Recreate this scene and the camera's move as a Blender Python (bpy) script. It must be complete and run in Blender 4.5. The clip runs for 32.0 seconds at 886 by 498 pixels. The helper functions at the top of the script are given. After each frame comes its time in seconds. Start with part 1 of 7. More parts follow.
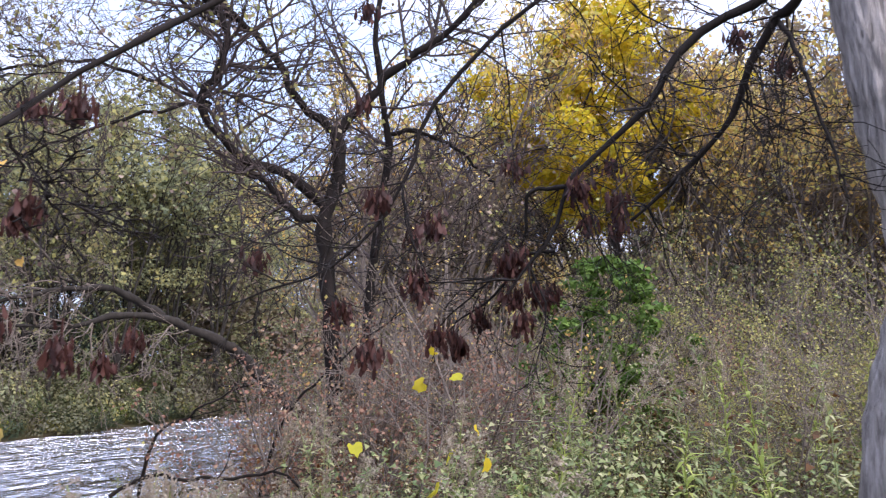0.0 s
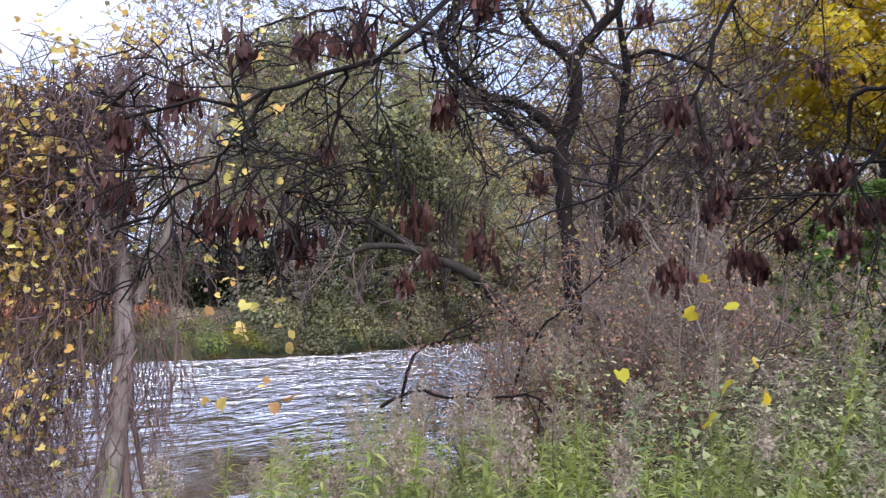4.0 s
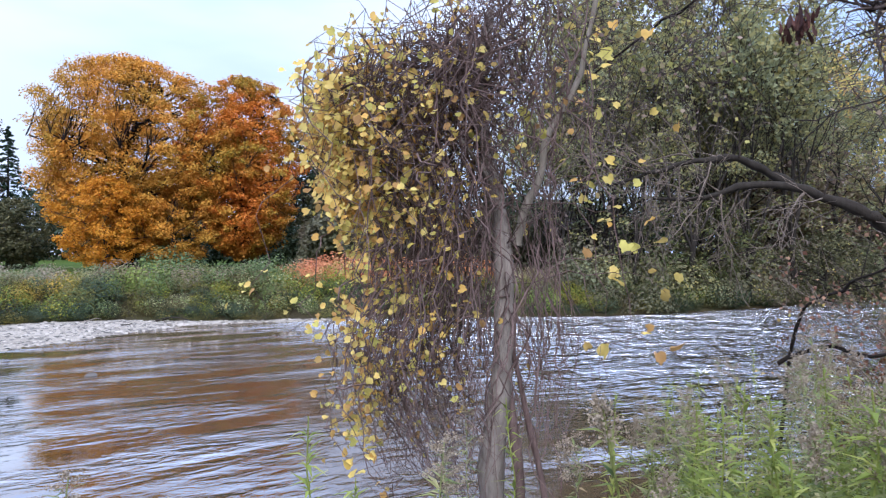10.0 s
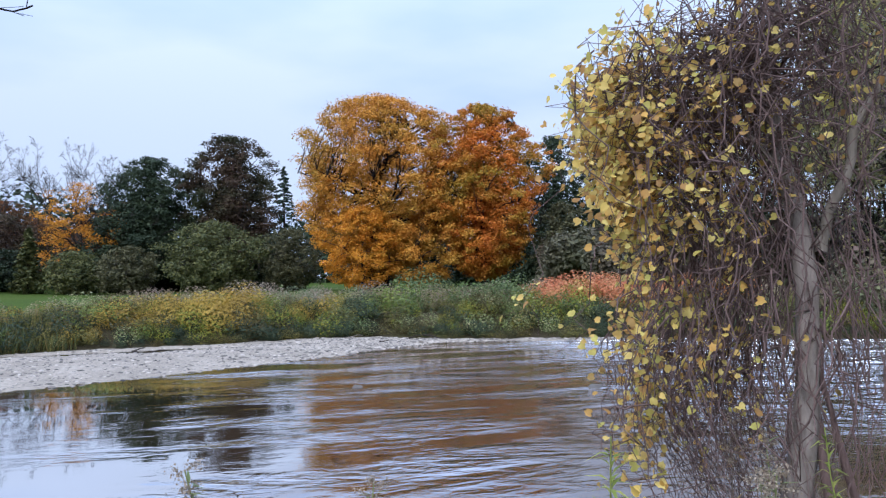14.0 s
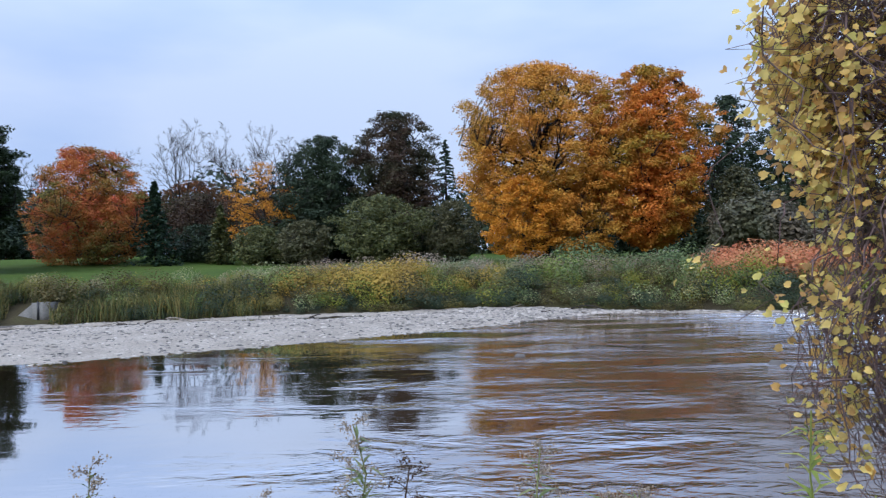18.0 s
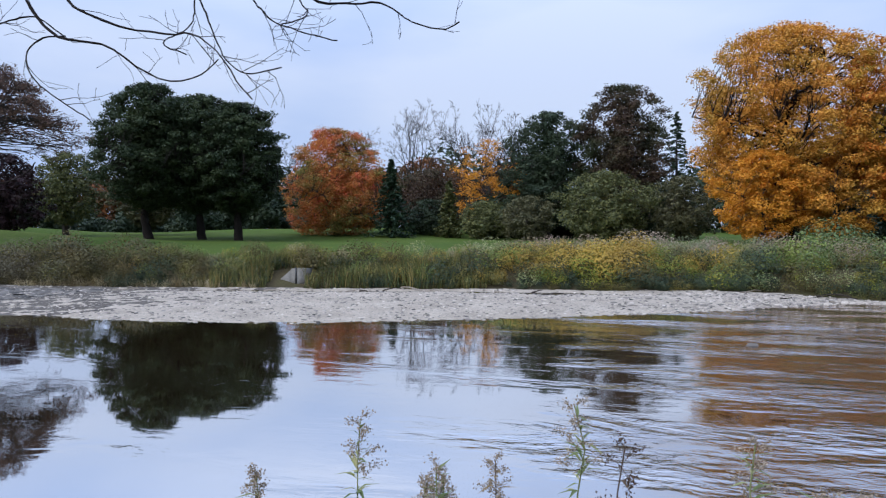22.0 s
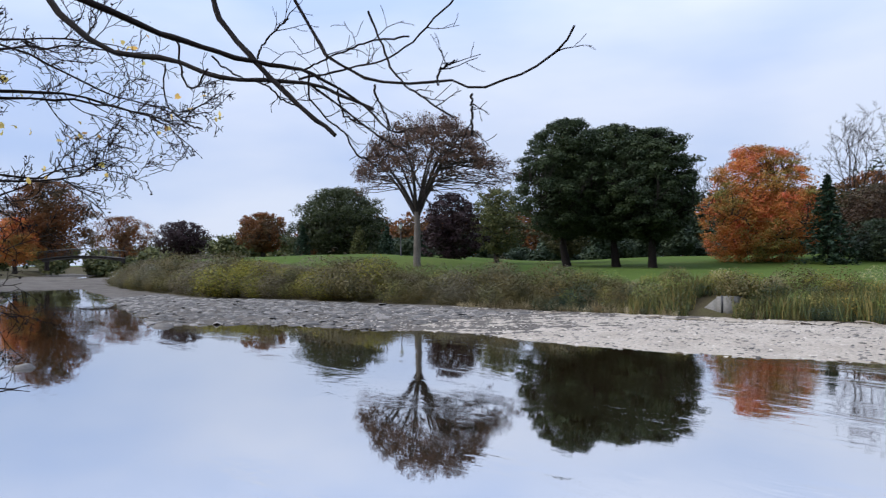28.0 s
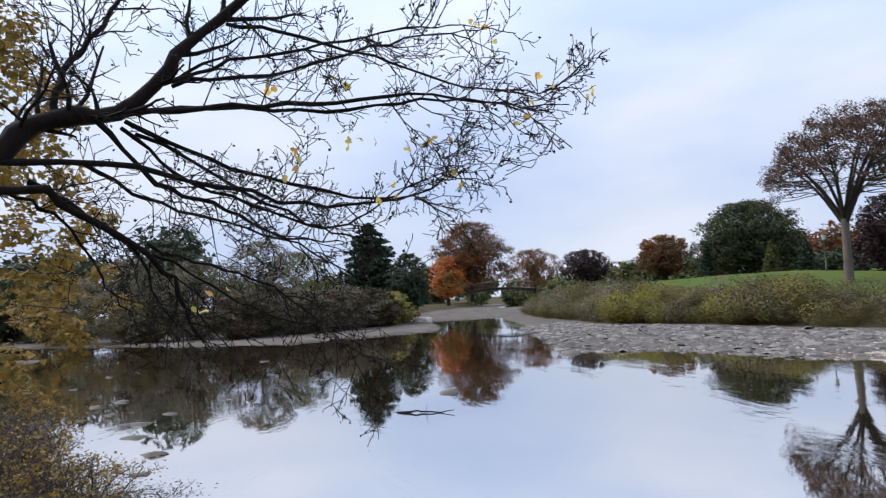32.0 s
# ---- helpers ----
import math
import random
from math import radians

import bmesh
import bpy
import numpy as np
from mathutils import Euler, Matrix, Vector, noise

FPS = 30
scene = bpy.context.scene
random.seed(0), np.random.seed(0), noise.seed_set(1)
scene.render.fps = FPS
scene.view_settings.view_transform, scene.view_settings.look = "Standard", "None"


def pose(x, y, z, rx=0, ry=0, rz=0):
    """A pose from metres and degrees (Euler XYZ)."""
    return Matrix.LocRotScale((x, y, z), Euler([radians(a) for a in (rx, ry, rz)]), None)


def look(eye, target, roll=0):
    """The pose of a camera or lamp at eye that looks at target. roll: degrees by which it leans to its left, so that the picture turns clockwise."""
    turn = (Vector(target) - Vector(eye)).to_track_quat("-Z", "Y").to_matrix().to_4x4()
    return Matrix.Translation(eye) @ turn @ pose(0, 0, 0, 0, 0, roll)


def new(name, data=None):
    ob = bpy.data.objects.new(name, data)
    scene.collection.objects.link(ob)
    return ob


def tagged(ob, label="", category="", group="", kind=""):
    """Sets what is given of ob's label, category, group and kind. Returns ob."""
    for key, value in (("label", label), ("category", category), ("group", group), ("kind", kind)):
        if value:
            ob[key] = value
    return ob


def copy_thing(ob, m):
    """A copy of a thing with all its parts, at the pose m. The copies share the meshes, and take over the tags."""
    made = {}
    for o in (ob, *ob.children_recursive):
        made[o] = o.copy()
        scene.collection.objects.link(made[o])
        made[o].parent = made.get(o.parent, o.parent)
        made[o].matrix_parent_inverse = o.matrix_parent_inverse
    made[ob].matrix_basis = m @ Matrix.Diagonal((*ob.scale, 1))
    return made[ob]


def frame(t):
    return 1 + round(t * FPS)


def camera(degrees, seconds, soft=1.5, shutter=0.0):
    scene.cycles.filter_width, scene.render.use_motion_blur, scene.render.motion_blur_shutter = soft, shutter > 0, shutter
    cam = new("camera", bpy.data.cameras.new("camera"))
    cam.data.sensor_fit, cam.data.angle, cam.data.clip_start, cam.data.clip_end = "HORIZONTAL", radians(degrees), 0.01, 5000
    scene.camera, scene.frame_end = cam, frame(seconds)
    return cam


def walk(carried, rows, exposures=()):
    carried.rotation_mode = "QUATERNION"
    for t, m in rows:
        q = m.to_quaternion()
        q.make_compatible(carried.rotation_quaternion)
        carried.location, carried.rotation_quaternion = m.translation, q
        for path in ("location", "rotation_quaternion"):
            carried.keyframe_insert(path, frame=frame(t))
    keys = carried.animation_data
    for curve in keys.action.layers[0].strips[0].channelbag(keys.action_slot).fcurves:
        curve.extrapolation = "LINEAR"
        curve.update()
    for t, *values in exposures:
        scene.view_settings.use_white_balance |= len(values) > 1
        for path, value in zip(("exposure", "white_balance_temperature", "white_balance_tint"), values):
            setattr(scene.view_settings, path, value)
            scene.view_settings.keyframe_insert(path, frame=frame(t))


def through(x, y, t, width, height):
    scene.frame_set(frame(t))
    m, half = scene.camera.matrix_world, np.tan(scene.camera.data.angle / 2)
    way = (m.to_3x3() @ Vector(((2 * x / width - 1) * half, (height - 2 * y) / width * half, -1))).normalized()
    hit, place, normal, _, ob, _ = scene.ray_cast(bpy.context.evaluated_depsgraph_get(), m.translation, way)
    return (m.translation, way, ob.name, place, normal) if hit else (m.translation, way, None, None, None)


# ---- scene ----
# camera and its walk
cam = camera(64.00, 32.0, 1.2, 0.4)
PATH = [
    (0.0, pose(-0.000, 0.000, 3.190, 98.926, 0.457, -73.855)),
    (0.5, pose(-0.016, 0.068, 3.183, 98.515, 0.071, -72.285)),
    (1.0, pose(-0.042, 0.115, 3.176, 98.239, -0.379, -70.753)),
    (1.5, pose(-0.058, 0.138, 3.169, 97.991, -0.649, -68.934)),
    (2.0, pose(-0.060, 0.157, 3.170, 97.648, -0.864, -66.853)),
    (2.5, pose(-0.075, 0.179, 3.163, 97.140, -0.882, -64.432)),
    (3.0, pose(-0.087, 0.195, 3.160, 96.248, -0.940, -61.653)),
    (3.5, pose(-0.076, 0.216, 3.155, 95.056, -0.852, -58.893)),
    (4.0, pose(-0.062, 0.229, 3.141, 93.678, -0.754, -56.369)),
    (4.5, pose(0.015, 0.304, 3.132, 92.479, -0.544, -54.174)),
    (6.5, pose(-0.115, 0.599, 3.056, 91.172, -0.466, -49.556)),
    (7.0, pose(-0.112, 0.526, 3.063, 91.136, -0.078, -46.806)),
    (7.5, pose(-0.152, 0.576, 3.055, 91.435, -0.197, -44.859)),
    (8.0, pose(-0.158, 0.619, 3.042, 91.452, 0.083, -41.632)),
    (8.5, pose(-0.147, 0.663, 3.040, 91.276, 0.109, -37.648)),
    (9.0, pose(-0.117, 0.712, 3.031, 91.022, 0.364, -34.792)),
    (9.5, pose(-0.083, 0.757, 3.017, 90.721, 0.287, -32.513)),
    (10.0, pose(-0.083, 0.800, 2.999, 90.417, 0.193, -30.980)),
    (10.5, pose(-0.152, 0.874, 2.985, 90.272, 0.232, -29.682)),
    (11.0, pose(-0.191, 0.936, 2.979, 90.298, 0.189, -28.010)),
    (11.5, pose(-0.244, 0.994, 2.979, 90.421, 0.251, -25.852)),
    (12.0, pose(-0.278, 1.030, 2.973, 90.693, 0.406, -23.396)),
    (12.5, pose(-0.277, 1.038, 2.969, 90.939, 0.538, -20.817)),
    (13.0, pose(-0.263, 1.053, 2.959, 91.343, 1.051, -17.823)),
    (13.5, pose(-0.252, 1.066, 2.956, 92.085, 1.270, -14.269)),
    (14.0, pose(-0.234, 1.073, 2.949, 92.232, 1.122, -12.091)),
    (14.5, pose(-0.221, 1.077, 2.947, 91.898, 1.019, -10.367)),
    (16.5, pose(-0.225, 1.221, 2.890, 90.180, 0.792, -4.474)),
    (17.0, pose(-0.228, 1.211, 2.892, 90.000, 0.965, -2.942)),
    (17.5, pose(-0.231, 1.219, 2.892, 89.989, 1.126, -1.186)),
    (18.0, pose(-0.233, 1.214, 2.892, 90.188, 1.411, 0.851)),
    (18.5, pose(-0.235, 1.210, 2.895, 90.523, 1.590, 3.076)),
    (19.0, pose(-0.244, 1.212, 2.893, 90.821, 1.608, 5.423)),
    (19.5, pose(-0.244, 1.197, 2.894, 90.824, 1.534, 7.683)),
    (20.0, pose(-0.237, 1.153, 2.893, 90.495, 1.373, 9.704)),
    (20.5, pose(-0.216, 1.075, 2.902, 89.874, 1.068, 11.681)),
    (21.0, pose(-0.203, 1.007, 2.939, 89.157, 0.865, 13.595)),
    (21.5, pose(-0.173, 0.929, 2.966, 88.665, 0.276, 16.095)),
    (22.0, pose(-0.195, 0.878, 2.991, 88.430, 0.234, 18.701)),
    (22.5, pose(-0.252, 0.887, 2.989, 88.312, 0.625, 19.255)),
    (23.0, pose(-0.311, 0.933, 2.966, 88.153, 0.741, 18.994)),
    (23.5, pose(-0.373, 1.025, 2.925, 88.049, 0.423, 19.216)),
    (24.0, pose(-0.451, 1.127, 2.916, 88.159, -0.314, 21.333)),
    (24.5, pose(-0.606, 1.192, 2.899, 88.265, -0.534, 24.069)),
    (25.0, pose(-0.741, 1.244, 2.882, 88.454, -0.551, 25.871)),
    (25.5, pose(-0.849, 1.363, 2.862, 88.266, -0.563, 30.415)),
    (26.0, pose(-0.929, 1.445, 2.861, 89.197, -0.312, 37.501)),
    (26.5, pose(-1.015, 1.495, 2.836, 90.480, 0.302, 43.193)),
    (28.5, pose(-1.510, 1.802, 2.818, 90.994, 1.343, 54.273)),
    (29.0, pose(-1.646, 1.924, 2.808, 91.620, 1.931, 59.960)),
    (29.5, pose(-1.790, 2.003, 2.817, 92.604, 0.428, 67.054)),
    (30.0, pose(-1.941, 2.083, 2.816, 92.252, 0.735, 70.930)),
    (30.5, pose(-2.070, 2.089, 2.818, 91.750, 1.924, 73.043)),
    (31.0, pose(-2.200, 2.099, 2.817, 91.639, 3.286, 75.779)),
    (31.5, pose(-2.331, 2.151, 2.817, 92.488, 3.620, 79.602)),
    (32.0, pose(-2.461, 2.201, 2.818, 94.100, 3.210, 82.627)),
]
EXPOSURES = [(0.0, 0.72, 6100, 18), (2.5, 0.64, 6080, 18), (5.0, 0.62, 6050, 18), (8.0, 0.56, 5800, 14), (10.0, 0.44, 5750, 12), (13.0, 0.2, 5700, 11), (17.0, -0.08, 5600, 9), (21.0, -0.06, 5850, 10), (25.0, 0.0, 5950, 10), (29.0, 0.12, 6450, 10), (32.0, 0.18, 6650, 10)]
walk(cam, PATH, EXPOSURES)

# world: high, thin cloud over a low autumn sun; one wide soft sun
SUN_ELEV, SUN_TURN = radians(42), radians(212)
world = bpy.data.worlds.new("sky")
scene.world = world
world.use_nodes = True
wn, wl = world.node_tree.nodes, world.node_tree.links
wn.clear()
sky = wn.new("ShaderNodeTexSky")
sky.sky_type = "NISHITA"
sky.sun_disc = False
sky.sun_elevation, sky.sun_rotation = SUN_ELEV, SUN_TURN
coord = wn.new("ShaderNodeTexCoord")
stretch = wn.new("ShaderNodeMapping")
stretch.inputs["Scale"].default_value = (1.0, 1.0, 3.2)
clouds = wn.new("ShaderNodeTexNoise")
clouds.inputs["Scale"].default_value = 1.7
clouds.inputs["Detail"].default_value = 5.0
clouds.inputs["Roughness"].default_value = 0.45
tone = wn.new("ShaderNodeValToRGB")
tone.color_ramp.elements[0].position, tone.color_ramp.elements[0].color = 0.40, (4.7, 5.9, 8.7, 1)
tone.color_ramp.elements[1].position, tone.color_ramp.elements[1].color = 0.62, (7.1, 7.7, 9.3, 1)
veil = wn.new("ShaderNodeMix")
veil.data_type = "RGBA"
veil.inputs[0].default_value = 0.88
back = wn.new("ShaderNodeBackground")
back.inputs["Strength"].default_value = 0.1
out = wn.new("ShaderNodeOutputWorld")
wl.new(coord.outputs["Generated"], stretch.inputs["Vector"])
wl.new(stretch.outputs["Vector"], clouds.inputs["Vector"])
wl.new(clouds.outputs["Fac"], tone.inputs["Fac"])
wl.new(sky.outputs["Color"], veil.inputs[6])
# an overcast sky is brightest overhead
high = wn.new("ShaderNodeSeparateXYZ")
lift = wn.new("ShaderNodeMapRange")
lift.interpolation_type = "SMOOTHSTEP"
lift.inputs[1].default_value, lift.inputs[2].default_value = 0.10, 0.9
lift.inputs[3].default_value, lift.inputs[4].default_value = 1.0, 2.2
bright = wn.new("ShaderNodeVectorMath")
bright.operation = "SCALE"
wl.new(coord.outputs["Generated"], high.inputs[0])
wl.new(high.outputs[2], lift.inputs[0])
wl.new(tone.outputs["Color"], bright.inputs[0])
wl.new(lift.outputs[0], bright.inputs["Scale"])
wl.new(bright.outputs[0], veil.inputs[7])
wl.new(veil.outputs[2], back.inputs["Color"])
wl.new(back.outputs["Background"], out.inputs["Surface"])

sun = new("sun", bpy.data.lights.new("sun", "SUN"))
sun.data.energy, sun.data.angle, sun.data.color = 3.3, radians(40), (1.0, 0.97, 0.93)
sun.matrix_world = look((0, 0, 60), (60 * math.sin(SUN_TURN) * -1 / math.tan(SUN_ELEV), 60 * math.cos(SUN_TURN) * -1 / math.tan(SUN_ELEV), 0))

# ---- materials ----
def tree_of(name):
    m = bpy.data.materials.new(name)
    m.use_nodes = True
    n = m.node_tree.nodes
    n.clear()
    o = n.new("ShaderNodeOutputMaterial")
    p = n.new("ShaderNodeBsdfPrincipled")
    m.node_tree.links.new(p.outputs[0], o.inputs[0])
    return m, n, m.node_tree.links, p, o


def ramp_node(n, colours, spread=1.0):
    r = n.new("ShaderNodeValToRGB")
    e = r.color_ramp.elements
    while len(e) < len(colours):
        e.new(0.5)
    for k, c in enumerate(colours):
        e[k].position = 0.5 + spread * (k / max(1, len(colours) - 1) - 0.5)
        e[k].color = (*c, 1)
    return r


def noise_node(n, l, scale, detail=4.0, rough=0.55, stretch=None, which="Object"):
    c = n.new("ShaderNodeTexCoord")
    t = n.new("ShaderNodeTexNoise")
    t.inputs["Scale"].default_value, t.inputs["Detail"].default_value, t.inputs["Roughness"].default_value = scale, detail, rough
    if stretch:
        mp = n.new("ShaderNodeMapping")
        mp.inputs["Scale"].default_value = stretch
        l.new(c.outputs[which], mp.inputs["Vector"])
        l.new(mp.outputs["Vector"], t.inputs["Vector"])
    else:
        l.new(c.outputs[which], t.inputs["Vector"])
    return t


def mix_node(n, l, kind, fac, a, b):
    m = n.new("ShaderNodeMix")
    m.data_type, m.blend_type = "RGBA", kind
    for k, v in ((0, fac), (6, a), (7, b)):
        if isinstance(v, (float, int)):
            m.inputs[k].default_value = v
        elif isinstance(v, tuple):
            m.inputs[k].default_value = (*v, 1)
        else:
            l.new(v, m.inputs[k])
    return m.outputs[2]


def leaf_mat(name, colours, patch=None, patch_scale=0.25, through=0.35, rough=0.62, clumpy=0.0):
    """Leaves: each its own shade, whole limbs of another shade, light that comes through."""
    m, n, l, p, o = tree_of(name)
    g = n.new("ShaderNodeNewGeometry")
    r = ramp_node(n, colours)
    if clumpy:
        # neighbouring leaves share a shade
        near = noise_node(n, l, clumpy, 3.0, 0.6)
        wide = n.new("ShaderNodeMapRange")
        wide.inputs[1].default_value, wide.inputs[2].default_value = 0.34, 0.66
        l.new(near.outputs["Fac"], wide.inputs[0])
        blend = n.new("ShaderNodeMix")
        blend.inputs[0].default_value = 0.3
        l.new(wide.outputs[0], blend.inputs[2])
        l.new(g.outputs["Random Per Island"], blend.inputs[3])
        l.new(blend.outputs[0], r.inputs["Fac"])
    else:
        l.new(g.outputs["Random Per Island"], r.inputs["Fac"])
    colour = r.outputs["Color"]
    if patch:
        t = noise_node(n, l, patch_scale, 3.0)
        step = n.new("ShaderNodeMapRange")
        step.inputs[1].default_value, step.inputs[2].default_value = 0.44, 0.62
        l.new(t.outputs["Fac"], step.inputs[0])
        r2 = ramp_node(n, patch)
        l.new(g.outputs["Random Per Island"], r2.inputs["Fac"])
        colour = mix_node(n, l, "MIX", step.outputs[0], colour, r2.outputs["Color"])
    fine = noise_node(n, l, 9.0, 2.0)
    shade = ramp_node(n, [(0.72, 0.72, 0.72), (1.15, 1.15, 1.15)], 0.6)
    l.new(fine.outputs["Fac"], shade.inputs["Fac"])
    colour = mix_node(n, l, "MULTIPLY", 1.0, colour, shade.outputs["Color"])
    l.new(colour, p.inputs["Base Color"])
    p.inputs["Roughness"].default_value = rough
    p.inputs["Specular IOR Level"].default_value = 0.25
    tr = n.new("ShaderNodeBsdfTranslucent")
    l.new(colour, tr.inputs["Color"])
    mx = n.new("ShaderNodeMixShader")
    mx.inputs[0].default_value = through
    l.new(p.outputs[0], mx.inputs[1])
    l.new(tr.outputs[0], mx.inputs[2])
    l.new(mx.outputs[0], o.inputs[0])
    return m


def bark_mat(name, dark, light, scale=6.0, stretch=(3, 3, 0.6), bump=0.6, rough=0.9):
    m, n, l, p, o = tree_of(name)
    t = noise_node(n, l, scale, 8.0, 0.65, stretch)
    big = noise_node(n, l, scale * 0.15, 3.0)
    r = ramp_node(n, [dark, light], 0.5)
    l.new(t.outputs["Fac"], r.inputs["Fac"])
    tone2 = ramp_node(n, [(0.7, 0.7, 0.68), (1.2, 1.18, 1.15)], 0.5)
    l.new(big.outputs["Fac"], tone2.inputs["Fac"])
    l.new(mix_node(n, l, "MULTIPLY", 1.0, r.outputs["Color"], tone2.outputs["Color"]), p.inputs["Base Color"])
    b = n.new("ShaderNodeBump")
    b.inputs["Strength"].default_value, b.inputs["Distance"].default_value = bump, 0.02
    l.new(t.outputs["Fac"], b.inputs["Height"])
    l.new(b.outputs[0], p.inputs["Normal"])
    p.inputs["Roughness"].default_value = rough
    p.inputs["Specular IOR Level"].default_value = 0.2
    return m


def ground_mat(name, colours, scales=(0.35, 14.0), bump=0.5, rough=0.95):
    """Soil, gravel or turf: patches of metres, grain of centimetres."""
    m, n, l, p, o = tree_of(name)
    a = noise_node(n, l, scales[0], 5.0, 0.6)
    f = noise_node(n, l, scales[1], 6.0, 0.7)
    r = ramp_node(n, colours, 0.6)
    l.new(a.outputs["Fac"], r.inputs["Fac"])
    g = ramp_node(n, [(0.55, 0.55, 0.55), (1.4, 1.4, 1.4)], 0.6)
    l.new(f.outputs["Fac"], g.inputs["Fac"])
    l.new(mix_node(n, l, "MULTIPLY", 1.0, r.outputs["Color"], g.outputs["Color"]), p.inputs["Base Color"])
    b = n.new("ShaderNodeBump")
    b.inputs["Strength"].default_value, b.inputs["Distance"].default_value = bump, 0.05
    l.new(f.outputs["Fac"], b.inputs["Height"])
    l.new(b.outputs[0], p.inputs["Normal"])
    p.inputs["Roughness"].default_value = rough
    p.inputs["Specular IOR Level"].default_value = 0.05
    return m


def stone_mat(name, colours, rough=0.85):
    m, n, l, p, o = tree_of(name)
    g = n.new("ShaderNodeNewGeometry")
    r = ramp_node(n, colours)
    l.new(g.outputs["Random Per Island"], r.inputs["Fac"])
    f = noise_node(n, l, 12.0, 5.0, 0.65)
    s = ramp_node(n, [(0.65, 0.65, 0.65), (1.25, 1.25, 1.25)], 0.6)
    l.new(f.outputs["Fac"], s.inputs["Fac"])
    l.new(mix_node(n, l, "MULTIPLY", 1.0, r.outputs["Color"], s.outputs["Color"]), p.inputs["Base Color"])
    b = n.new("ShaderNodeBump")
    b.inputs["Strength"].default_value, b.inputs["Distance"].default_value = 0.4, 0.02
    l.new(f.outputs["Fac"], b.inputs["Height"])
    l.new(b.outputs[0], p.inputs["Normal"])
    p.inputs["Roughness"].default_value = rough
    return m


def water_mat():
    """Turbid brown river: glassy in the pool, ruffled where it runs fast to the east."""
    m, n, l, p, o = tree_of("river_water")
    murk = noise_node(n, l, 0.12, 3.0)
    r = ramp_node(n, [(0.016, 0.010, 0.005), (0.030, 0.020, 0.010)], 0.6)
    l.new(murk.outputs["Fac"], r.inputs["Fac"])
    p.inputs["Roughness"].default_value = 0.025
    c = n.new("ShaderNodeTexCoord")
    sep = n.new("ShaderNodeSeparateXYZ")
    l.new(c.outputs["Object"], sep.inputs[0])
    # how fast it runs: grows eastward
    fast = n.new("ShaderNodeMapRange")
    fast.inputs[1].default_value, fast.inputs[2].default_value = -6.5, 5.5
    fast.inputs[3].default_value, fast.inputs[4].default_value = 0.0, 1.0
    fast.interpolation_type = "SMOOTHSTEP"
    wob = noise_node(n, l, 0.16, 2.0)
    add = n.new("ShaderNodeMath")
    add.operation = "MULTIPLY_ADD"
    add.inputs[1].default_value = 14.0
    add.inputs[2].default_value = -7.0
    l.new(wob.outputs["Fac"], add.inputs[0])
    shift = n.new("ShaderNodeMath")
    l.new(sep.outputs[0], shift.inputs[0])
    l.new(add.outputs[0], shift.inputs[1])
    l.new(shift.outputs[0], fast.inputs[0])
    # the still pool mirrors more than the broken run
    gloss = n.new("ShaderNodeMapRange")
    gloss.inputs[3].default_value, gloss.inputs[4].default_value = 16.0, 1.33
    l.new(fast.outputs[0], gloss.inputs[0])
    # and so does the broad ruffled reach downstream
    reach_e = n.new("ShaderNodeMapRange")
    reach_e.inputs[1].default_value, reach_e.inputs[2].default_value = 5.0, 12.5
    reach_e.inputs[3].default_value, reach_e.inputs[4].default_value = 1.33, 11.0
    l.new(sep.outputs[0], reach_e.inputs[0])
    more = n.new("ShaderNodeMath")
    more.operation = "MAXIMUM"
    l.new(gloss.outputs[0], more.inputs[0])
    l.new(reach_e.outputs[0], more.inputs[1])
    l.new(more.outputs[0], p.inputs["IOR"])
    l.new(mix_node(n, l, "MIX", fast.outputs[0], r.outputs["Color"], (0.085, 0.052, 0.030)), p.inputs["Base Color"])
    small = noise_node(n, l, 2.7, 4.0, 0.55, (0.7, 1.4, 1.0))
    large = noise_node(n, l, 0.42, 4.0, 0.55, (0.5, 1.3, 1.0))
    small.inputs["Distortion"].default_value = 0.5
    large.inputs["Distortion"].default_value = 0.9
    hs = n.new("ShaderNodeMath")
    hs.operation = "MULTIPLY"
    l.new(large.outputs["Fac"], hs.inputs[0])
    hs.inputs[1].default_value = 4.2
    both = n.new("ShaderNodeMath")
    l.new(hs.outputs[0], both.inputs[0])
    l.new(small.outputs["Fac"], both.inputs[1])
    # ripples come in patches, and stand higher where the run is fastest
    patch = noise_node(n, l, 0.34, 5.0, 0.6, (0.45, 1.9, 1.0))
    some = n.new("ShaderNodeMapRange")
    some.inputs[1].default_value, some.inputs[2].default_value = 0.46, 0.66
    some.inputs[3].default_value, some.inputs[4].default_value = 0.10, 2.1
    l.new(patch.outputs["Fac"], some.inputs[0])
    ruffle = n.new("ShaderNodeMapRange")
    ruffle.inputs[1].default_value, ruffle.inputs[2].default_value = 7.0, 13.0
    ruffle.inputs[3].default_value, ruffle.inputs[4].default_value = 0.0, 1.0
    l.new(sep.outputs[0], ruffle.inputs[0])
    least = n.new("ShaderNodeMath")
    least.operation = "MAXIMUM"
    l.new(some.outputs[0], least.inputs[0])
    l.new(ruffle.outputs[0], least.inputs[1])
    high = n.new("ShaderNodeMapRange")
    high.inputs[1].default_value, high.inputs[2].default_value = 7.0, 22.0
    high.inputs[3].default_value, high.inputs[4].default_value = 0.075, 0.75
    l.new(sep.outputs[0], high.inputs[0])
    power = n.new("ShaderNodeMapRange")
    power.inputs[3].default_value, power.inputs[4].default_value = 0.035, 1.0
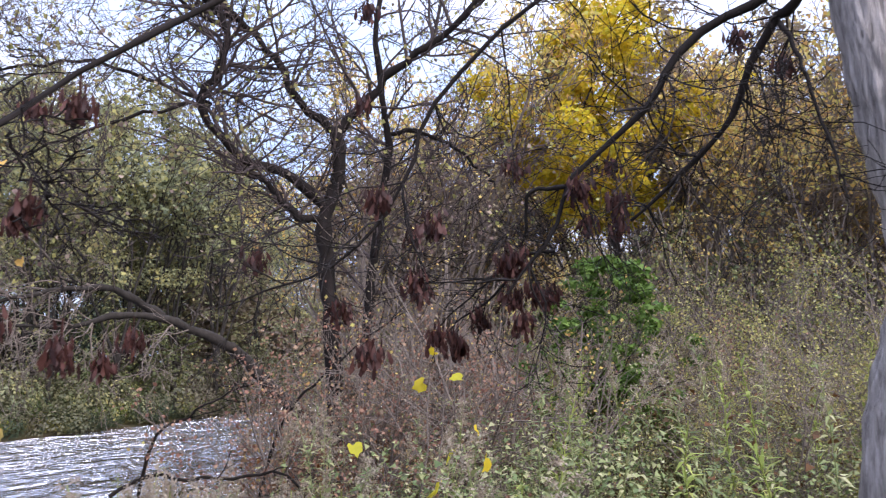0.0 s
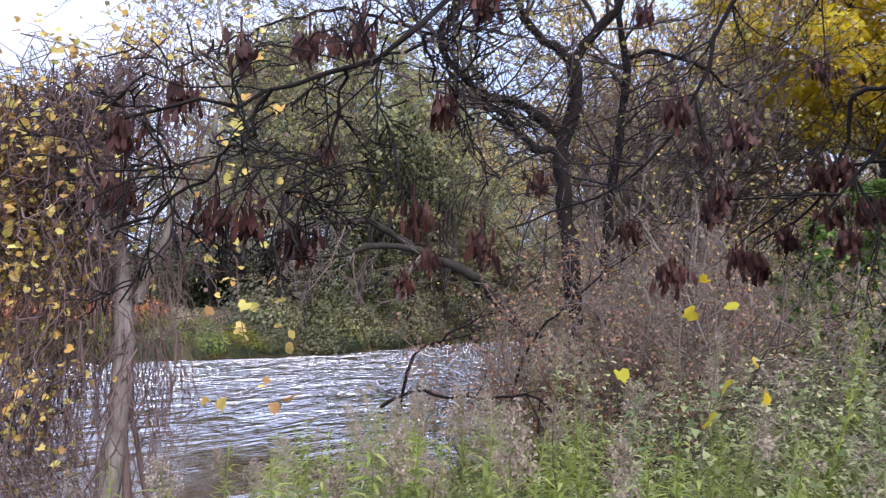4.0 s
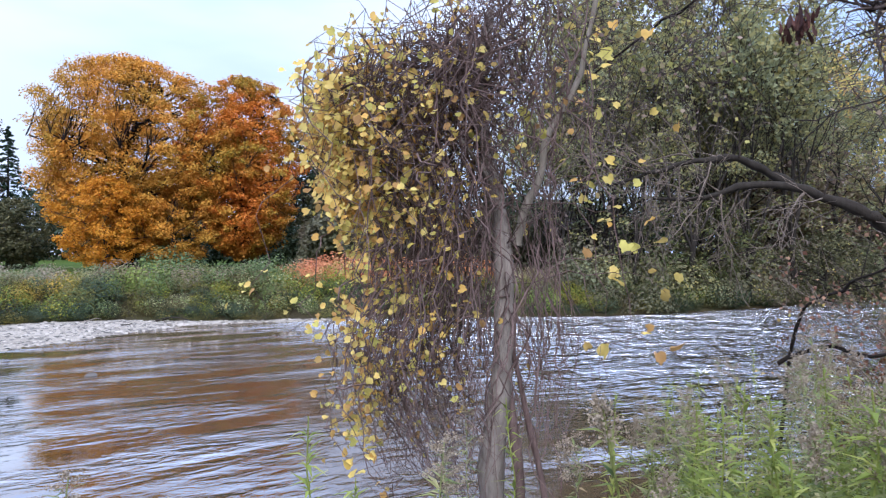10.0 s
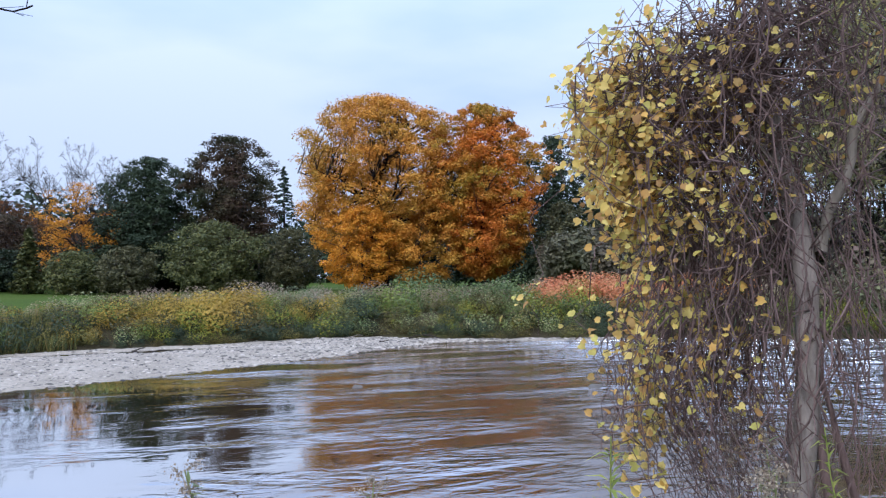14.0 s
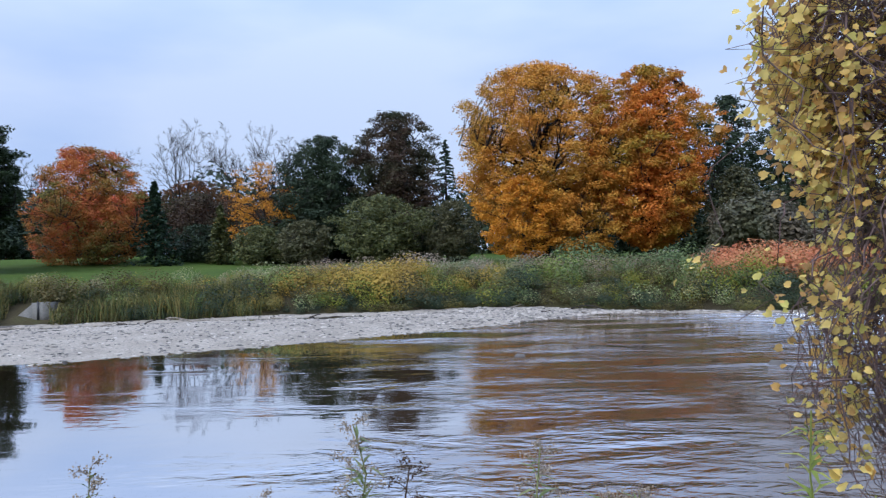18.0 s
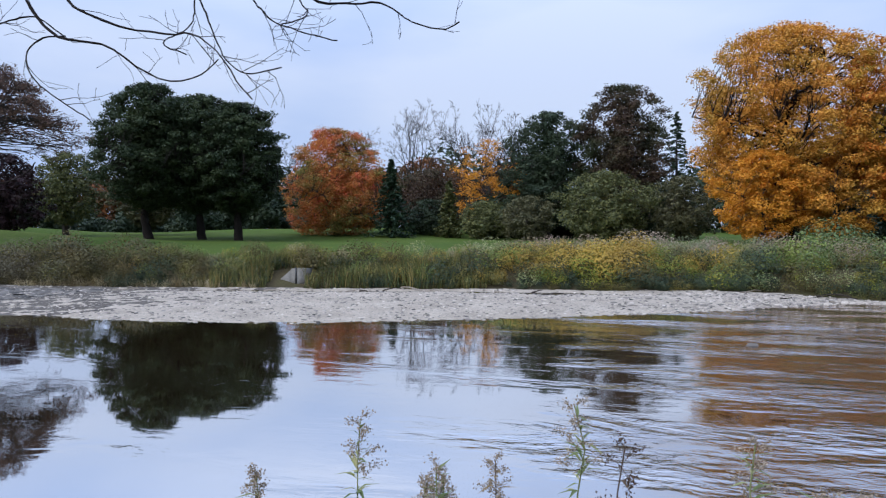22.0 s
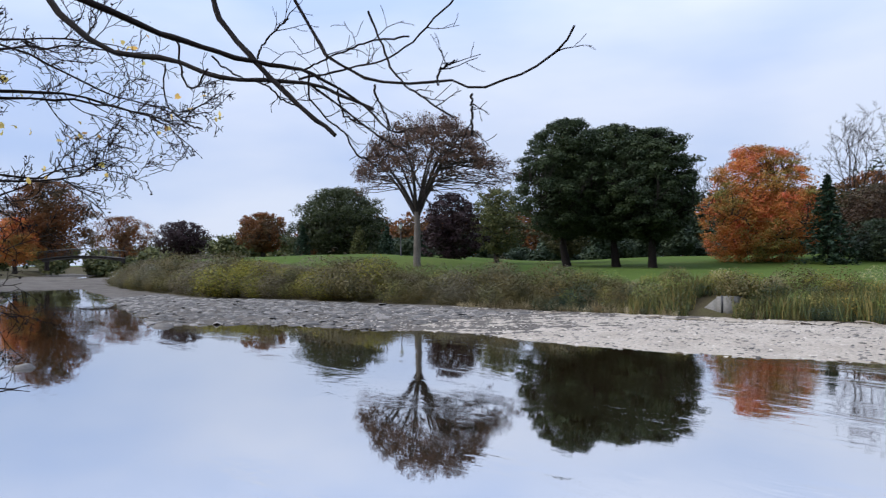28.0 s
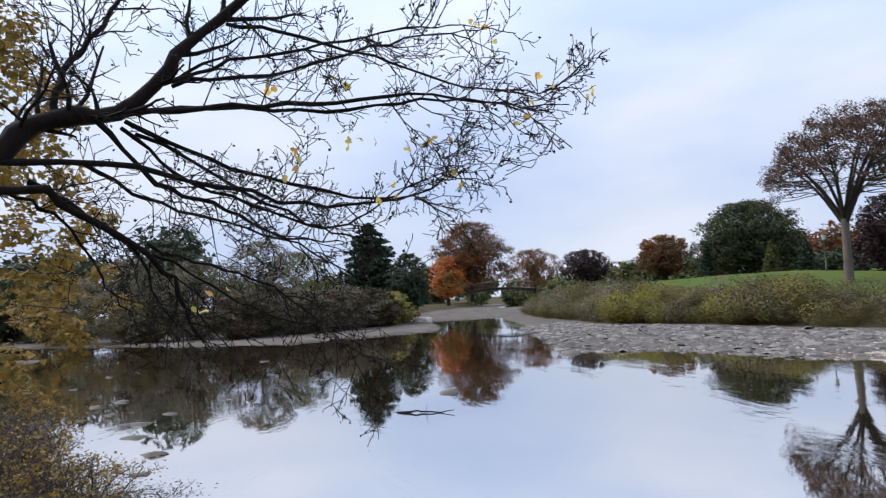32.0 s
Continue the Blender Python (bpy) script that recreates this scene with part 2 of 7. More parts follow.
    l.new(fast.outputs[0], power.inputs[0])
    prod = n.new("ShaderNodeMath")
    prod.operation = "MULTIPLY"
    l.new(power.outputs[0], prod.inputs[0])
    l.new(least.outputs[0], prod.inputs[1])
    reach = n.new("ShaderNodeMath")
    reach.operation = "MULTIPLY"
    l.new(prod.outputs[0], reach.inputs[0])
    l.new(high.outputs[0], reach.inputs[1])
    b = n.new("ShaderNodeBump")
    b.inputs["Strength"].default_value = 1.0
    l.new(reach.outputs[0], b.inputs["Distance"])
    l.new(both.outputs[0], b.inputs["Height"])
    l.new(b.outputs[0], p.inputs["Normal"])
    return m


M_ORANGE = leaf_mat("orange_leaves", [(0.490, 0.191, 0.024), (0.616, 0.276, 0.036), (0.707, 0.371, 0.060)], [(0.433, 0.233, 0.030), (0.547, 0.297, 0.040), (0.296, 0.201, 0.035)], 0.22, through=0.22, clumpy=0.6)
M_BANKGREEN = leaf_mat("bank_green_leaves", [(0.058, 0.097, 0.022), (0.127, 0.179, 0.036), (0.212, 0.252, 0.058), (0.318, 0.320, 0.086)], through=0.25, clumpy=1.1)
M_BANKSTRAW = leaf_mat("bank_straw_leaves", [(0.14, 0.10, 0.05), (0.26, 0.20, 0.10), (0.40, 0.33, 0.19), (0.52, 0.44, 0.29)], through=0.25, clumpy=1.3)
M_BANKOLIVE = leaf_mat("bank_olive_leaves", [(0.048, 0.053, 0.016), (0.095, 0.097, 0.025), (0.180, 0.160, 0.040), (0.276, 0.213, 0.058)], through=0.25, clumpy=0.9)
M_ORANGE_RED = leaf_mat("orange_red_leaves", [(0.46, 0.115, 0.017), (0.60, 0.19, 0.023), (0.65, 0.27, 0.034)], [(0.26, 0.20, 0.025), (0.40, 0.25, 0.03), (0.50, 0.26, 0.03)], 0.2, through=0.22, clumpy=0.5)
M_GOLD = leaf_mat("golden_leaves", [(0.60, 0.24, 0.02), (0.70, 0.33, 0.03), (0.52, 0.20, 0.02)])
M_OAK = leaf_mat("dark_oak_leaves", [(0.014, 0.026, 0.010), (0.030, 0.046, 0.016), (0.055, 0.072, 0.024)], through=0.15, clumpy=0.5)
M_DARK = leaf_mat("dark_green_leaves", [(0.016, 0.030, 0.016), (0.035, 0.052, 0.026), (0.062, 0.080, 0.034)], through=0.15, clumpy=0.4)
M_OLIVE = leaf_mat("olive_leaves", [(0.06, 0.072, 0.028), (0.10, 0.112, 0.04), (0.17, 0.16, 0.05)], through=0.2)
M_GREYGREEN = leaf_mat("grey_green_leaves", [(0.058, 0.060, 0.030), (0.095, 0.093, 0.043), (0.148, 0.131, 0.058)], through=0.2)
M_BROWNLEAF = leaf_mat("brown_leaves", [(0.045, 0.028, 0.02), (0.08, 0.045, 0.028), (0.10, 0.07, 0.035)], [(0.03, 0.04, 0.018), (0.05, 0.055, 0.02)], 0.18, through=0.2)
M_RED = leaf_mat("red_maple_leaves", [(0.36, 0.17, 0.035), (0.52, 0.20, 0.04), (0.58, 0.14, 0.05), (0.58, 0.10, 0.06)], [(0.13, 0.14, 0.035), (0.20, 0.18, 0.04), (0.32, 0.22, 0.05)], 0.22, through=0.25, clumpy=0.4)
M_RUST = leaf_mat("rust_leaves", [(0.15, 0.052, 0.018), (0.22, 0.08, 0.02), (0.10, 0.054, 0.024)], [(0.07, 0.048, 0.022), (0.10, 0.066, 0.03)], 0.2)
M_ELM = leaf_mat("elm_leaves", [(0.07, 0.037, 0.028), (0.105, 0.057, 0.038), (0.14, 0.085, 0.052)], through=0.2)
M_DULLGOLD = leaf_mat("dull_gold_leaves", [(0.16, 0.12, 0.03), (0.26, 0.18, 0.035), (0.34, 0.19, 0.035), (0.12, 0.12, 0.04)], through=0.3)
M_OCHRE = leaf_mat("ochre_leaves", [(0.20, 0.13, 0.03), (0.36, 0.24, 0.045), (0.48, 0.33, 0.06), (0.22, 0.19, 0.05)], through=0.3, clumpy=0.5)
M_BLUEGREEN = leaf_mat("blue_green_leaves", [(0.064, 0.097, 0.036), (0.106, 0.145, 0.050), (0.159, 0.194, 0.065)], through=0.2)
M_DULLGREEN = leaf_mat("yellow_green_leaves", [(0.120, 0.129, 0.014), (0.190, 0.175, 0.021), (0.260, 0.212, 0.028)], through=0.3)
M_HAZE = leaf_mat("thin_autumn_leaves", [(0.20, 0.215, 0.12), (0.30, 0.30, 0.15), (0.40, 0.37, 0.16), (0.46, 0.38, 0.13)], [(0.18, 0.21, 0.125), (0.27, 0.29, 0.16)], 0.15, through=0.5)
M_DUSK = leaf_mat("dusky_dry_leaves", [(0.20, 0.13, 0.105), (0.31, 0.22, 0.185), (0.27, 0.23, 0.12), (0.40, 0.30, 0.235)], [(0.20, 0.17, 0.08), (0.26, 0.20, 0.10)], 0.3, through=0.35)
M_BUSHGREEN = leaf_mat("bush_green_leaves", [(0.095, 0.136, 0.018), (0.159, 0.194, 0.029), (0.276, 0.281, 0.043), (0.360, 0.301, 0.043)], through=0.4)
M_BRUSH = leaf_mat("bank_brush_leaves", [(0.037, 0.035, 0.012), (0.064, 0.056, 0.017), (0.101, 0.080, 0.024), (0.138, 0.097, 0.032)], through=0.2, clumpy=0.7)
M_DRYLEAF = leaf_mat("dry_rust_leaves", [(0.15, 0.07, 0.048), (0.24, 0.115, 0.078), (0.34, 0.185, 0.12), (0.42, 0.28, 0.165)], through=0.35)
M_LATELEAF = leaf_mat("late_yellow_green_leaves", [(0.20, 0.21, 0.07), (0.34, 0.33, 0.10), (0.50, 0.44, 0.15), (0.30, 0.22, 0.10)], through=0.4)
M_COVE = leaf_mat("thin_grey_brown_leaves", [(0.075, 0.06, 0.042), (0.125, 0.10, 0.068), (0.18, 0.145, 0.095)], [(0.09, 0.095, 0.055), (0.14, 0.135, 0.07)], 0.14, through=0.25)
M_FRESH = leaf_mat("fresh_green_leaves", [(0.055, 0.105, 0.018), (0.10, 0.17, 0.028), (0.17, 0.25, 0.045)], through=0.4)
M_PURPLE = leaf_mat("purple_leaves", [(0.022, 0.010, 0.012), (0.036, 0.016, 0.018)], through=0.1)
M_WILLOW = leaf_mat("willow_leaves", [(0.026, 0.036, 0.014), (0.04, 0.052, 0.018), (0.065, 0.075, 0.025)], through=0.2)
M_NEEDLE = leaf_mat("conifer_needles", [(0.016, 0.035, 0.022), (0.026, 0.05, 0.028), (0.04, 0.07, 0.03)], through=0.08)
M_YELLOW = leaf_mat("yellow_leaves", [(0.62, 0.44, 0.02), (0.72, 0.54, 0.035), (0.46, 0.43, 0.03)], through=0.45)
M_VINELEAF = leaf_mat("vine_leaves", [(0.80, 0.58, 0.15), (0.84, 0.67, 0.22), (0.76, 0.46, 0.12), (0.44, 0.25, 0.10), (0.64, 0.52, 0.14), (0.58, 0.53, 0.14)], through=0.5)
M_BRIGHT = leaf_mat("bright_green_leaves", [(0.19, 0.24, 0.05), (0.29, 0.34, 0.075), (0.42, 0.43, 0.12)], through=0.4)
M_WEED = leaf_mat("weed_leaves", [(0.13, 0.175, 0.065), (0.20, 0.245, 0.095), (0.32, 0.335, 0.14), (0.48, 0.44, 0.24)], through=0.35)
M_STRAW = leaf_mat("dry_weed", [(0.16, 0.11, 0.05), (0.26, 0.19, 0.09), (0.34, 0.27, 0.14)], through=0.2)
M_FLUFF = leaf_mat("seed_fluff", [(0.26, 0.20, 0.135), (0.35, 0.28, 0.205), (0.44, 0.37, 0.285)], through=0.3, rough=0.95)
M_POD = leaf_mat("dry_pods", [(0.025, 0.009, 0.008), (0.05, 0.017, 0.013), (0.10, 0.038, 0.028)], through=0.2)
M_REED = leaf_mat("reed_blades", [(0.053, 0.073, 0.025), (0.095, 0.116, 0.036), (0.170, 0.155, 0.043), (0.233, 0.175, 0.058)], through=0.2)
M_GRASS = leaf_mat("bank_grass", [(0.07, 0.11, 0.03), (0.13, 0.18, 0.045), (0.22, 0.24, 0.07), (0.30, 0.26, 0.10)], [(0.16, 0.17, 0.055), (0.24, 0.21, 0.08), (0.30, 0.24, 0.10)], 0.12, through=0.25)
M_REDSHRUB = leaf_mat("red_shrub_leaves", [(0.34, 0.10, 0.05), (0.52, 0.18, 0.08), (0.58, 0.27, 0.12), (0.36, 0.26, 0.10)], through=0.3, clumpy=0.9)
M_BARK = bark_mat("dark_bark", (0.018, 0.014, 0.012), (0.05, 0.042, 0.036))
M_BLACKBARK = bark_mat("black_bark", (0.007, 0.005, 0.004), (0.022, 0.016, 0.014))
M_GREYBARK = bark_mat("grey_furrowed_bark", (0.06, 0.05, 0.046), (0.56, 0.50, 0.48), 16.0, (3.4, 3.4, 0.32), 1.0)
M_PALEBARK = bark_mat("pale_bark", (0.13, 0.11, 0.09), (0.30, 0.26, 0.22))
M_ELMBARK = bark_mat("elm_bark", (0.07, 0.06, 0.052), (0.19, 0.165, 0.145))
M_VINEBARK = bark_mat("vine_tree_bark", (0.11, 0.09, 0.08), (0.36, 0.31, 0.28), 9.0)
M_VINE = bark_mat("dead_vine", (0.07, 0.047, 0.043), (0.22, 0.15, 0.14), 10.0)
M_TWIG = bark_mat("twigs", (0.092, 0.072, 0.060), (0.26, 0.208, 0.176), 10.0)
M_DARKTWIG = bark_mat("dark_twigs", (0.035, 0.026, 0.025), (0.12, 0.09, 0.085), 10.0)
M_SOIL = ground_mat("dark_soil", [(0.03, 0.024, 0.016), (0.06, 0.05, 0.028), (0.07, 0.075, 0.03)])
M_LAWN = ground_mat("mown_lawn", [(0.042, 0.070, 0.013), (0.058, 0.088, 0.017), (0.082, 0.100, 0.024)], (0.08, 3.0), 0.3)
M_GRAVEL = ground_mat("pale_gravel", [(0.235, 0.204, 0.168), (0.337, 0.294, 0.243), (0.418, 0.367, 0.306)], (0.5, 9.0), 0.9)
M_BED = ground_mat("river_bed", [(0.05, 0.035, 0.02), (0.08, 0.06, 0.03)])
M_MUD = ground_mat("grey_mud", [(0.058, 0.051, 0.044), (0.105, 0.093, 0.081), (0.15, 0.135, 0.12)], (0.4, 5.0), 0.5)
M_STONE = stone_mat("river_stones", [(0.112, 0.098, 0.083), (0.214, 0.186, 0.158), (0.347, 0.304, 0.256), (0.479, 0.421, 0.357)])
M_SLATE = stone_mat("dark_river_slabs", [(0.035, 0.032, 0.028), (0.07, 0.063, 0.056), (0.12, 0.108, 0.096), (0.21, 0.19, 0.17)])
M_WETSTONE = stone_mat("dark_wet_stones", [(0.018, 0.016, 0.014), (0.035, 0.03, 0.026), (0.06, 0.052, 0.045)], 0.7)
M_CONCRETE = stone_mat("weathered_concrete", [(0.12, 0.115, 0.10), (0.16, 0.15, 0.135)])
M_WATER = water_mat()


def plain_mat(name, colour, rough=0.5, metal=0.0):
    m, n, l, p, o = tree_of(name)
    f = noise_node(n, l, 20.0, 4.0)
    s = ramp_node(n, [(0.75, 0.75, 0.75), (1.15, 1.15, 1.15)], 0.7)
    l.new(f.outputs["Fac"], s.inputs["Fac"])
    l.new(mix_node(n, l, "MULTIPLY", 1.0, colour, s.outputs["Color"]), p.inputs["Base Color"])
    p.inputs["Roughness"].default_value, p.inputs["Metallic"].default_value = rough, metal
    return m


M_BLACKIRON = plain_mat("black_iron", (0.02, 0.02, 0.022), 0.45)
M_LAMPGLASS = plain_mat("frosted_lamp_glass", (0.62, 0.62, 0.60), 0.3)
M_WOOD = plain_mat("grey_timber", (0.05, 0.042, 0.036), 0.85)


# ---- mesh tools ----
class Acc:
    """Gathers many small pieces into one mesh."""

    def __init__(self):
        self.v, self.f, self.n = [], [], 0

    def add(self, verts, faces):
        """verts (V, 3); faces (F, k) with k = 3 or 4."""
        self.v.append(np.asarray(verts, np.float32))
        self.f.append(np.asarray(faces, np.int32) + self.n)
        self.n += len(verts)

    def mesh(self, name, mat, smooth=False):
        me = bpy.data.meshes.new(name)
        if not self.v:
            return me
        v = np.concatenate(self.v)
        loops = np.concatenate([f.ravel() for f in self.f])
        sizes = np.concatenate([np.full(len(f), f.shape[1], np.int32) for f in self.f])
        me.vertices.add(len(v))
        me.vertices.foreach_set("co", v.ravel())
        me.loops.add(len(loops))
        me.loops.foreach_set("vertex_index", loops)
        me.polygons.add(len(sizes))
        me.polygons.foreach_set("loop_start", np.r_[0, np.cumsum(sizes)[:-1]].astype(np.int32))
        if smooth:
            me.polygons.foreach_set("use_smooth", np.ones(len(sizes), bool))
        me.materials.append(mat)
        me.update(calc_edges=True)
        return me


LOOSE = {"twig_spray", "stem_clump", "foliage", "vine_foliage", "yellow_foliage", "bud_spray", "vine_curtain", "crown", "seed_head", "sprig", "shoot", "vine_stem", "seed_cluster"}


def part(name, acc, mat, parent=None, label="", smooth=False):
    """One mesh object from gathered pieces, under a thing or a part."""
    ob = new(name, acc.mesh(name, mat, smooth))
    if parent:
        ob.parent = parent
    if name in LOOSE:
        ob["kind"] = "stuff"
    return tagged(ob, label)


def thing(name, at, label, category, group="", kind=""):
    ob = new(name)
    ob.empty_display_size = 0.2
    ob.location = at
    return tagged(ob, label, category, group, kind)


def unit(v):
    return v / np.maximum(np.linalg.norm(v, axis=-1, keepdims=True), 1e-9)


def frames(axis, rng):
    """Turns (N, 3, 3) whose third column is axis, spun at random."""
    a = unit(axis)
    helper = unit(rng.normal(size=a.shape))
    x = unit(np.cross(helper, a))
    return np.stack([x, np.cross(a, x), a], -1)


def stamp(acc, tv, tf, pos, turn, size):
    """Copies of a small template at many poses."""
    tv, tf, pos = np.asarray(tv, float), np.asarray(tf, int), np.asarray(pos, float)
    size = np.asarray(size, float)
    if size.ndim == 1:
        size = size[:, None] * np.ones(3)
    v = np.einsum("nij,nvj->nvi", turn, tv[None] * size[:, None, :]) + pos[:, None, :]
    f = tf[None] + (np.arange(len(pos)) * len(tv))[:, None, None]
    acc.add(v.reshape(-1, 3), f.reshape(-1, tf.shape[1]))


DENSE = 2.1  # leaves for each one asked for
DIAMOND = ([(0, -0.5, 0), (0.40, 0, 0.10), (0, 0.5, 0), (-0.40, 0, 0.10)], [(0, 1, 2, 3)])
CHIP = ([(0, -0.55, 0), (0.42, 0.30, 0.10), (-0.42, 0.30, 0.10)], [(0, 1, 2)])
LANCE = ([(0, 0, 0), (0.085, 0.36, 0.05), (0, 1.0, -0.16), (-0.085, 0.36, 0.05)], [(0, 1, 2, 3)])
BLADE = ([(-0.02, 0, 0), (0.02, 0, 0), (0.016, 0.06, 0.55), (-0.016, 0.06, 0.55), (0.0, 0.25, 1.0), (0.003, 0.25, 1.0)], [(0, 1, 2, 3), (3, 2, 5, 4)])
_o = [(0, -0.28), (0.24, -0.42), (0.43, -0.22), (0.40, 0.06), (0.36, 0.27), (0.17, 0.33), (0, 0.56), (-0.17, 0.33), (-0.36, 0.27), (-0.40, 0.06), (-0.43, -0.22), (-0.24, -0.42)]
LOBED = ([(0, 0, 0.0)] + [(x, y, 0.34 * abs(x) - 0.40 * y * y + 0.05 * math.sin(9 * x + 4 * y)) for x, y in _o], [(0, k + 1, (k + 1) % 12 + 1) for k in range(12)])


def tube(acc, pts, radii, sides=5):
    """A tapered tube along a line of points."""
    pts, radii = np.asarray(pts, float), np.asarray(radii, float)
    n = len(pts)
    d = unit(np.gradient(pts, axis=0))
    ref = np.array([0.31, 0.17, 0.93]) if abs(d[:, 2].mean()) < 0.8 else np.array([0.93, 0.31, 0.17])
    x = unit(np.cross(d, ref))
    y = np.cross(d, x)
    a = np.arange(sides) * 2 * np.pi / sides
    v = pts[:, None] + radii[:, None, None] * (np.cos(a)[None, :, None] * x[:, None] + np.sin(a)[None, :, None] * y[:, None])
    i, j = np.arange(n - 1)[:, None] * sides, np.arange(sides)[None]
    k = (np.arange(sides) + 1) % sides
    f = np.stack([i + j, i + k[None], i + sides + k[None], i + sides + j], -1).reshape(-1, 4)
    acc.add(v.reshape(-1, 3), f)


def bend(rng, a, b, n=6, sag=0.0, wobble=0.08):
    """A crooked line from a to b."""
    a, b = np.asarray(a, float), np.asarray(b, float)
    s = np.linspace(0, 1, n)[:, None]
    length = np.linalg.norm(b - a)
    w = rng.normal(size=(n, 3)) * wobble * length / n ** 0.5
    w = np.cumsum(w, 0)
    w -= s * w[-1] + (1 - s) * w[0]
    p = a + (b - a) * s + w
    p[:, 2] += sag * length * 4 * (s * (1 - s))[:, 0]
    return p


def smooth_line(ctrl, n=16):
    """A smooth line through given points."""
    c = np.asarray(ctrl, float)
    c = np.vstack([2 * c[0] - c[1], c, 2 * c[-1] - c[-2]])
    out_ = []
    m = len(c) - 3
    for t in np.linspace(0, m - 1e-6, n):
        k, u = int(t), t - int(t)
        p0, p1, p2, p3 = c[k:k + 4]
        out_.append(0.5 * (2 * p1 + (p2 - p0) * u + (2 * p0 - 5 * p1 + 4 * p2 - p3) * u * u + (3 * p1 - p0 - 3 * p2 + p3) * u ** 3))
    return np.array(out_)


def grow(rng, acc, start, direction, length, radius, levels, kids=5, spread=0.7, up=0.15, ratio=0.62, wob=0.16, sides=5, tips=None, first=0.25, thin=0.004, taper=0.35):
    """A limb that forks again and again; tips gathers the ends of the last twigs."""
    n = 7 if levels > 1 else 5
    d = unit(np.asarray(direction, float))
    pts = [np.asarray(start, float)]
    for k in range(n - 1):
        d = unit(d + rng.normal(size=3) * wob + np.array([0, 0, up * 0.3]))
        pts.append(pts[-1] + d * length / (n - 1))
    pts = np.array(pts)
    r = np.maximum(np.linspace(radius, radius * taper, n), thin)
    tube(acc, pts, r, max(3, sides))
    if levels <= 0:
        if tips is not None:
            tips.extend(pts[n // 2:])
        return
    for k in range(kids):
        u = first + (1 - first) * (k + rng.uniform(0.2, 1.0)) / kids
        q = min(u, 0.999) * (n - 1)
        i = int(q)
        p = pts[i] + (pts[i + 1] - pts[i]) * (q - i)
        along = unit(pts[i + 1] - pts[i])
        side = rng.normal(size=3)
        side = unit(side - along * (side @ along))
        nd = unit(along * (1 - spread * 0.55) + side * spread + np.array([0, 0, up]))
        grow(rng, acc, p, nd, length * ratio * rng.uniform(0.7, 1.15) * (1.15 - 0.5 * u), max(r[i] * 0.62, thin), levels - 1, kids, spread, up, ratio, wob, sides - 1, tips, 0.2, thin, taper)


def leaf_cloud(rng, acc, centre, radii, count, size, shell=0.55, template=CHIP, droop=0.75):
    """Leaves through the outer part of a lumpy ball."""
    u = unit(rng.normal(size=(count, 3)))
    r = rng.uniform(shell, 1.0, count) ** 0.7
    lump = 1 + 0.16 * np.sin(u[:, 0] * 7 + centre[0]) * np.sin(u[:, 1] * 6 + centre[1]) + 0.10 * np.sin(u[:, 2] * 9 + centre[2])
    pos = np.asarray(centre) + u * (r * lump)[:, None] * np.asarray(radii)
    axis = u * 0.6 + rng.normal(size=(count, 3)) * 0.6 + np.array([0, 0, droop])
    stamp(acc, template[0], template[1], pos, frames(axis, rng), size * rng.uniform(0.6, 1.3, count))


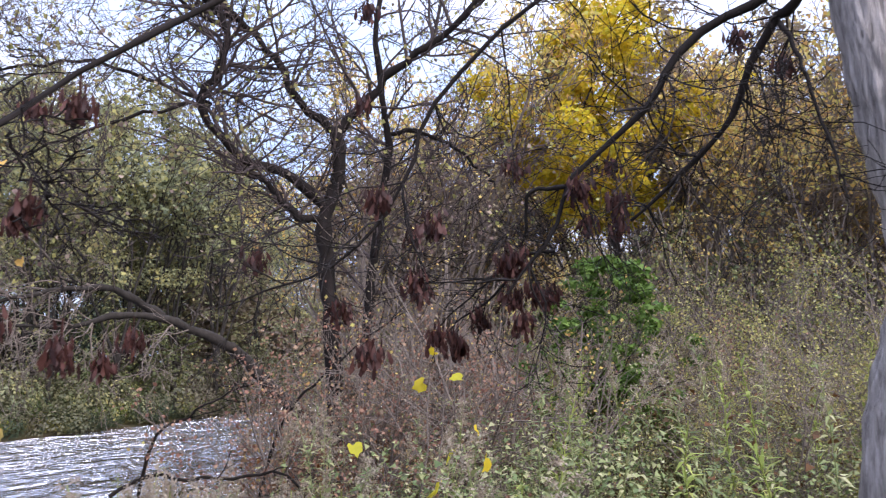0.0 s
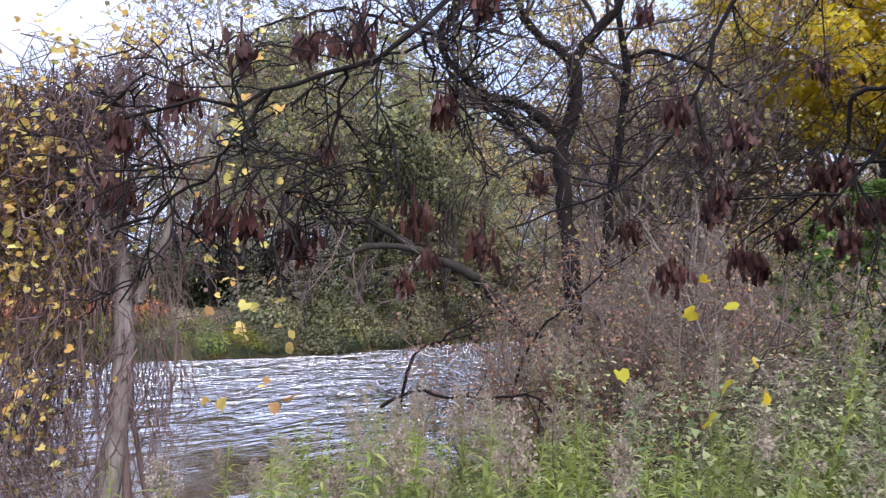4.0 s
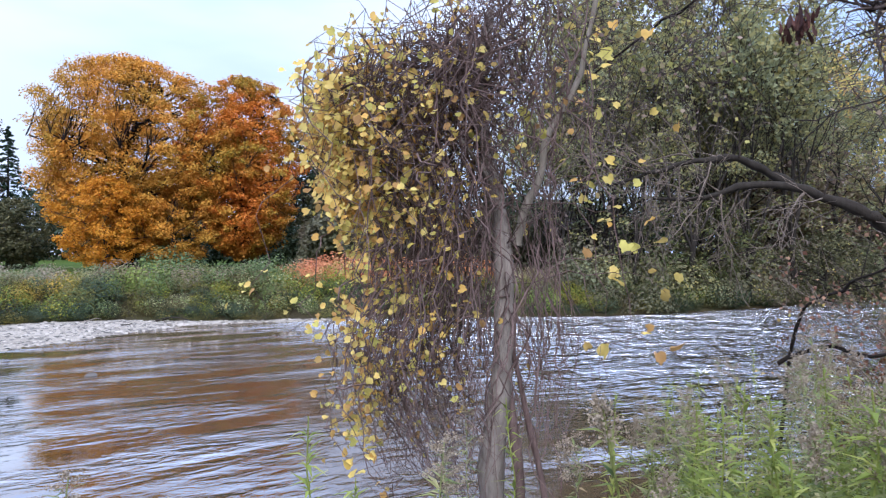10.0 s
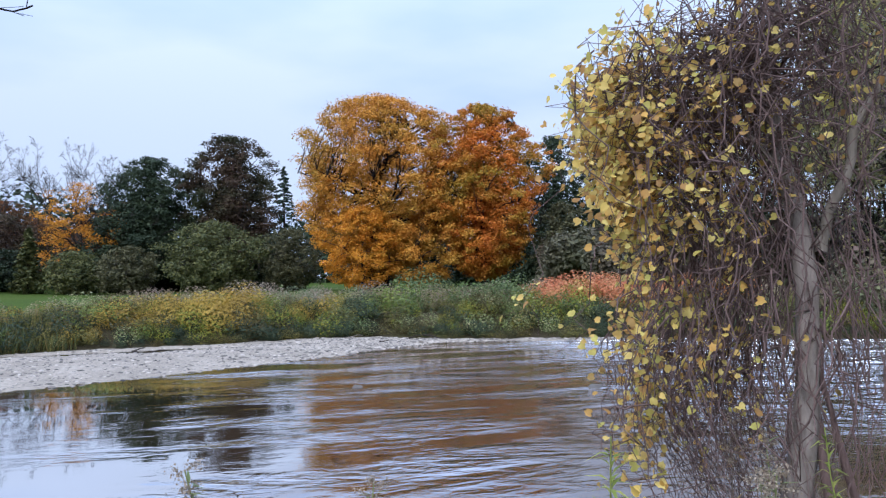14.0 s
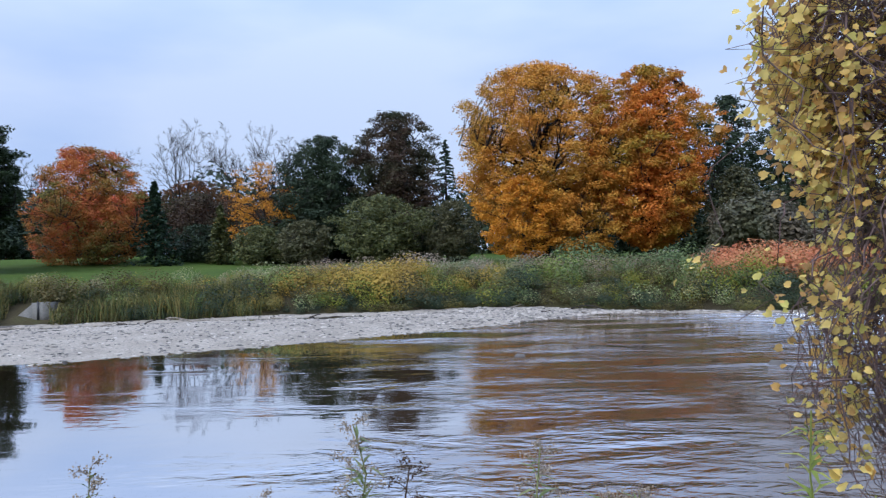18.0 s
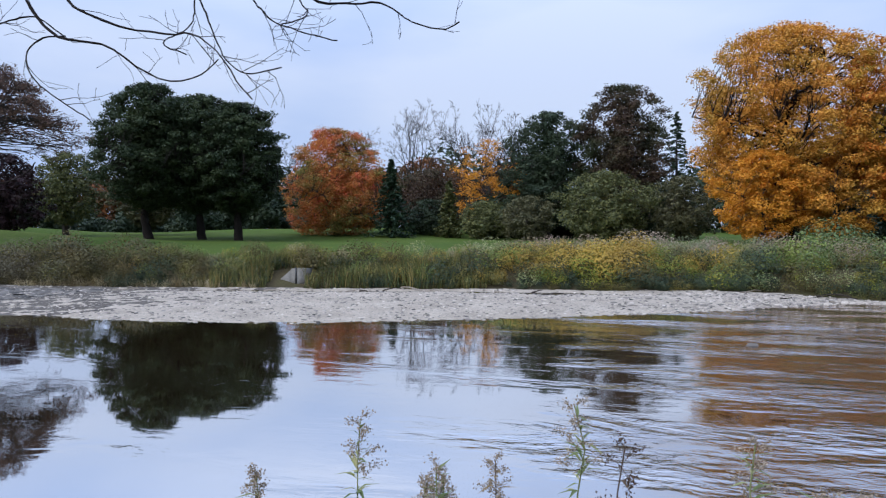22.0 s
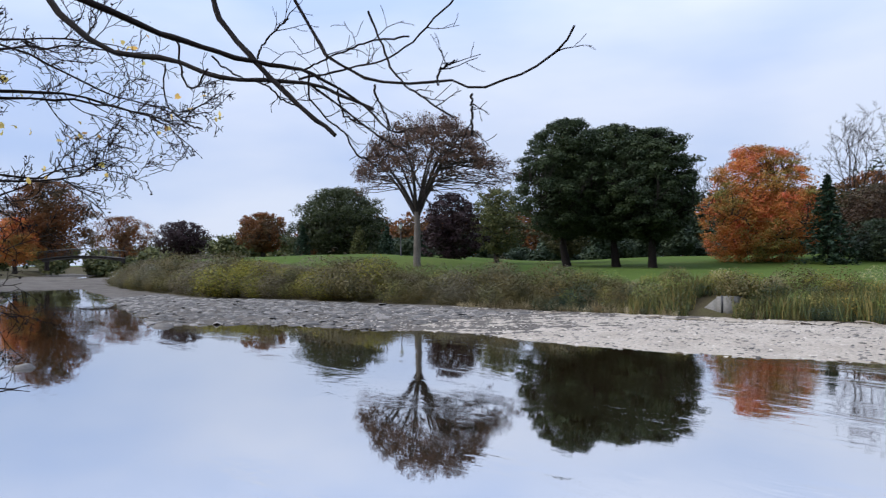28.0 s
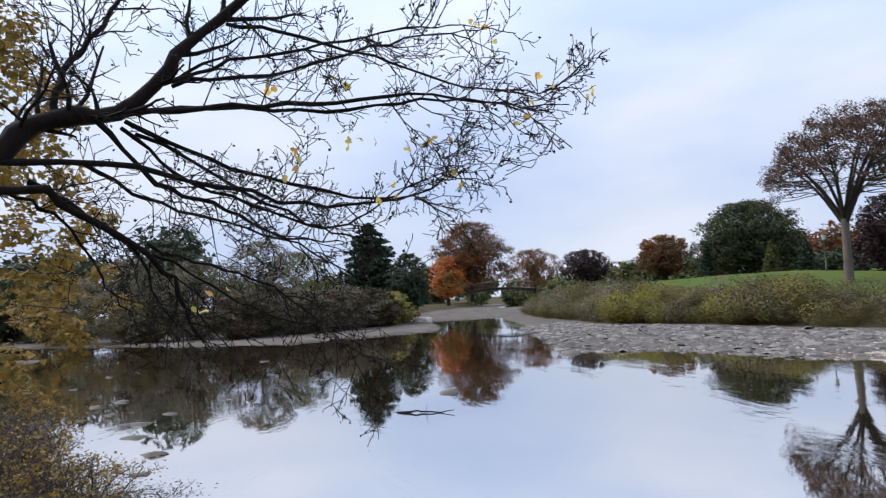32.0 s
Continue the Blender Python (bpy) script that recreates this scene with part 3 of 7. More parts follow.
def broad_tree(name, seed, x, y, z, height, width, mat, label, trunk_frac=0.18, clumps=26, leaves=9000, leaf=0.30, bark=M_BARK, trunk_r=0.35, open_top=0.0, depth=None, low=0.12, squash=1.0, category="tree", group="", airy=0.0, boughs=0.0, fine=1.35):
    """A broad-leaved tree: trunk, limbs to every clump, and clumps of leaves."""
    rng = np.random.default_rng(seed)
    root = thing(name, (x, y, z), label, category, group)
    depth = depth or width
    wood, crown = Acc(), Acc()
    fork = height * trunk_frac
    lean = rng.normal(size=2) * 0.02 * height
    top = np.array([lean[0], lean[1], fork])
    tube(wood, bend(rng, (0, 0, -0.3), top, 7, 0, 0.03), np.linspace(trunk_r * 1.25, trunk_r * 0.85, 7), 9)
    mid = top.copy()
    mid[2] = fork + (height - fork) * 0.62
    tube(wood, bend(rng, top, mid, 9, 0, 0.08), np.linspace(trunk_r * 0.8, trunk_r * 0.15, 9), 6)
    z0 = height * low
    peak = 0.45 * squash
    count = int(clumps * 3 * fine ** 2)
    limbs = []
    for k in range(max(7, clumps // 3)):
        a = k * 2.399963 + rng.uniform(-0.3, 0.3)
        h = z0 + (height - z0) * (0.25 + 0.68 * ((k * 0.618) % 1.0))
        s = (h - z0) / (height - z0)
        prof = max(0.05, 1 - (abs(s - peak) / (peak if s < peak else 1 - peak)) ** 2.4) ** 0.5
        e = np.array([0.46 * width * prof * math.cos(a), 0.46 * depth * prof * math.sin(a), h])
        u = np.clip((h - fork) / max(mid[2] - fork, 0.1) * 0.5, 0.0, 0.85)
        p = bend(rng, top + (mid - top) * u, e, 8, 0.06, 0.10)
        tube(wood, p, np.linspace(trunk_r * 0.36, trunk_r * 0.05, 8), 5)
        limbs.append(p)
    ways = np.concatenate(limbs)
    for k in range(count):
        a = k * 2.399963 + rng.uniform(-0.5, 0.5)
        s = (k + 0.5) / count
        prof = max(0.0, 1 - (abs(s - peak) / (peak if s < peak else 1 - peak)) ** 2.0) ** 0.5
        full = 0.5 * width * rng.uniform(0.13, 0.27) * (0.75 + 0.3 * prof)
        cr = full / fine
        swell = 1 + 0.17 * math.sin(2 * a + seed) * math.cos(5 * s + seed) + 0.07 * math.sin(5 * a + 9 * s + seed)
        out_r = max(0.0, prof * swell * rng.uniform(0.72, 1.10) - cr / (0.5 * width) * 0.8) * (rng.uniform(0.1, 0.75) if k % 4 == 3 else 1.0)
        c = np.array([0.5 * width * out_r * math.cos(a), 0.5 * depth * out_r * math.sin(a), min(z0 + (height - z0) * s, height - cr * rng.uniform(0.35, 0.7))])
        near = ways[np.argmin(((ways - c) ** 2).sum(1) + 3.0 * np.maximum(ways[:, 2] - c[2], 0))]
        tube(wood, bend(rng, near, c, 5, 0.0, 0.12), np.linspace(trunk_r * 0.10, trunk_r * 0.025, 5), 3)
        for q in range(2):
            e = c + unit(rng.normal(size=3)) * cr * 0.9
            tube(wood, bend(rng, c, e, 3, 0, 0.15), np.linspace(trunk_r * 0.04, trunk_r * 0.015, 3), 3)
        share = leaves / count * (full / (0.2 * width * 0.5)) ** 2 * 0.9
        if open_top and c[2] > height * 0.68:
            share *= 1 - open_top * rng.uniform(0.5, 1.2)
        tilt = rng.uniform(0.45, 0.75)
        leaf_cloud(rng, crown, c, (cr * rng.uniform(0.9, 1.35), cr * rng.uniform(0.9, 1.35), cr * tilt), int(max(12, share * DENSE)), leaf, shell=0.15)
    if not airy:
        leaf_cloud(rng, crown, (0, 0, z0 + (height - z0) * 0.45), (0.37 * width, 0.37 * depth, (height - z0) * 0.42), int(leaves * 0.55), leaf * 1.35, shell=0.05)
    if boughs:
        for q in range(9):
            a = q * 2.4
            grow(rng, wood, mid * (0.72 + 0.03 * q), (0.55 * math.cos(a), 0.55 * math.sin(a), 1), height * 0.15, trunk_r * 0.14, 3, 4, 0.6, 0.2, sides=4, thin=0.012)
    part("trunk", wood, bark, root, smooth=True)
    part("crown", crown, mat, root)
    return root


def conifer(name, seed, x, y, z, height, width, label, mat=None, group="", leaves=5000, size=0.35, blunt=0.8):
    rng = np.random.default_rng(seed)
    root = thing(name, (x, y, z), label, "conifer", group)
    wood, crown = Acc(), Acc()
    tube(wood, [(0, 0, -0.3), (0, 0, height * 0.5), (0, 0, height * 0.98)], [height * 0.016, height * 0.01, 0.02], 7)
    per = max(4, leaves // 90)
    for k in range(90):
        f = (k + rng.uniform(0, 1)) / 90
        h = height * (0.06 + 0.92 * f)
        reach = 0.5 * width * (1 - f) ** blunt * rng.uniform(0.65, 1.1) + 0.1
        a = k * 2.4 + rng.uniform(-0.4, 0.4)
        e = np.array([reach * math.cos(a), reach * math.sin(a), h - reach * 0.22])
        tube(wood, [(0, 0, h), e * 0.6 + np.array([0, 0, h * 0.4 + 0.05 * reach]), e], [0.03, 0.02, 0.008], 3)
        s = rng.uniform(0.15, 1.0, per)[:, None]
        p = np.array([0, 0, h]) * (1 - s) + e * s + rng.normal(size=(per, 3)) * np.array([0.12, 0.12, 0.09]) * (0.4 + reach * 0.4)
        axis = rng.normal(size=(per, 3)) * 0.5 + np.array([0, 0, 0.8])
        stamp(crown, DIAMOND[0], DIAMOND[1], p, frames(axis, rng), size * rng.uniform(0.6, 1.3, per))
    part("trunk", wood, M_BARK, root, smooth=True)
    part("crown", crown, mat or M_NEEDLE, root)
    return root


def bare_tree(name, seed, x, y, z, height, label, bark=M_BARK, levels=4, kids=5, radius=None, trunk_frac=0.35, spread=0.55, up=0.22, thin=0.02, stems=4, leaf_mat_=None, leaf=0.2, per_tip=0, group=""):
    rng = np.random.default_rng(seed)
    root = thing(name, (x, y, z), label, "tree", group)
    wood, tips = Acc(), []
    radius = radius or height * 0.018
    fork = height * trunk_frac
    tube(wood, bend(rng, (0, 0, -0.3), (0, 0, fork), 6, 0, 0.03), np.linspace(radius * 1.3, radius, 6), 9)
    for k in range(stems):
        a = 2 * math.pi * k / stems + rng.uniform(-0.4, 0.4)
        lean = rng.uniform(0.25, 0.6)
        grow(rng, wood, (0, 0, fork * rng.uniform(0.8, 1.0)), (math.cos(a) * lean, math.sin(a) * lean, 1.0), (height - fork) * 0.62, radius * 0.55, levels, kids, spread, up, 0.56, 0.13, 6, tips, 0.25, thin)
    part("trunk", wood, bark, root, smooth=True)
    if per_tip and tips:
        crown = Acc()
        t = np.array(tips)
        pos = np.repeat(t, per_tip, 0) + rng.normal(size=(len(t) * per_tip, 3)) * leaf * 0.9
        stamp(crown, CHIP[0], CHIP[1], pos, frames(rng.normal(size=pos.shape) + np.array([0, 0, 0.7]), rng), leaf * rng.uniform(0.6, 1.3, len(pos)))
        part("crown", crown, leaf_mat_, root)
    return root


# ---- the land: one sheet, with the river's channel in it ----
S_X = [-400, -200, -130, -108, -98, -84, -72, -67.6, -60.3, -58.5, -55, -40, -28, -20.4, -14.6, -10, -6, 0, 4, 8, 12, 18, 25, 36, 50, 80, 200, 400]
S_Y = [120, 45, 22, 13.0, 12.2, 12.0, 11.0, 10.2, -3.2, -20, -20, -16, -10.5, -6.6, -2.0, 1.8, 4.0, 5.4, 5.7, 6.3, 7.5, 9.3, 11.5, 15, 15, 7, -20, -60]
N_X = [-400, -200, -130, -116, -77, -57, -48, -42, -30, -24, -18, -10, 0, 5, 9, 14, 24, 31, 36, 50, 80, 200, 400]
N_Y = [145, 66, 38, 28, 23.2, 22.4, 26, 26.7, 29.8, 31.5, 32.5, 34.4, 35.2, 34.3, 33, 31.2, 25.8, 25, 25, 26, 18, -5, -45]
B_X = [-400, -116, -99, -70, -45, -35.2, -33, -30, -23.5, -15.5, -11, -6, -0.5, 3.2, 6, 9, 14, 19, 400]
B_Y = [170, 27.5, 22, 18.5, 14.2, 12.4, 16.2, 17, 19.6, 20.2, 21.5, 23.7, 27, 30.4, 32.2, 32.0, 30.8, 36, 300]


def sm(v, a, b):
    t = np.clip((v - a) / (b - a), 0, 1)
    return t * t * (3 - 2 * t)


def ripple(x, y, f, seed=0.0):
    return (np.sin(x * f + seed) * np.cos(y * f * 1.3 + 1.7 * seed) + 0.6 * np.sin(x * f * 2.1 - y * f * 1.7 + seed * 3) + 0.4 * np.sin(x * f * 4.3 + y * f * 3.9 + seed)) / 2


def land(x, y):
    """Height of the ground, and what it is: 0 soil, 1 lawn, 2 gravel, 3 bed, 4 mud."""
    x, y = np.asarray(x, float), np.asarray(y, float)
    wig = 0.35 * ripple(x, y, 0.7)
    s, n_, b = np.interp(x, S_X, S_Y) + wig, np.interp(x, N_X, N_Y) + wig, np.interp(x, B_X, B_Y) + 0.5 * ripple(x, y, 0.45, 2.0)
    ds, dn, db = s - y, y - n_, y - b
    # a cove cuts in behind the spit
    cove = (x + 60.3) * -0.767 + (y + 3.2) * 0.642 + wig
    ds = np.where((x < -58.5) & (y < 3), np.maximum(np.minimum(ds, cove), -44 - y), ds)
    west = sm(-x, 32, 46)
    # near bank
    south = 1.42 * sm(ds, -0.2, 3.2 + 2.6 * sm(x, 3, 8)) * (1 - west) + west * (0.12 * sm(ds, 0, 1.0) + 1.4 * sm(ds, 12, 18))
    south = south + 0.06 * ripple(x, y, 1.1, 4.0) + 0.6 * sm(ds, 14, 60)
    # far bank and lawn
    hill = 2.2 * sm(-x, 34, 70) * (0.30 + 0.70 * (1 - sm(y, 44, 66) * (1 - sm(-x, 72, 92))))
    hill = hill * (1 - 0.85 * sm(y, 74, 100))
    lawn = 1.15 * sm(dn, -0.2, 3.2) + 0.45 * sm(dn, 3, 25) + hill * sm(dn, 1.0, 12) + 0.10 * ripple(x, y, 0.11, 1.0) * sm(dn, 6, 14)
    lawn = lawn + 1.2 * sm(y, 95, 260) + 1.5 * sm(y, 68, 108) * sm(-x, 20, 40) * (1 - sm(-x, 72, 90))
    # gravel bar in front of the far bank, with a wet dip behind it
    bar = (0.02 + 0.16 * sm(db, 0, 4.5)) * sm(db, -0.3, 0.3) - 0.26 * sm(dn, -3.4, -2.2) * (1 - 0.6 * sm(dn, -1.2, -0.3)) * sm(x, -36, -27) * (1 - sm(x, -5, 2)) + 0.025 * ripple(x, y, 1.9, 3.0)
    z = np.full(x.shape, -0.7)
    z = np.maximum(z, -0.7 + 0.7 * sm(db, -2.5, 0.0))
    z = np.where(db > 0, bar, z)
    z = np.where(dn > 0, np.maximum(z, lawn + 0.02), z)
    z = np.where(ds > 0, south, np.maximum(z, -0.7 + 0.7 * sm(ds, -1.2, 0)))
    kind = np.where(ds > 0, np.where(west * (ds < 13) > 0.5, 4, 0), np.where(dn > 0, np.where(dn > 9, 1, 0), np.where(db > -0.1, 2, 3)))
    kind = np.where((x < -23 + 4 * ripple(x, y, 0.5, 6.0) + 7 * ripple(x, y, 2.3, 1.0)) & (kind == 2), 4, kind)
    return z, kind


def ground_z(x, y):
    return float(land(np.array([x]), np.array([y]))[0][0])


gx = np.unique(np.round(np.concatenate([np.linspace(-2500, -260, 12), np.linspace(-260, -70, 64), np.linspace(-70, -26, 110), np.linspace(-26, 20, 130), np.linspace(20, 60, 54), np.linspace(60, 260, 30), np.linspace(260, 2500, 12)]), 3))
gy = np.unique(np.round(np.concatenate([np.linspace(-2500, -60, 14), np.linspace(-60, -26, 18), np.linspace(-26, -12, 46), np.linspace(-12, 40, 170), np.linspace(40, 130, 60), np.linspace(130, 320, 22), np.linspace(320, 3000, 12)]), 3))
GX, GY = np.meshgrid(gx, gy)
GZ, _k = land(GX, GY)
sheet = Acc()
nx, ny = len(gx), len(gy)
ii, jj = np.meshgrid(np.arange(nx - 1), np.arange(ny - 1))
base_ = (jj * nx + ii).ravel()
sheet.add(np.stack([GX, GY, GZ], -1).reshape(-1, 3), np.stack([base_, base_ + 1, base_ + nx + 1, base_ + nx], -1))
ground = part("ground", sheet, M_SOIL, smooth=True)
for extra in (M_LAWN, M_GRAVEL, M_BED, M_MUD):
    ground.data.materials.append(extra)
_kc = land((GX[:-1, :-1] + GX[1:, 1:]) / 2, (GY[:-1, :-1] + GY[1:, 1:]) / 2)[1]
ground.data.polygons.foreach_set("material_index", _kc.ravel().astype(np.int32))
tagged(ground, "river banks of dark soil, mown lawn and pale gravel", "ground", kind="structure")

wet = Acc()
wet.add([(-420, -80, 0), (420, -80, 0), (420, 200, 0), (-420, 200, 0)], [(0, 1, 2, 3)])
water = part("water", wet, M_WATER)
tagged(water, "turbid brown river, glassy upstream and rippled downstream", "river", kind="structure")

# stones of the gravel bar and the rocky flat to the west
ROCK = ([(-1, -0.7, -0.5), (0.9, -0.8, -0.5), (1, 0.8, -0.5), (-0.8, 0.9, -0.5), (-0.7, -0.45, 0.42), (0.6, -0.55, 0.5), (0.7, 0.5, 0.38), (-0.5, 0.6, 0.5)], [(0, 1, 5, 4), (1, 2, 6, 5), (2, 3, 7, 6), (3, 0, 4, 7), (4, 5, 6, 7)])


def level_turns(rng, count, tilt=0.15):
    return frames(np.c_[rng.normal(size=(count, 2)) * tilt, np.ones(count)], rng)


def scatter_stones(name, seed, count, xr, ahead, sizes, label, flat=0.5, depth=None, mat=None):
    """Stones strewn over the bar between two reaches of the river."""
    rng = np.random.default_rng(seed)
    x = rng.uniform(*xr, count * 3)
    lo, hi = np.interp(x, B_X, B_Y), np.interp(x, N_X, N_Y)
    y = lo + ahead + (np.maximum(hi - lo, 0.5) + 0.3) * rng.uniform(0, 1, count * 3) ** (depth or 1.0)
    z, k = land(x, y)
    ok = (z > -0.12) & (k != 1) & (y < hi + 1.0)
    x, y, z = x[ok][:count], y[ok][:count], z[ok][:count]
    s = sizes[0] + (sizes[1] - sizes[0]) * rng.uniform(0, 1, len(x)) ** 3
    acc = Acc()
    size = np.stack([s * rng.uniform(0.7, 1.3, len(x)), s * rng.uniform(0.6, 1.0, len(x)), s * flat * rng.uniform(0.6, 1.2, len(x))], -1)
    stamp(acc, ROCK[0], ROCK[1], np.stack([x, y, z + s * flat * 0.15], -1), level_turns(rng, len(x)), size)
    return tagged(part(name, acc, mat or M_STONE), label, "stones", kind="stuff")


scatter_stones("gravel_stones", 11, 9000, (-34, 9), -0.4, (0.015, 0.10), "pale pebbles and cobbles strewn over the gravel bar")
scatter_stones("dark_pebbles", 13, 3500, (-34, 5), -0.3, (0.02, 0.095), "dark wet pebbles strewn over the gravel bar", mat=M_SLATE)
scatter_stones("riffle_stones", 14, 900, (-3, 17), -0.5, (0.04, 0.17), "pale stones in the shallow riffle below the bank")
scatter_stones("flat_rocks", 12, 6500, (-66, -26), -1.2, (0.06, 0.34), "flat grey slabs and cobbles lying in shallow water", 0.28, mat=M_SLATE)

# ---- trees on the far side, from east to west ----
broad_tree("dark_tree", 1, 31, 82, 1.8, 18, 10, M_DARK, "dark green broad-leaved tree at the edge of the wood", leaves=7000)
broad_tree("dark_tree", 2, 37, 75, 1.6, 17, 12, M_DARK, "dark green broad-leaved tree behind the red shrubs", leaves=7000)
broad_tree("dark_tree", 3, 26, 66.5, 1.8, 8.2, 7, M_GREYGREEN, "grey-green small tree with thin autumn foliage", leaves=3500, leaf=0.26, trunk_r=0.18)
broad_tree("orange_maple", 4, 9.0, 73, 1.7, 19.8, 18.4, M_ORANGE, "large sugar maple in orange leaf, thin at the top", clumps=84, leaves=66000, leaf=0.21, trunk_r=0.5, open_top=0.25, low=0.1, trunk_frac=0.3, squash=1.15, bark=M_BLACKBARK, airy=1, fine=1.9)
broad_tree("orange_maple", 5, 18.3, 67.5, 1.7, 18.0, 12.2, M_ORANGE_RED, "maple turning orange and red beside a larger one", clumps=64, leaves=40000, leaf=0.20, trunk_r=0.4, low=0.05, squash=1.1, bark=M_BLACKBARK, fine=1.8)
broad_tree("golden_maple", 6, 6.2, 67.0, 1.7, 8.0, 9.0, M_GOLD, "low golden-leaved maple under the large one", airy=1, squash=0.9, clumps=26, leaves=11000, leaf=0.19, trunk_r=0.2, low=0.05)
broad_tree("golden_maple", 7, 12.0, 67.5, 1.7, 9.0, 10.0, M_ORANGE, "low golden-leaved maple at the foot of the wood", airy=1, squash=1.1, clumps=26, leaves=10000, leaf=0.19, trunk_r=0.2, low=0.05)
broad_tree("brown_tree", 8, -7.4, 92.7, 1.6, 19.4, 13, M_BROWNLEAF, "tall tree with brown and dull green leaves", leaves=22000, clumps=44, leaf=0.26)
broad_tree("dark_tree", 9, -17, 94, 1.6, 16.8, 13, M_DARK, "dark green round-topped tree in the wood", leaves=18000, clumps=40, leaf=0.27)
conifer("spruce", 10, -1.1, 106, 1.6, 18.0, 9, "tall dark spruce standing behind the wood")
broad_tree("olive_bush", 11, -8.2, 78.5, 1.6, 7.6, 11.5, M_OLIVE, "broad olive-green bush before the wood", leaves=9000, leaf=0.24, trunk_r=0.2, low=0.02, trunk_frac=0.1, category="bush")
broad_tree("grey_bush", 12, -0.4, 81, 1.6, 7.0, 8, M_GREYGREEN, "grey-green bush with thin foliage", leaves=4500, leaf=0.24, trunk_r=0.15, low=0.02, trunk_frac=0.1, category="bush")
broad_tree("orange_tree", 13, -26.4, 98, 1.6, 14.2, 12, M_GOLD, "small orange-leaved tree in the wood", leaves=6500, leaf=0.21, open_top=0.6, airy=1, boughs=1)
conifer("yew", 14, -29, 88.5, 1.6, 7.8, 4.2, "narrow yellow-green conifer at the wood's edge", M_OLIVE, leaves=4000)
conifer("dark_spruce", 15, -35.2, 84, 1.7, 10.4, 6.4, "dark green spruce beside a red maple", leaves=6000)
broad_tree("red_maple", 16, -44, 86, 1.7, 14.8, 15.5, M_RED, "round red maple turning from green and gold", leaves=24000, clumps=48, leaf=0.22, low=0.0, trunk_frac=0.16, squash=0.85, fine=1.7)
broad_tree("brown_wood", 17, -43, 120, 1.9, 13.8, 17, M_RUST, "rust-brown trees far behind the lawn", leaves=5000, leaf=0.4)
broad_tree("brown_wood", 18, -27, 122, 1.9, 13, 16, M_RUST, "rust-brown tree far behind the lawn", leaves=5000, leaf=0.4)
broad_tree("brown_tree", 22, -37, 103, 1.7, 10.5, 13, M_BROWNLEAF, "dull brown half-bare tree in the wood", leaves=9000, leaf=0.26)
broad_tree("brown_tree", 23, -21, 101, 1.7, 12, 12, M_BROWNLEAF, "dull brown tree in the wood", leaves=9000, leaf=0.26)
broad_tree("bush", 19, -24, 88, 1.6, 5.0, 8, M_OLIVE, "low olive bush at the wood's edge", leaves=3500, leaf=0.25, trunk_r=0.12, low=0.02, trunk_frac=0.1, category="bush")
broad_tree("bush", 20, -18, 86, 1.6, 5.5, 8, M_GREYGREEN, "low grey-green bush at the wood's edge", leaves=3500, leaf=0.25, trunk_r=0.12, low=0.02, trunk_frac=0.1, category="bush")
broad_tree("bush", 21, -33, 92, 1.7, 5.5, 8, M_DARK, "dark bush at the wood's edge", leaves=3500, leaf=0.25, trunk_r=0.12, low=0.02, trunk_frac=0.1, category="bush")
for k, (bx, by, bh) in enumerate([(-41.5, 108.5, 25.5), (-33, 111.5, 25), (-28, 114, 24.5), (-70, 122, 23), (-61, 127, 25)]):
    bare_tree("bare_tree", 30 + k, bx, by, 2.0, bh, "tall bare grey tree far behind the lawn", M_BARK, 4, 4, radius=0.2, trunk_frac=0.3, spread=0.62, up=0.16, thin=0.014, stems=5)
for k, (ox, oy, oh, ow) in enumerate([(-56.1, 64.8, 17.1, 12.6), (-52.0, 68.5, 16.4, 12.0), (-47.7, 69.3, 15.5, 11.4)]):
    broad_tree("oak", 40 + k, ox, oy, ground_z(ox, oy) - 0.05, oh, ow, M_OAK, "dark evergreen-looking oak on the lawn with a clear trunk", trunk_frac=0.16, clumps=60, leaves=34000, leaf=0.23, trunk_r=0.45, low=0.2, group="oaks on the lawn", bark=M_BLACKBARK, fine=1.6)
broad_tree("purple_tree", 50, -66.5, 56, 2.6, 8.4, 8.5, M_PURPLE, "round dark purple-leaved tree", leaves=6000, low=0.03, leaf=0.26)
broad_tree("green_tree", 51, -74, 70.5, 2.6, 10.4, 9, M_OLIVE, "dull green tree behind the lawn", leaves=5000)
broad_tree("green_tree", 52, -66, 76, 2.2, 10.0, 9, M_GREYGREEN, "dull green tree behind the oaks", leaves=5000)
broad_tree("willow", 53, -95.2, 58.1, 3.7, 10.6, 16.5, M_WILLOW, "broad weeping willow beyond the lawn", leaves=16000, clumps=46, low=0.02, squash=0.95)
broad_tree("green_tree", 54, -110, 52, 4.0, 7.2, 9.5, M_RUST, "rounded tree turning brown and gold", leaves=4500)
for k, (cx, cy, ch) in enumerate([(-85.5, 55, 4.4), (-83.3, 58.2, 4.6), (-93.7, 50.6, 4.6), (-78, 60, 4.2)]):
    conifer("young_spruce", 60 + k, cx, cy, ground_z(cx, cy) - 0.05, ch, 3.6, "young spruce on the lawn", leaves=2500, size=0.26, mat=M_OLIVE if k == 0 else None)
broad_tree("dark_tree", 70, -116, 41, 3.6, 6.2, 9.5, M_PURPLE, "dark round tree far upstream", leaves=3500)
broad_tree("rust_tree", 71, -141, 26, 2.4, 15.5, 17, M_RUST, "large rust-brown tree near the footbridge", leaves=14000, clumps=36)
broad_tree("rust_tree", 72, -136, 20.5, 2.0, 9, 9, M_RED, "orange-brown tree near the footbridge", leaves=4500)
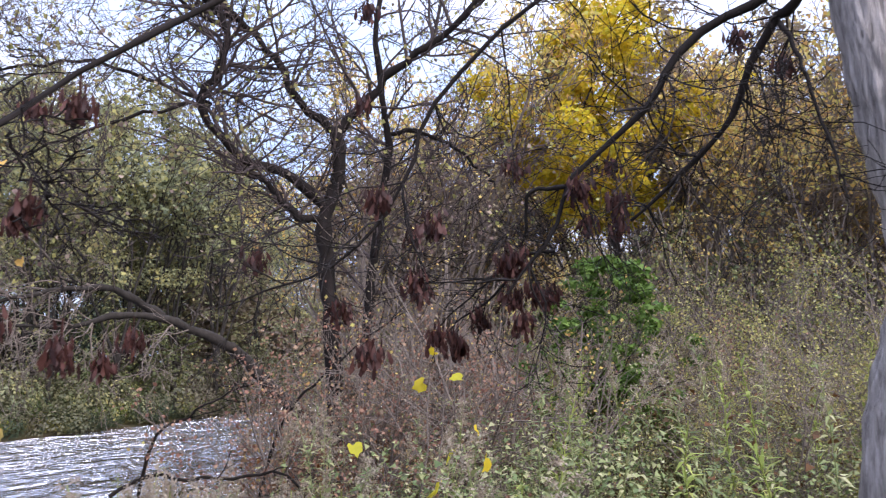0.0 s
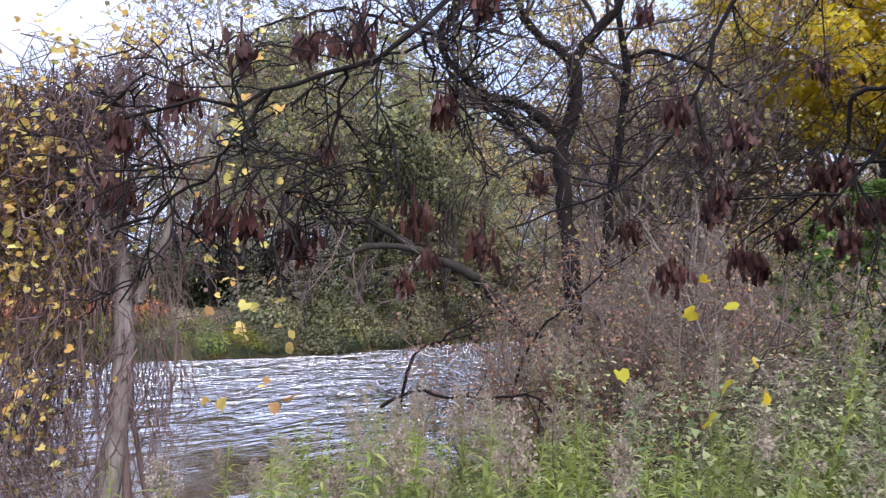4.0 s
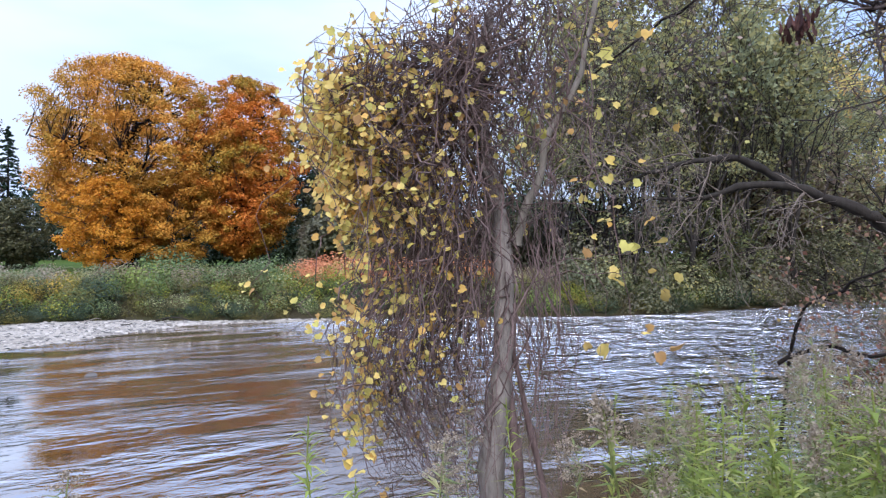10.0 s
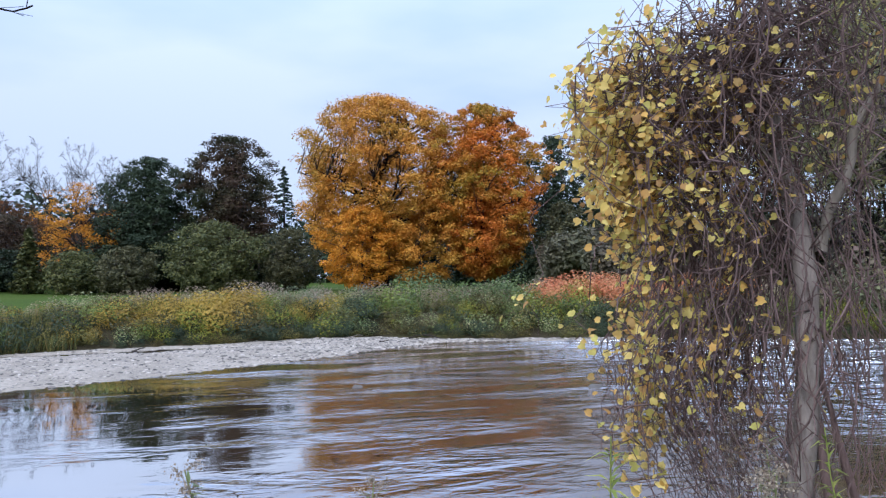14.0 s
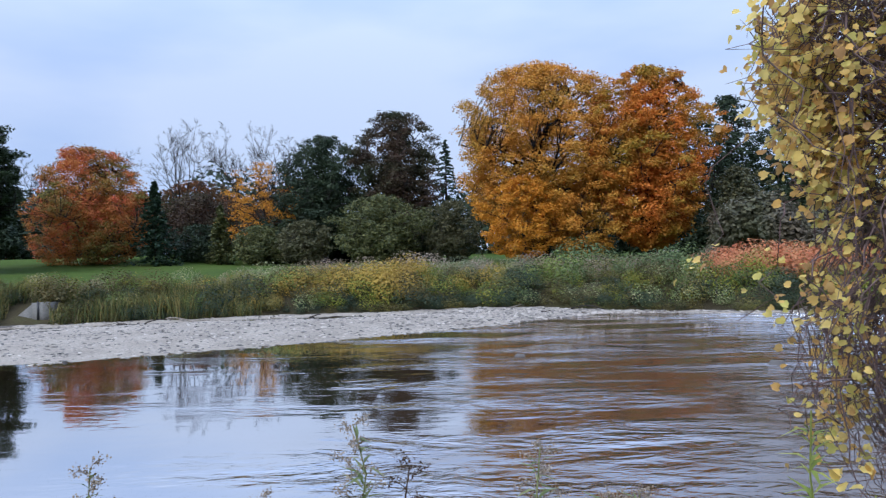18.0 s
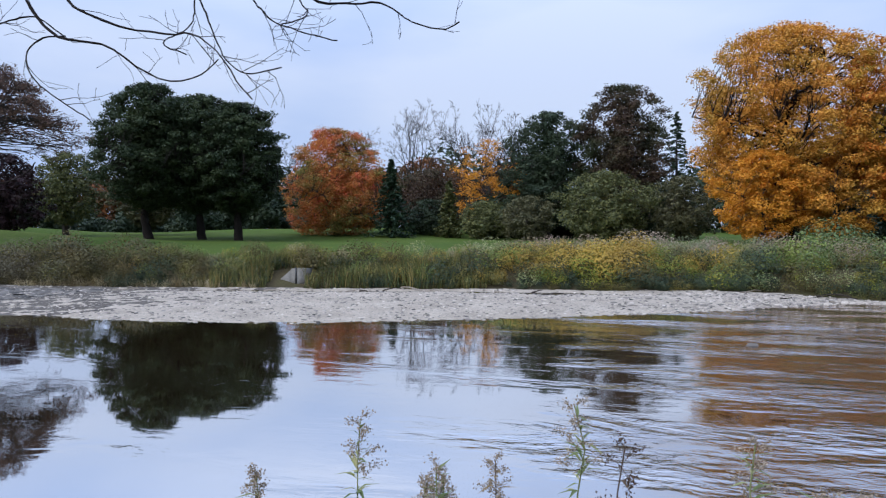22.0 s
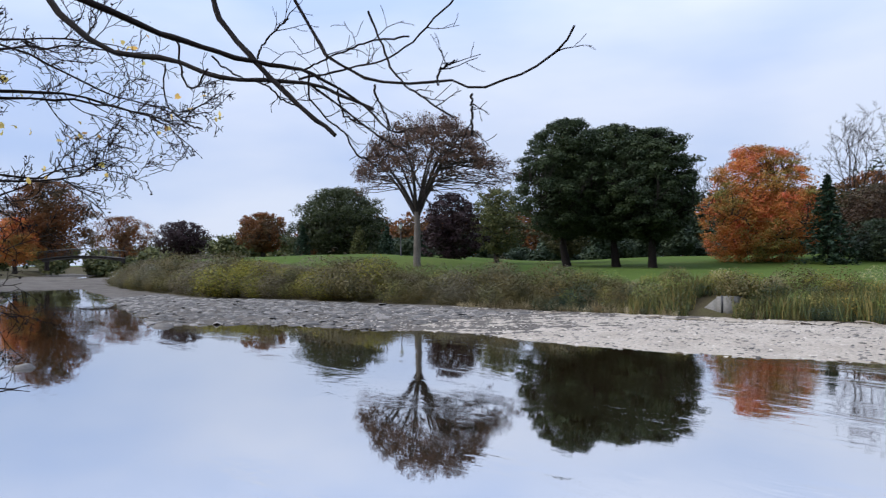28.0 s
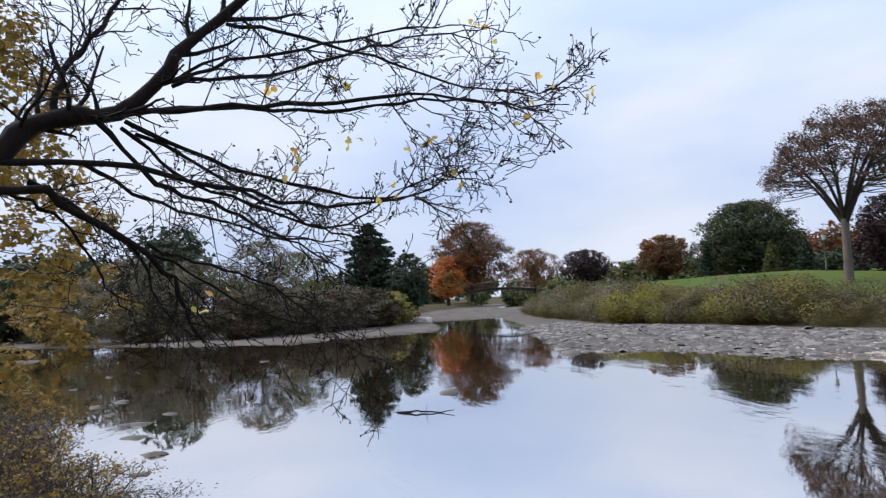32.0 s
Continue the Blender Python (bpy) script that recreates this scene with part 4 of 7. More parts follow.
broad_tree("rust_tree", 73, -150, 41, 3.6, 9, 12.5, M_RUST, "small rust-brown tree beyond the footbridge", leaves=3500)
conifer("pine", 74, -100, 5.0, 1.3, 12.8, 13.0, "dark green pine on the near bank upstream", leaves=24000, size=0.40, blunt=0.5)
broad_tree("dark_tree", 75, -92, 9.5, 1.4, 7.5, 6, M_DARK, "dark bush beside the pine", leaves=3000, low=0.02)
broad_tree("tree", 76, -121, 57, 4.0, 7.4, 10, M_OLIVE, "far round tree beyond the lawn", leaves=3500)
# elm with a clear trunk and brown tips
def vase_elm(seed, x, y, height, width):
    rng = np.random.default_rng(seed)
    root = thing("elm", (x, y, ground_z(x, y) - 0.05), "elm with a pale trunk and thin brown leaves on ascending branches", "tree")
    wood, lean = Acc(), np.array([0.8, 1.0, 0])
    fork = np.array([0.1, 0, height * 0.36])
    limbs, fine = [], Acc()
    tube(wood, bend(rng, (0, 0, -0.3), fork, 7, 0, 0.015), np.linspace(0.36, 0.26, 7), 10)
    for k in range(15):
        a = k * 2.4
        reach = 0.5 * width * (0.12 + 0.86 * (((k + 0.5) * 0.618) % 1.0) ** 0.7)
        e = np.array([reach * math.cos(a), reach * math.sin(a), height * (0.86 - 0.22 * (reach / (0.5 * width)) ** 2)]) + lean
        s = np.array([0.1, 0, height * (0.31 + 0.05 * (k % 3) / 2)])
        p = smooth_line([s, s * 0.55 + e * 0.45 + np.array([0, 0, height * 0.035]), e], 10)
        tube(fine, p, np.linspace(0.15, 0.035, 10), 6)
        limbs.append(p)
    ways = np.concatenate([p[3:] for p in limbs])
    crown = Acc()
    for k in range(330):
        a = k * 2.399963
        r2 = ((k + 0.5) / 330) ** 0.5
        lump = 1 + 0.10 * math.sin(3 * a + 4 * r2) + 0.08 * math.sin(7 * a + 2 * r2)
        deep = rng.uniform(0, 1) ** 1.6
        c = np.array([0.5 * width * r2 * lump * math.cos(a), 0.5 * width * r2 * lump * math.sin(a), height * (0.95 - 0.36 * r2 ** 2.4 - 0.24 * deep * (1 - 0.5 * r2)) * (1 + 0.025 * rng.normal())])
        c[2] = max(c[2], height * 0.47)
        c += lean
        low_ = ways[ways[:, 2] < max(c[2] + 0.2, ways[:, 2].min() + 0.6)]
        near = low_[np.argmin(((low_ - c) ** 2).sum(1))]
        p = bend(rng, near, c, 5, 0.03, 0.12)
        tube(fine, p, np.linspace(0.045, 0.016, 5), 4)
        for q in range(5):
            e = c + unit(rng.normal(size=3) + np.array([0, 0, 0.3])) * rng.uniform(0.4, 0.9)
            tube(fine, bend(rng, p[3], e, 4, 0, 0.15), np.linspace(0.016, 0.009, 4), 3)
        leaf_cloud(rng, crown, c, (0.75, 0.75, 0.45), int(88 * (1.15 - 1.0 * deep)), 0.16, shell=0.1)
    part("trunk", wood, M_ELMBARK, root, smooth=True)
    part("limb", fine, M_BARK, root, "spreading dark limbs", smooth=True)
    part("crown", crown, M_ELM, root)
    return root


vase_elm(80, -50.95, 39.05, 13.6, 13.4)



# far woods that close the view all round
def wood_line(name, seed, centre, far, turns, count, mat, label, heights=(9, 15), leaf=1.15):
    rng = np.random.default_rng(seed)
    acc = Acc()
    for k in range(count):
        a = radians(turns[0] + (turns[1] - turns[0]) * (k + rng.uniform(0, 1)) / count)
        r = far * rng.uniform(0.92, 1.1)
        x, y = centre[0] - r * math.sin(a), centre[1] + r * math.cos(a)
        z = ground_z(x, y)
        h = rng.uniform(*heights)
        for q in range(5):
            leaf_cloud(rng, acc, (x + rng.normal() * h * 0.2, y + rng.normal() * h * 0.2, z + h * rng.uniform(0.15, 0.75)), (h * 0.34, h * 0.34, h * 0.30), int(345 / leaf), leaf, 0.35)
    return tagged(part(name, acc, mat), label, "woods", kind="stuff")


wood_line("far_woods", 90, (0, 0), 165, (-75, 40), 60, M_DARK, "dark green woods far behind the river", (13, 20))
wood_line("far_woods", 91, (0, 0), 190, (20, 62), 34, M_RUST, "brown and rust woods far behind the lawn", (10, 16))
wood_line("far_woods", 92, (0, 0), 230, (58, 100), 34, M_OLIVE, "low distant woods upstream", (8, 12))
wood_line("far_woods", 93, (0, 0), 120, (100, 285), 70, M_DARK, "woods behind the near bank", (12, 18))
wood_line("far_hedge", 97, (0, 0), 142, (14, 60), 60, M_DARK, "dark low hedge beyond the lawn", (4, 7), 0.5)
wood_line("wood_edge", 98, (31, 52), 11, (-180, 180), 26, M_COVE, "brown undergrowth beyond the far bank downstream", (3, 6), 0.35)
wood_line("wood_edge", 94, (22, 74), 14, (-60, 60), 12, M_DARK, "dark undergrowth at the foot of the maples", (4, 7), 0.4)
wood_line("wood_edge", 95, (-14, 95), 10, (-90, 90), 16, M_DARK, "dark undergrowth at the foot of the wood", (4, 8), 0.45)

# ---- growth on the far bank ----
def tuft(seed, count, lean, wide=1.0):
    """A tuft of blades, one high."""
    rng = np.random.default_rng(seed)
    acc = Acc()
    stand = np.c_[rng.normal(size=(count, 2)) * lean, np.ones(count)]
    stamp(acc, np.array(BLADE[0]) * (wide, 1, 1), BLADE[1], np.c_[rng.normal(size=(count, 2)) * 0.10, np.zeros(count)], frames(stand, rng), rng.uniform(0.55, 1.0, count))
    return np.concatenate(acc.v), np.concatenate(acc.f)


def bushlet(seed, count, leaf, squat=0.55, shell=0.35, facing=0.7):
    """A leafy clump, one high."""
    rng = np.random.default_rng(seed)
    acc = Acc()
    u = unit(rng.normal(size=(count, 3))) * rng.uniform(shell, 1.0, (count, 1)) ** 0.6
    pos = u * (squat, squat, 0.5) + (0, 0, 0.5)
    stamp(acc, CHIP[0], CHIP[1], pos, frames(u * facing + rng.normal(size=(count, 3)) * (0.85 - 0.5 * facing if facing > 0.7 else 0.5) + (0, 0, 0.8 if facing <= 0.7 else 0.35), rng), leaf * rng.uniform(0.6, 1.3, count))
    return np.concatenate(acc.v), np.concatenate(acc.f)


def spire(seed, count, leaf):
    """An upright weed with leaves up its stem and a plume, one high."""
    rng = np.random.default_rng(seed)
    acc = Acc()
    h = rng.uniform(0.1, 1.0, count)
    a = rng.uniform(0, 6.28, count)
    r = 0.13 * (1.1 - h) + 0.03
    pos = np.stack([r * np.cos(a), r * np.sin(a), h], -1)
    stamp(acc, LANCE[0], LANCE[1], pos * (0.4, 0.4, 1), frames(np.stack([np.cos(a) * 0.4, np.sin(a) * 0.4, np.ones(count)], -1) + rng.normal(size=(count, 3)) * 0.3, rng), leaf * rng.uniform(0.7, 1.3, count))
    return np.concatenate(acc.v), np.concatenate(acc.f)


def brush(name, seed, count, xr, dr, height, mat, label, form, clump=0.0):
    """Plants strewn along the far bank, dr metres back from the water's edge."""
    rng = np.random.default_rng(seed)
    x = rng.uniform(*xr, count)
    d = rng.uniform(*dr, count)
    free = ~((np.abs(x + 19.4) < 1.15) & (d < 1.7)) & ~((x < -12.5) & (d > 4.6))
    x, d = x[free], d[free]
    if clump:
        keep = ripple(x, d, 0.9, seed) > clump
        x, d = x[keep], d[keep]
    y = np.interp(x, N_X, N_Y) + 0.35 * ripple(x, np.interp(x, N_X, N_Y), 0.7) + d
    z = land(x, y)[0]
    acc = Acc()
    s = (height[0] + (height[1] - height[0]) * rng.uniform(0, 1, len(x)) ** 1.4) * (0.92 + 0.45 * ripple(x, d, 0.42, seed * 0.7)) * (1 - 0.09 * sm(x, -46, -34) * (1 - sm(x, -14, -8)) + 0.2 * sm(-x, 36, 46))
    stamp(acc, form[0], form[1], np.stack([x, y, z - 0.04], -1), level_turns(rng, len(x), 0.08), s)
    return tagged(part(name, acc, mat), label, "plants", kind="stuff")


T_A, T_B, T_R = tuft(1, 9, 0.28), tuft(2, 8, 0.42, 1.2), tuft(3, 9, 0.10, 1.1)
B_A, B_B, B_C = bushlet(4, 42, 0.16), bushlet(5, 60, 0.12, 0.7), bushlet(6, 36, 0.2, 0.8)
P_A = spire(7, 26, 0.16)
B_F = bushlet(8, 140, 0.04, 0.6)
B_G = bushlet(9, 165, 0.088, 0.85)
B_M = bushlet(11, 520, 0.072, 0.72, 0.6, 1.2)
B_W = bushlet(12, 760, 0.056, 0.72, 0.5, 1.1)
brush("bank_grass", 201, 200, (-31, 44), (0.2, 3.0), (0.4, 0.85), M_BANKOLIVE, "long rank grass along the far bank", T_B)
brush("bank_grass", 202, 500, (-31, 46), (2.5, 11), (0.5, 0.95), M_BANKSTRAW, "tall autumn grass on top of the far bank", T_A)
brush("bank_weeds", 203, 160, (-30, 44), (0.6, 9), (0.5, 1.1), M_WEED, "green leafy weeds on the far bank", P_A, -0.05)
brush("bank_leafage", 230, 90, (-31, 44), (0.3, 9), (0.45, 0.95), M_BANKGREEN, "mixed green and straw leafage of the far bank", B_F)
brush("bank_leafage", 231, 70, (-31, 44), (0.3, 6), (0.5, 1.1), M_OLIVE, "dull green leafage of the far bank", B_F, -0.1)
brush("reeds", 204, 620, (-24, -9.5), (-0.1, 2.2), (0.95, 1.5), M_REED, "grey-green upright reeds at the water's edge", T_R)
brush("bank_bushes", 205, 160, (-30, 44), (0.4, 4.5), (0.5, 1.05), M_GREYGREEN, "low grey-green bushes on the far bank", B_B, 0.0)
brush("bank_bushes", 206, 200, (1, 44), (0.5, 7), (0.7, 1.25), M_BANKGREEN, "fresh green bushes on the far bank", B_B, 0.05)
brush("bank_bushes", 232, 160, (-30, 40), (0.3, 3), (0.5, 1.0), M_DARK, "dark green bushes at the water's edge", B_B, 0.1)
brush("dry_weeds", 207, 700, (-30, 40), (4.0, 11), (0.7, 1.15), M_STRAW, "dry straw-coloured weeds gone to seed", P_A, -0.1)
brush("fluffy_weeds", 208, 600, (-14, 40), (3.5, 11), (0.7, 1.15), M_FLUFF, "pale fluffy seed heads over the bank", P_A, 0.0)
brush("yellow_bushes", 209, 16, (-8.4, -6.0), (1.4, 4.0), (1.1, 1.6), M_OCHRE, "yellow and brown bush on the far bank", B_M)
brush("yellow_bushes", 233, 16, (-4.6, -2.0), (1.4, 4.0), (1.1, 1.6), M_OCHRE, "yellow and brown bush on the far bank", B_M)
brush("dark_bushes", 210, 34, (6.0, 11.5), (3.5, 8), (1.3, 2.0), M_BLUEGREEN, "dark blue-green bushes rising over the bank", B_M)
brush("grey_bushes", 211, 12, (1.0, 3.0), (0.5, 1.8), (0.8, 1.3), M_BLUEGREEN, "round blue-green bush at the water's edge", B_B)
brush("red_shrubs", 212, 110, (12.5, 21.5), (3.2, 9), (1.2, 1.8), M_REDSHRUB, "low red and orange shrubs on the far bank", B_M)
brush("bank_brush", 213, 520, (-100, -27), (0.2, 7), (0.7, 2.1), M_BRUSH, "thick olive and brown brush on the far bank", B_W, -0.3)
brush("bank_brush", 235, 420, (-100, -20), (0.3, 7), (0.9, 1.6), M_BANKOLIVE, "ochre bushes on the far bank", B_W, 0.05)
brush("bank_brush", 236, 420, (-100, -24), (0.3, 7), (0.9, 1.7), M_BRUSH, "olive brown bushes on the far bank", B_W, -0.1)
brush("bank_brush", 214, 170, (-100, -29), (0.3, 6), (0.7, 2.0), M_COVE, "brown dry brush on the far bank", B_W, 0.0)
brush("bank_brush", 234, 800, (-100, -29), (0.2, 5), (0.9, 2.0), M_COVE, "dry brush on the far bank", P_A, -0.2)
brush("bank_brush", 215, 26, (-49, -42), (0.3, 3.5), (1.3, 2.1), M_DULLGREEN, "yellow-green bush on the far bank", B_W)
brush("bank_brush", 216, 22, (-59, -52), (0.3, 3.5), (1.2, 2.0), M_DULLGREEN, "yellow-green bush on the far bank", B_W)
brush("dead_stalks", 217, 420, (-34, -17), (-0.1, 0.6), (0.35, 0.75), M_BANKSTRAW, "broken pale stalks at the water's edge", T_A)

# patches of low growth, each of one kind
# the M_DARK row puts the shade at the bank's foot into leaf colour
for j, (mt, n_, dr, hh, lab, cut) in enumerate([(M_DARK, 330, (-0.1, 0.9), (0.4, 0.8), "low growth along the water's edge, coloured dark for shade at the bank's foot", -0.25),
                                               (M_BANKOLIVE, 420, (0.6, 5), (0.7, 1.35), "olive bushes on the far bank", 0.2),
                                               (M_BANKGREEN, 460, (0.4, 6), (0.7, 1.35), "pale green bushes on the far bank", 0.2),
                                               (M_BLUEGREEN, 80, (0.6, 5), (0.7, 1.4), "blue-green bushes on the far bank", 0.35),
                                               (M_BANKSTRAW, 260, (3.6, 9), (0.7, 1.2), "dry straw-coloured bushes on the far bank", 0.1),
                                               (M_DUSK, 260, (3.2, 9), (0.7, 1.25), "dry brownish bushes on the far bank", 0.08),
                                               (M_DULLGREEN, 300, (0.5, 5), (0.7, 1.3), "yellow-green bushes on the far bank", 0.32)]):
    brush("bank_patches", 240 + j, n_, (-29, 42), dr, hh, mt, lab, B_M, cut)

brush("edge_growth", 250, 260, (-4, 44), (-0.4, 0.6), (0.35, 0.7), M_BANKOLIVE, "low green growth hanging over the water's edge", B_G, -0.2)
brush("edge_growth", 251, 300, (-28, 44), (-0.3, 0.6), (0.3, 0.65), M_BRUSH, "low olive growth at the water's edge", B_G, -0.1)

# single rounded bushes that stand out of the growth, each of one colour
# M_BRUSH and M_DARK bushes also put shaded gaps between mounds into colour
for j, (mt, n_, xr, dr, hh, lab) in enumerate([(M_BRUSH, 60, (-29, 12), (0.5, 4), (0.9, 1.6), "dark brown-green rounded bushes on the far bank"),
                                               (M_OCHRE, 34, (-16, 2), (0.8, 4), (0.9, 1.35), "scattered ochre bushes on the far bank"),
                                               (M_HAZE, 26, (-26, 34), (1.2, 6), (0.9, 1.4), "scattered pale bushes gone to seed on the far bank"),
                                               (M_BUSHGREEN, 70, (-8, 40), (0.3, 4), (0.8, 1.45), "scattered fresh green bushes on the far bank"),
                                               (M_WEED, 50, (-12, 42), (0.4, 5), (0.8, 1.4), "scattered yellow-green bushes on the far bank"),
                                               (M_BLUEGREEN, 24, (-4, 34), (0.3, 4), (0.8, 1.4), "scattered blue-green bushes on the far bank"),
                                               (M_DARK, 150, (-28, 40), (0.1, 2.4), (0.7, 1.3), "scattered dark green bushes on the far bank"),
                                               (M_DUSK, 120, (-10, 40), (4, 10), (1.0, 1.5), "pinkish brown bushes gone to seed on the far bank"),
                                               (M_FLUFF, 60, (-14, 40), (4.5, 10), (1.0, 1.5), "pale fluffy bushes on the far bank")]):
    brush("bank_mounds", 260 + j, n_, xr, dr, hh, mt, lab, B_M)

# concrete outfall with sloping wing wall
def box(acc, a, b):
    (x0, y0, z0), (x1, y1, z1) = a, b
    acc.add([(x0, y0, z0), (x1, y0, z0), (x1, y1, z0), (x0, y1, z0), (x0, y0, z1), (x1, y0, z1), (x1, y1, z1), (x0, y1, z1)], [(0, 3, 2, 1), (4, 5, 6, 7), (0, 1, 5, 4), (1, 2, 6, 5), (2, 3, 7, 6), (3, 0, 4, 7)])


outfall = thing("outfall", (-19.4, 33.3, 0.0), "weathered concrete storm drain outfall in the far bank", "outfall")
acc = Acc()
box(acc, (-0.05, -0.15, -0.2), (0.75, 0.9, 1.0))
part("headwall", acc, M_CONCRETE, outfall)
acc = Acc()
acc.add([(-0.95, -0.1, -0.2), (-0.06, -0.1, -0.2), (-0.06, -0.1, 0.95), (-0.5, -0.1, 0.62), (-0.95, -0.1, 0.25), (-0.95, 0.15, -0.2), (-0.06, 0.15, -0.2), (-0.06, 0.15, 0.95), (-0.5, 0.15, 0.62), (-0.95, 0.15, 0.25)],
        [(0, 1, 3, 4), (1, 2, 3, 3), (5, 9, 8, 6), (6, 8, 7, 7), (4, 3, 8, 9), (3, 2, 7, 8), (0, 4, 9, 5), (1, 6, 7, 2)])
part("wing_wall", acc, M_CONCRETE, outfall)
acc = Acc()
box(acc, (0.2, -0.19, 0.2), (0.28, -0.155, 1.06))
part("post", acc, M_BLACKIRON, outfall)

# lamp on the lawn
lx, ly = -62.2, 45.4
lamp = thing("street_lamp", (lx, ly, ground_z(lx, ly)), "black iron lamp post with a frosted lantern on the lawn", "lamp")
acc = Acc()
tube(acc, [(0, 0, -0.1), (0, 0, 0.5), (0, 0, 0.55), (0, 0, 2.85)], [0.11, 0.10, 0.055, 0.045], 10)
part("post", acc, M_BLACKIRON, lamp, smooth=True)
acc = Acc()
tube(acc, [(0, 0, 2.86), (0, 0, 2.95), (0, 0, 3.30)], [0.09, 0.14, 0.21], 8)
glass = part("lantern", acc, M_LAMPGLASS, lamp, "frosted glass lantern")
acc = Acc()
tube(acc, [(0, 0, 3.30), (0, 0, 3.34), (0, 0, 3.5), (0, 0, 3.58)], [0.26, 0.25, 0.07, 0.01], 8)
part("cap", acc, M_BLACKIRON, glass)

# footbridge upstream
bridge = thing("footbridge", (-128.5, 29.6, 3.4), "dark footbridge with railings over the channel upstream", "bridge")
turn = Matrix.Rotation(math.atan2(8.2, 10.0), 4, "Z")
bridge.matrix_world = Matrix.Translation((-128.0, 28.9, 4.0)) @ turn
acc = Acc()
xs = np.linspace(-7.5, 7.5, 13)
arch = 0.5 * (1 - (xs / 7.5) ** 2)
tube(acc, np.c_[xs, np.zeros(13), arch - 0.3], np.full(13, 0.22), 4)
part("beam", acc, M_WOOD, bridge)
for k in range(12):
    acc = Acc()
    acc.add([(xs[k], -1, arch[k]), (xs[k + 1] - 0.02, -1, arch[k + 1]), (xs[k + 1] - 0.02, 1, arch[k + 1]), (xs[k], 1, arch[k]), (xs[k], -1, arch[k] - 0.08), (xs[k + 1] - 0.02, -1, arch[k + 1] - 0.08), (xs[k + 1] - 0.02, 1, arch[k + 1] - 0.08), (xs[k], 1, arch[k] - 0.08)],
            [(0, 1, 2, 3), (4, 7, 6, 5), (0, 4, 5, 1), (3, 2, 6, 7), (0, 3, 7, 4), (1, 5, 6, 2)])
    part("deck_board", acc, M_WOOD, bridge)
for side in (-0.95, 0.95):
    acc = Acc()
    tube(acc, np.c_[xs, np.full(13, side), arch + 1.1], np.full(13, 0.06), 6)
    rail = part("handrail", acc, M_BLACKIRON, bridge)
    for k in range(13):
        acc = Acc()
        tube(acc, [(xs[k], side, arch[k] - 0.1), (xs[k], side, arch[k] + 1.1)], [0.045, 0.045], 5)
        part("rail_post", acc, M_BLACKIRON, rail)

# low weir apron below the bridge
acc = Acc()
for k in range(6):
    x0, x1 = -124 + 4.3 * k, -124 + 4.3 * (k + 1)
    y0, y1 = np.interp([x0, x1], S_X, S_Y) - 1.5, np.interp([x0, x1], N_X, N_Y) + 1.5
    za, zb = 0.9 - 0.15 * k, 0.9 - 0.15 * (k + 1)
    acc.add([(x0, y0[0], za), (x1, y0[1], zb), (x1, y1[1], zb), (x0, y1[0], za)], [(0, 1, 2, 3)])
weir = part("weir_apron", acc, M_MUD)
tagged(weir, "grey concrete apron sloping down below the footbridge", "weir", kind="structure")



# driftwood along the wet edge behind the bar
rng = np.random.default_rng(260)
for k in range(16):
    x = rng.uniform(-27, 6)
    y = float(np.interp(x, N_X, N_Y)) - rng.uniform(0.2, 2.4)
    acc = Acc()
    a = rng.uniform(-0.5, 0.5)
    half = rng.uniform(0.25, 0.8)
    d = np.array([math.cos(a) * half, math.sin(a) * half, rng.uniform(-0.05, 0.12)])
    tube(acc, bend(rng, -d, d, 6, 0.05, 0.06), np.linspace(0.045, 0.015, 6), 6)
    ob = part("driftwood_stick", acc, M_PALEBARK if k % 3 else M_BARK)
    ob.location = (x, y, max(ground_z(x, y), 0.0) + 0.04)
    tagged(ob, "water-worn stick lying along the wet far shore", "stick", "driftwood")
# ---- near bank, downstream: vine-hung tree, black tree, box elder, thicket ----
def limb(rng, acc, ctrl, r0, r1, n=18, sides=8, rough=0.012):
    """A limb through given points, slightly knotted. Returns its line."""
    p = smooth_line(ctrl, n)
    p = p + rng.normal(size=p.shape) * rough
    r = np.linspace(r0, r1, n) * (1 + 0.10 * np.sin(np.arange(n) * 1.9) + 0.05 * rng.normal(size=n))
    tube(acc, p, np.maximum(r, 0.002), sides)
    return p


def twigs_on(rng, acc, p, count, length, radius, levels=1, kids=4, spread=0.8, up=0.1, thin=0.002, tips=None, first=1):
    for k in range(count):
        i = int(rng.integers(first, len(p) - 1))
        along = unit(p[i + 1] - p[i])
        side = unit(np.cross(along, rng.normal(size=3)))
        grow(rng, acc, p[i], along * 0.5 + side * spread + np.array([0, 0, up]), length * rng.uniform(0.5, 1.2), radius, levels, kids, 0.7, up, 0.6, 0.18, 4, tips, 0.15, thin)


def leaves_at(rng, pts, per, jitter, size, mat, parent, template=DIAMOND, name="foliage", hang=0.0, keep=1.0, face=(0, 0, 0)):
    t = np.asarray(pts, float)
    t = t[rng.uniform(0, 1, len(t)) < keep]
    pos = np.repeat(t, per, 0)
    pos = pos + rng.normal(size=pos.shape) * jitter
    acc = Acc()
    axis = rng.normal(size=pos.shape) + np.array([0, 0, 0.5 - hang]) + np.asarray(face)
    stamp(acc, template[0], template[1], pos, frames(axis, rng), size * rng.uniform(0.6, 1.25, len(pos)))
    return part(name, acc, mat, parent)


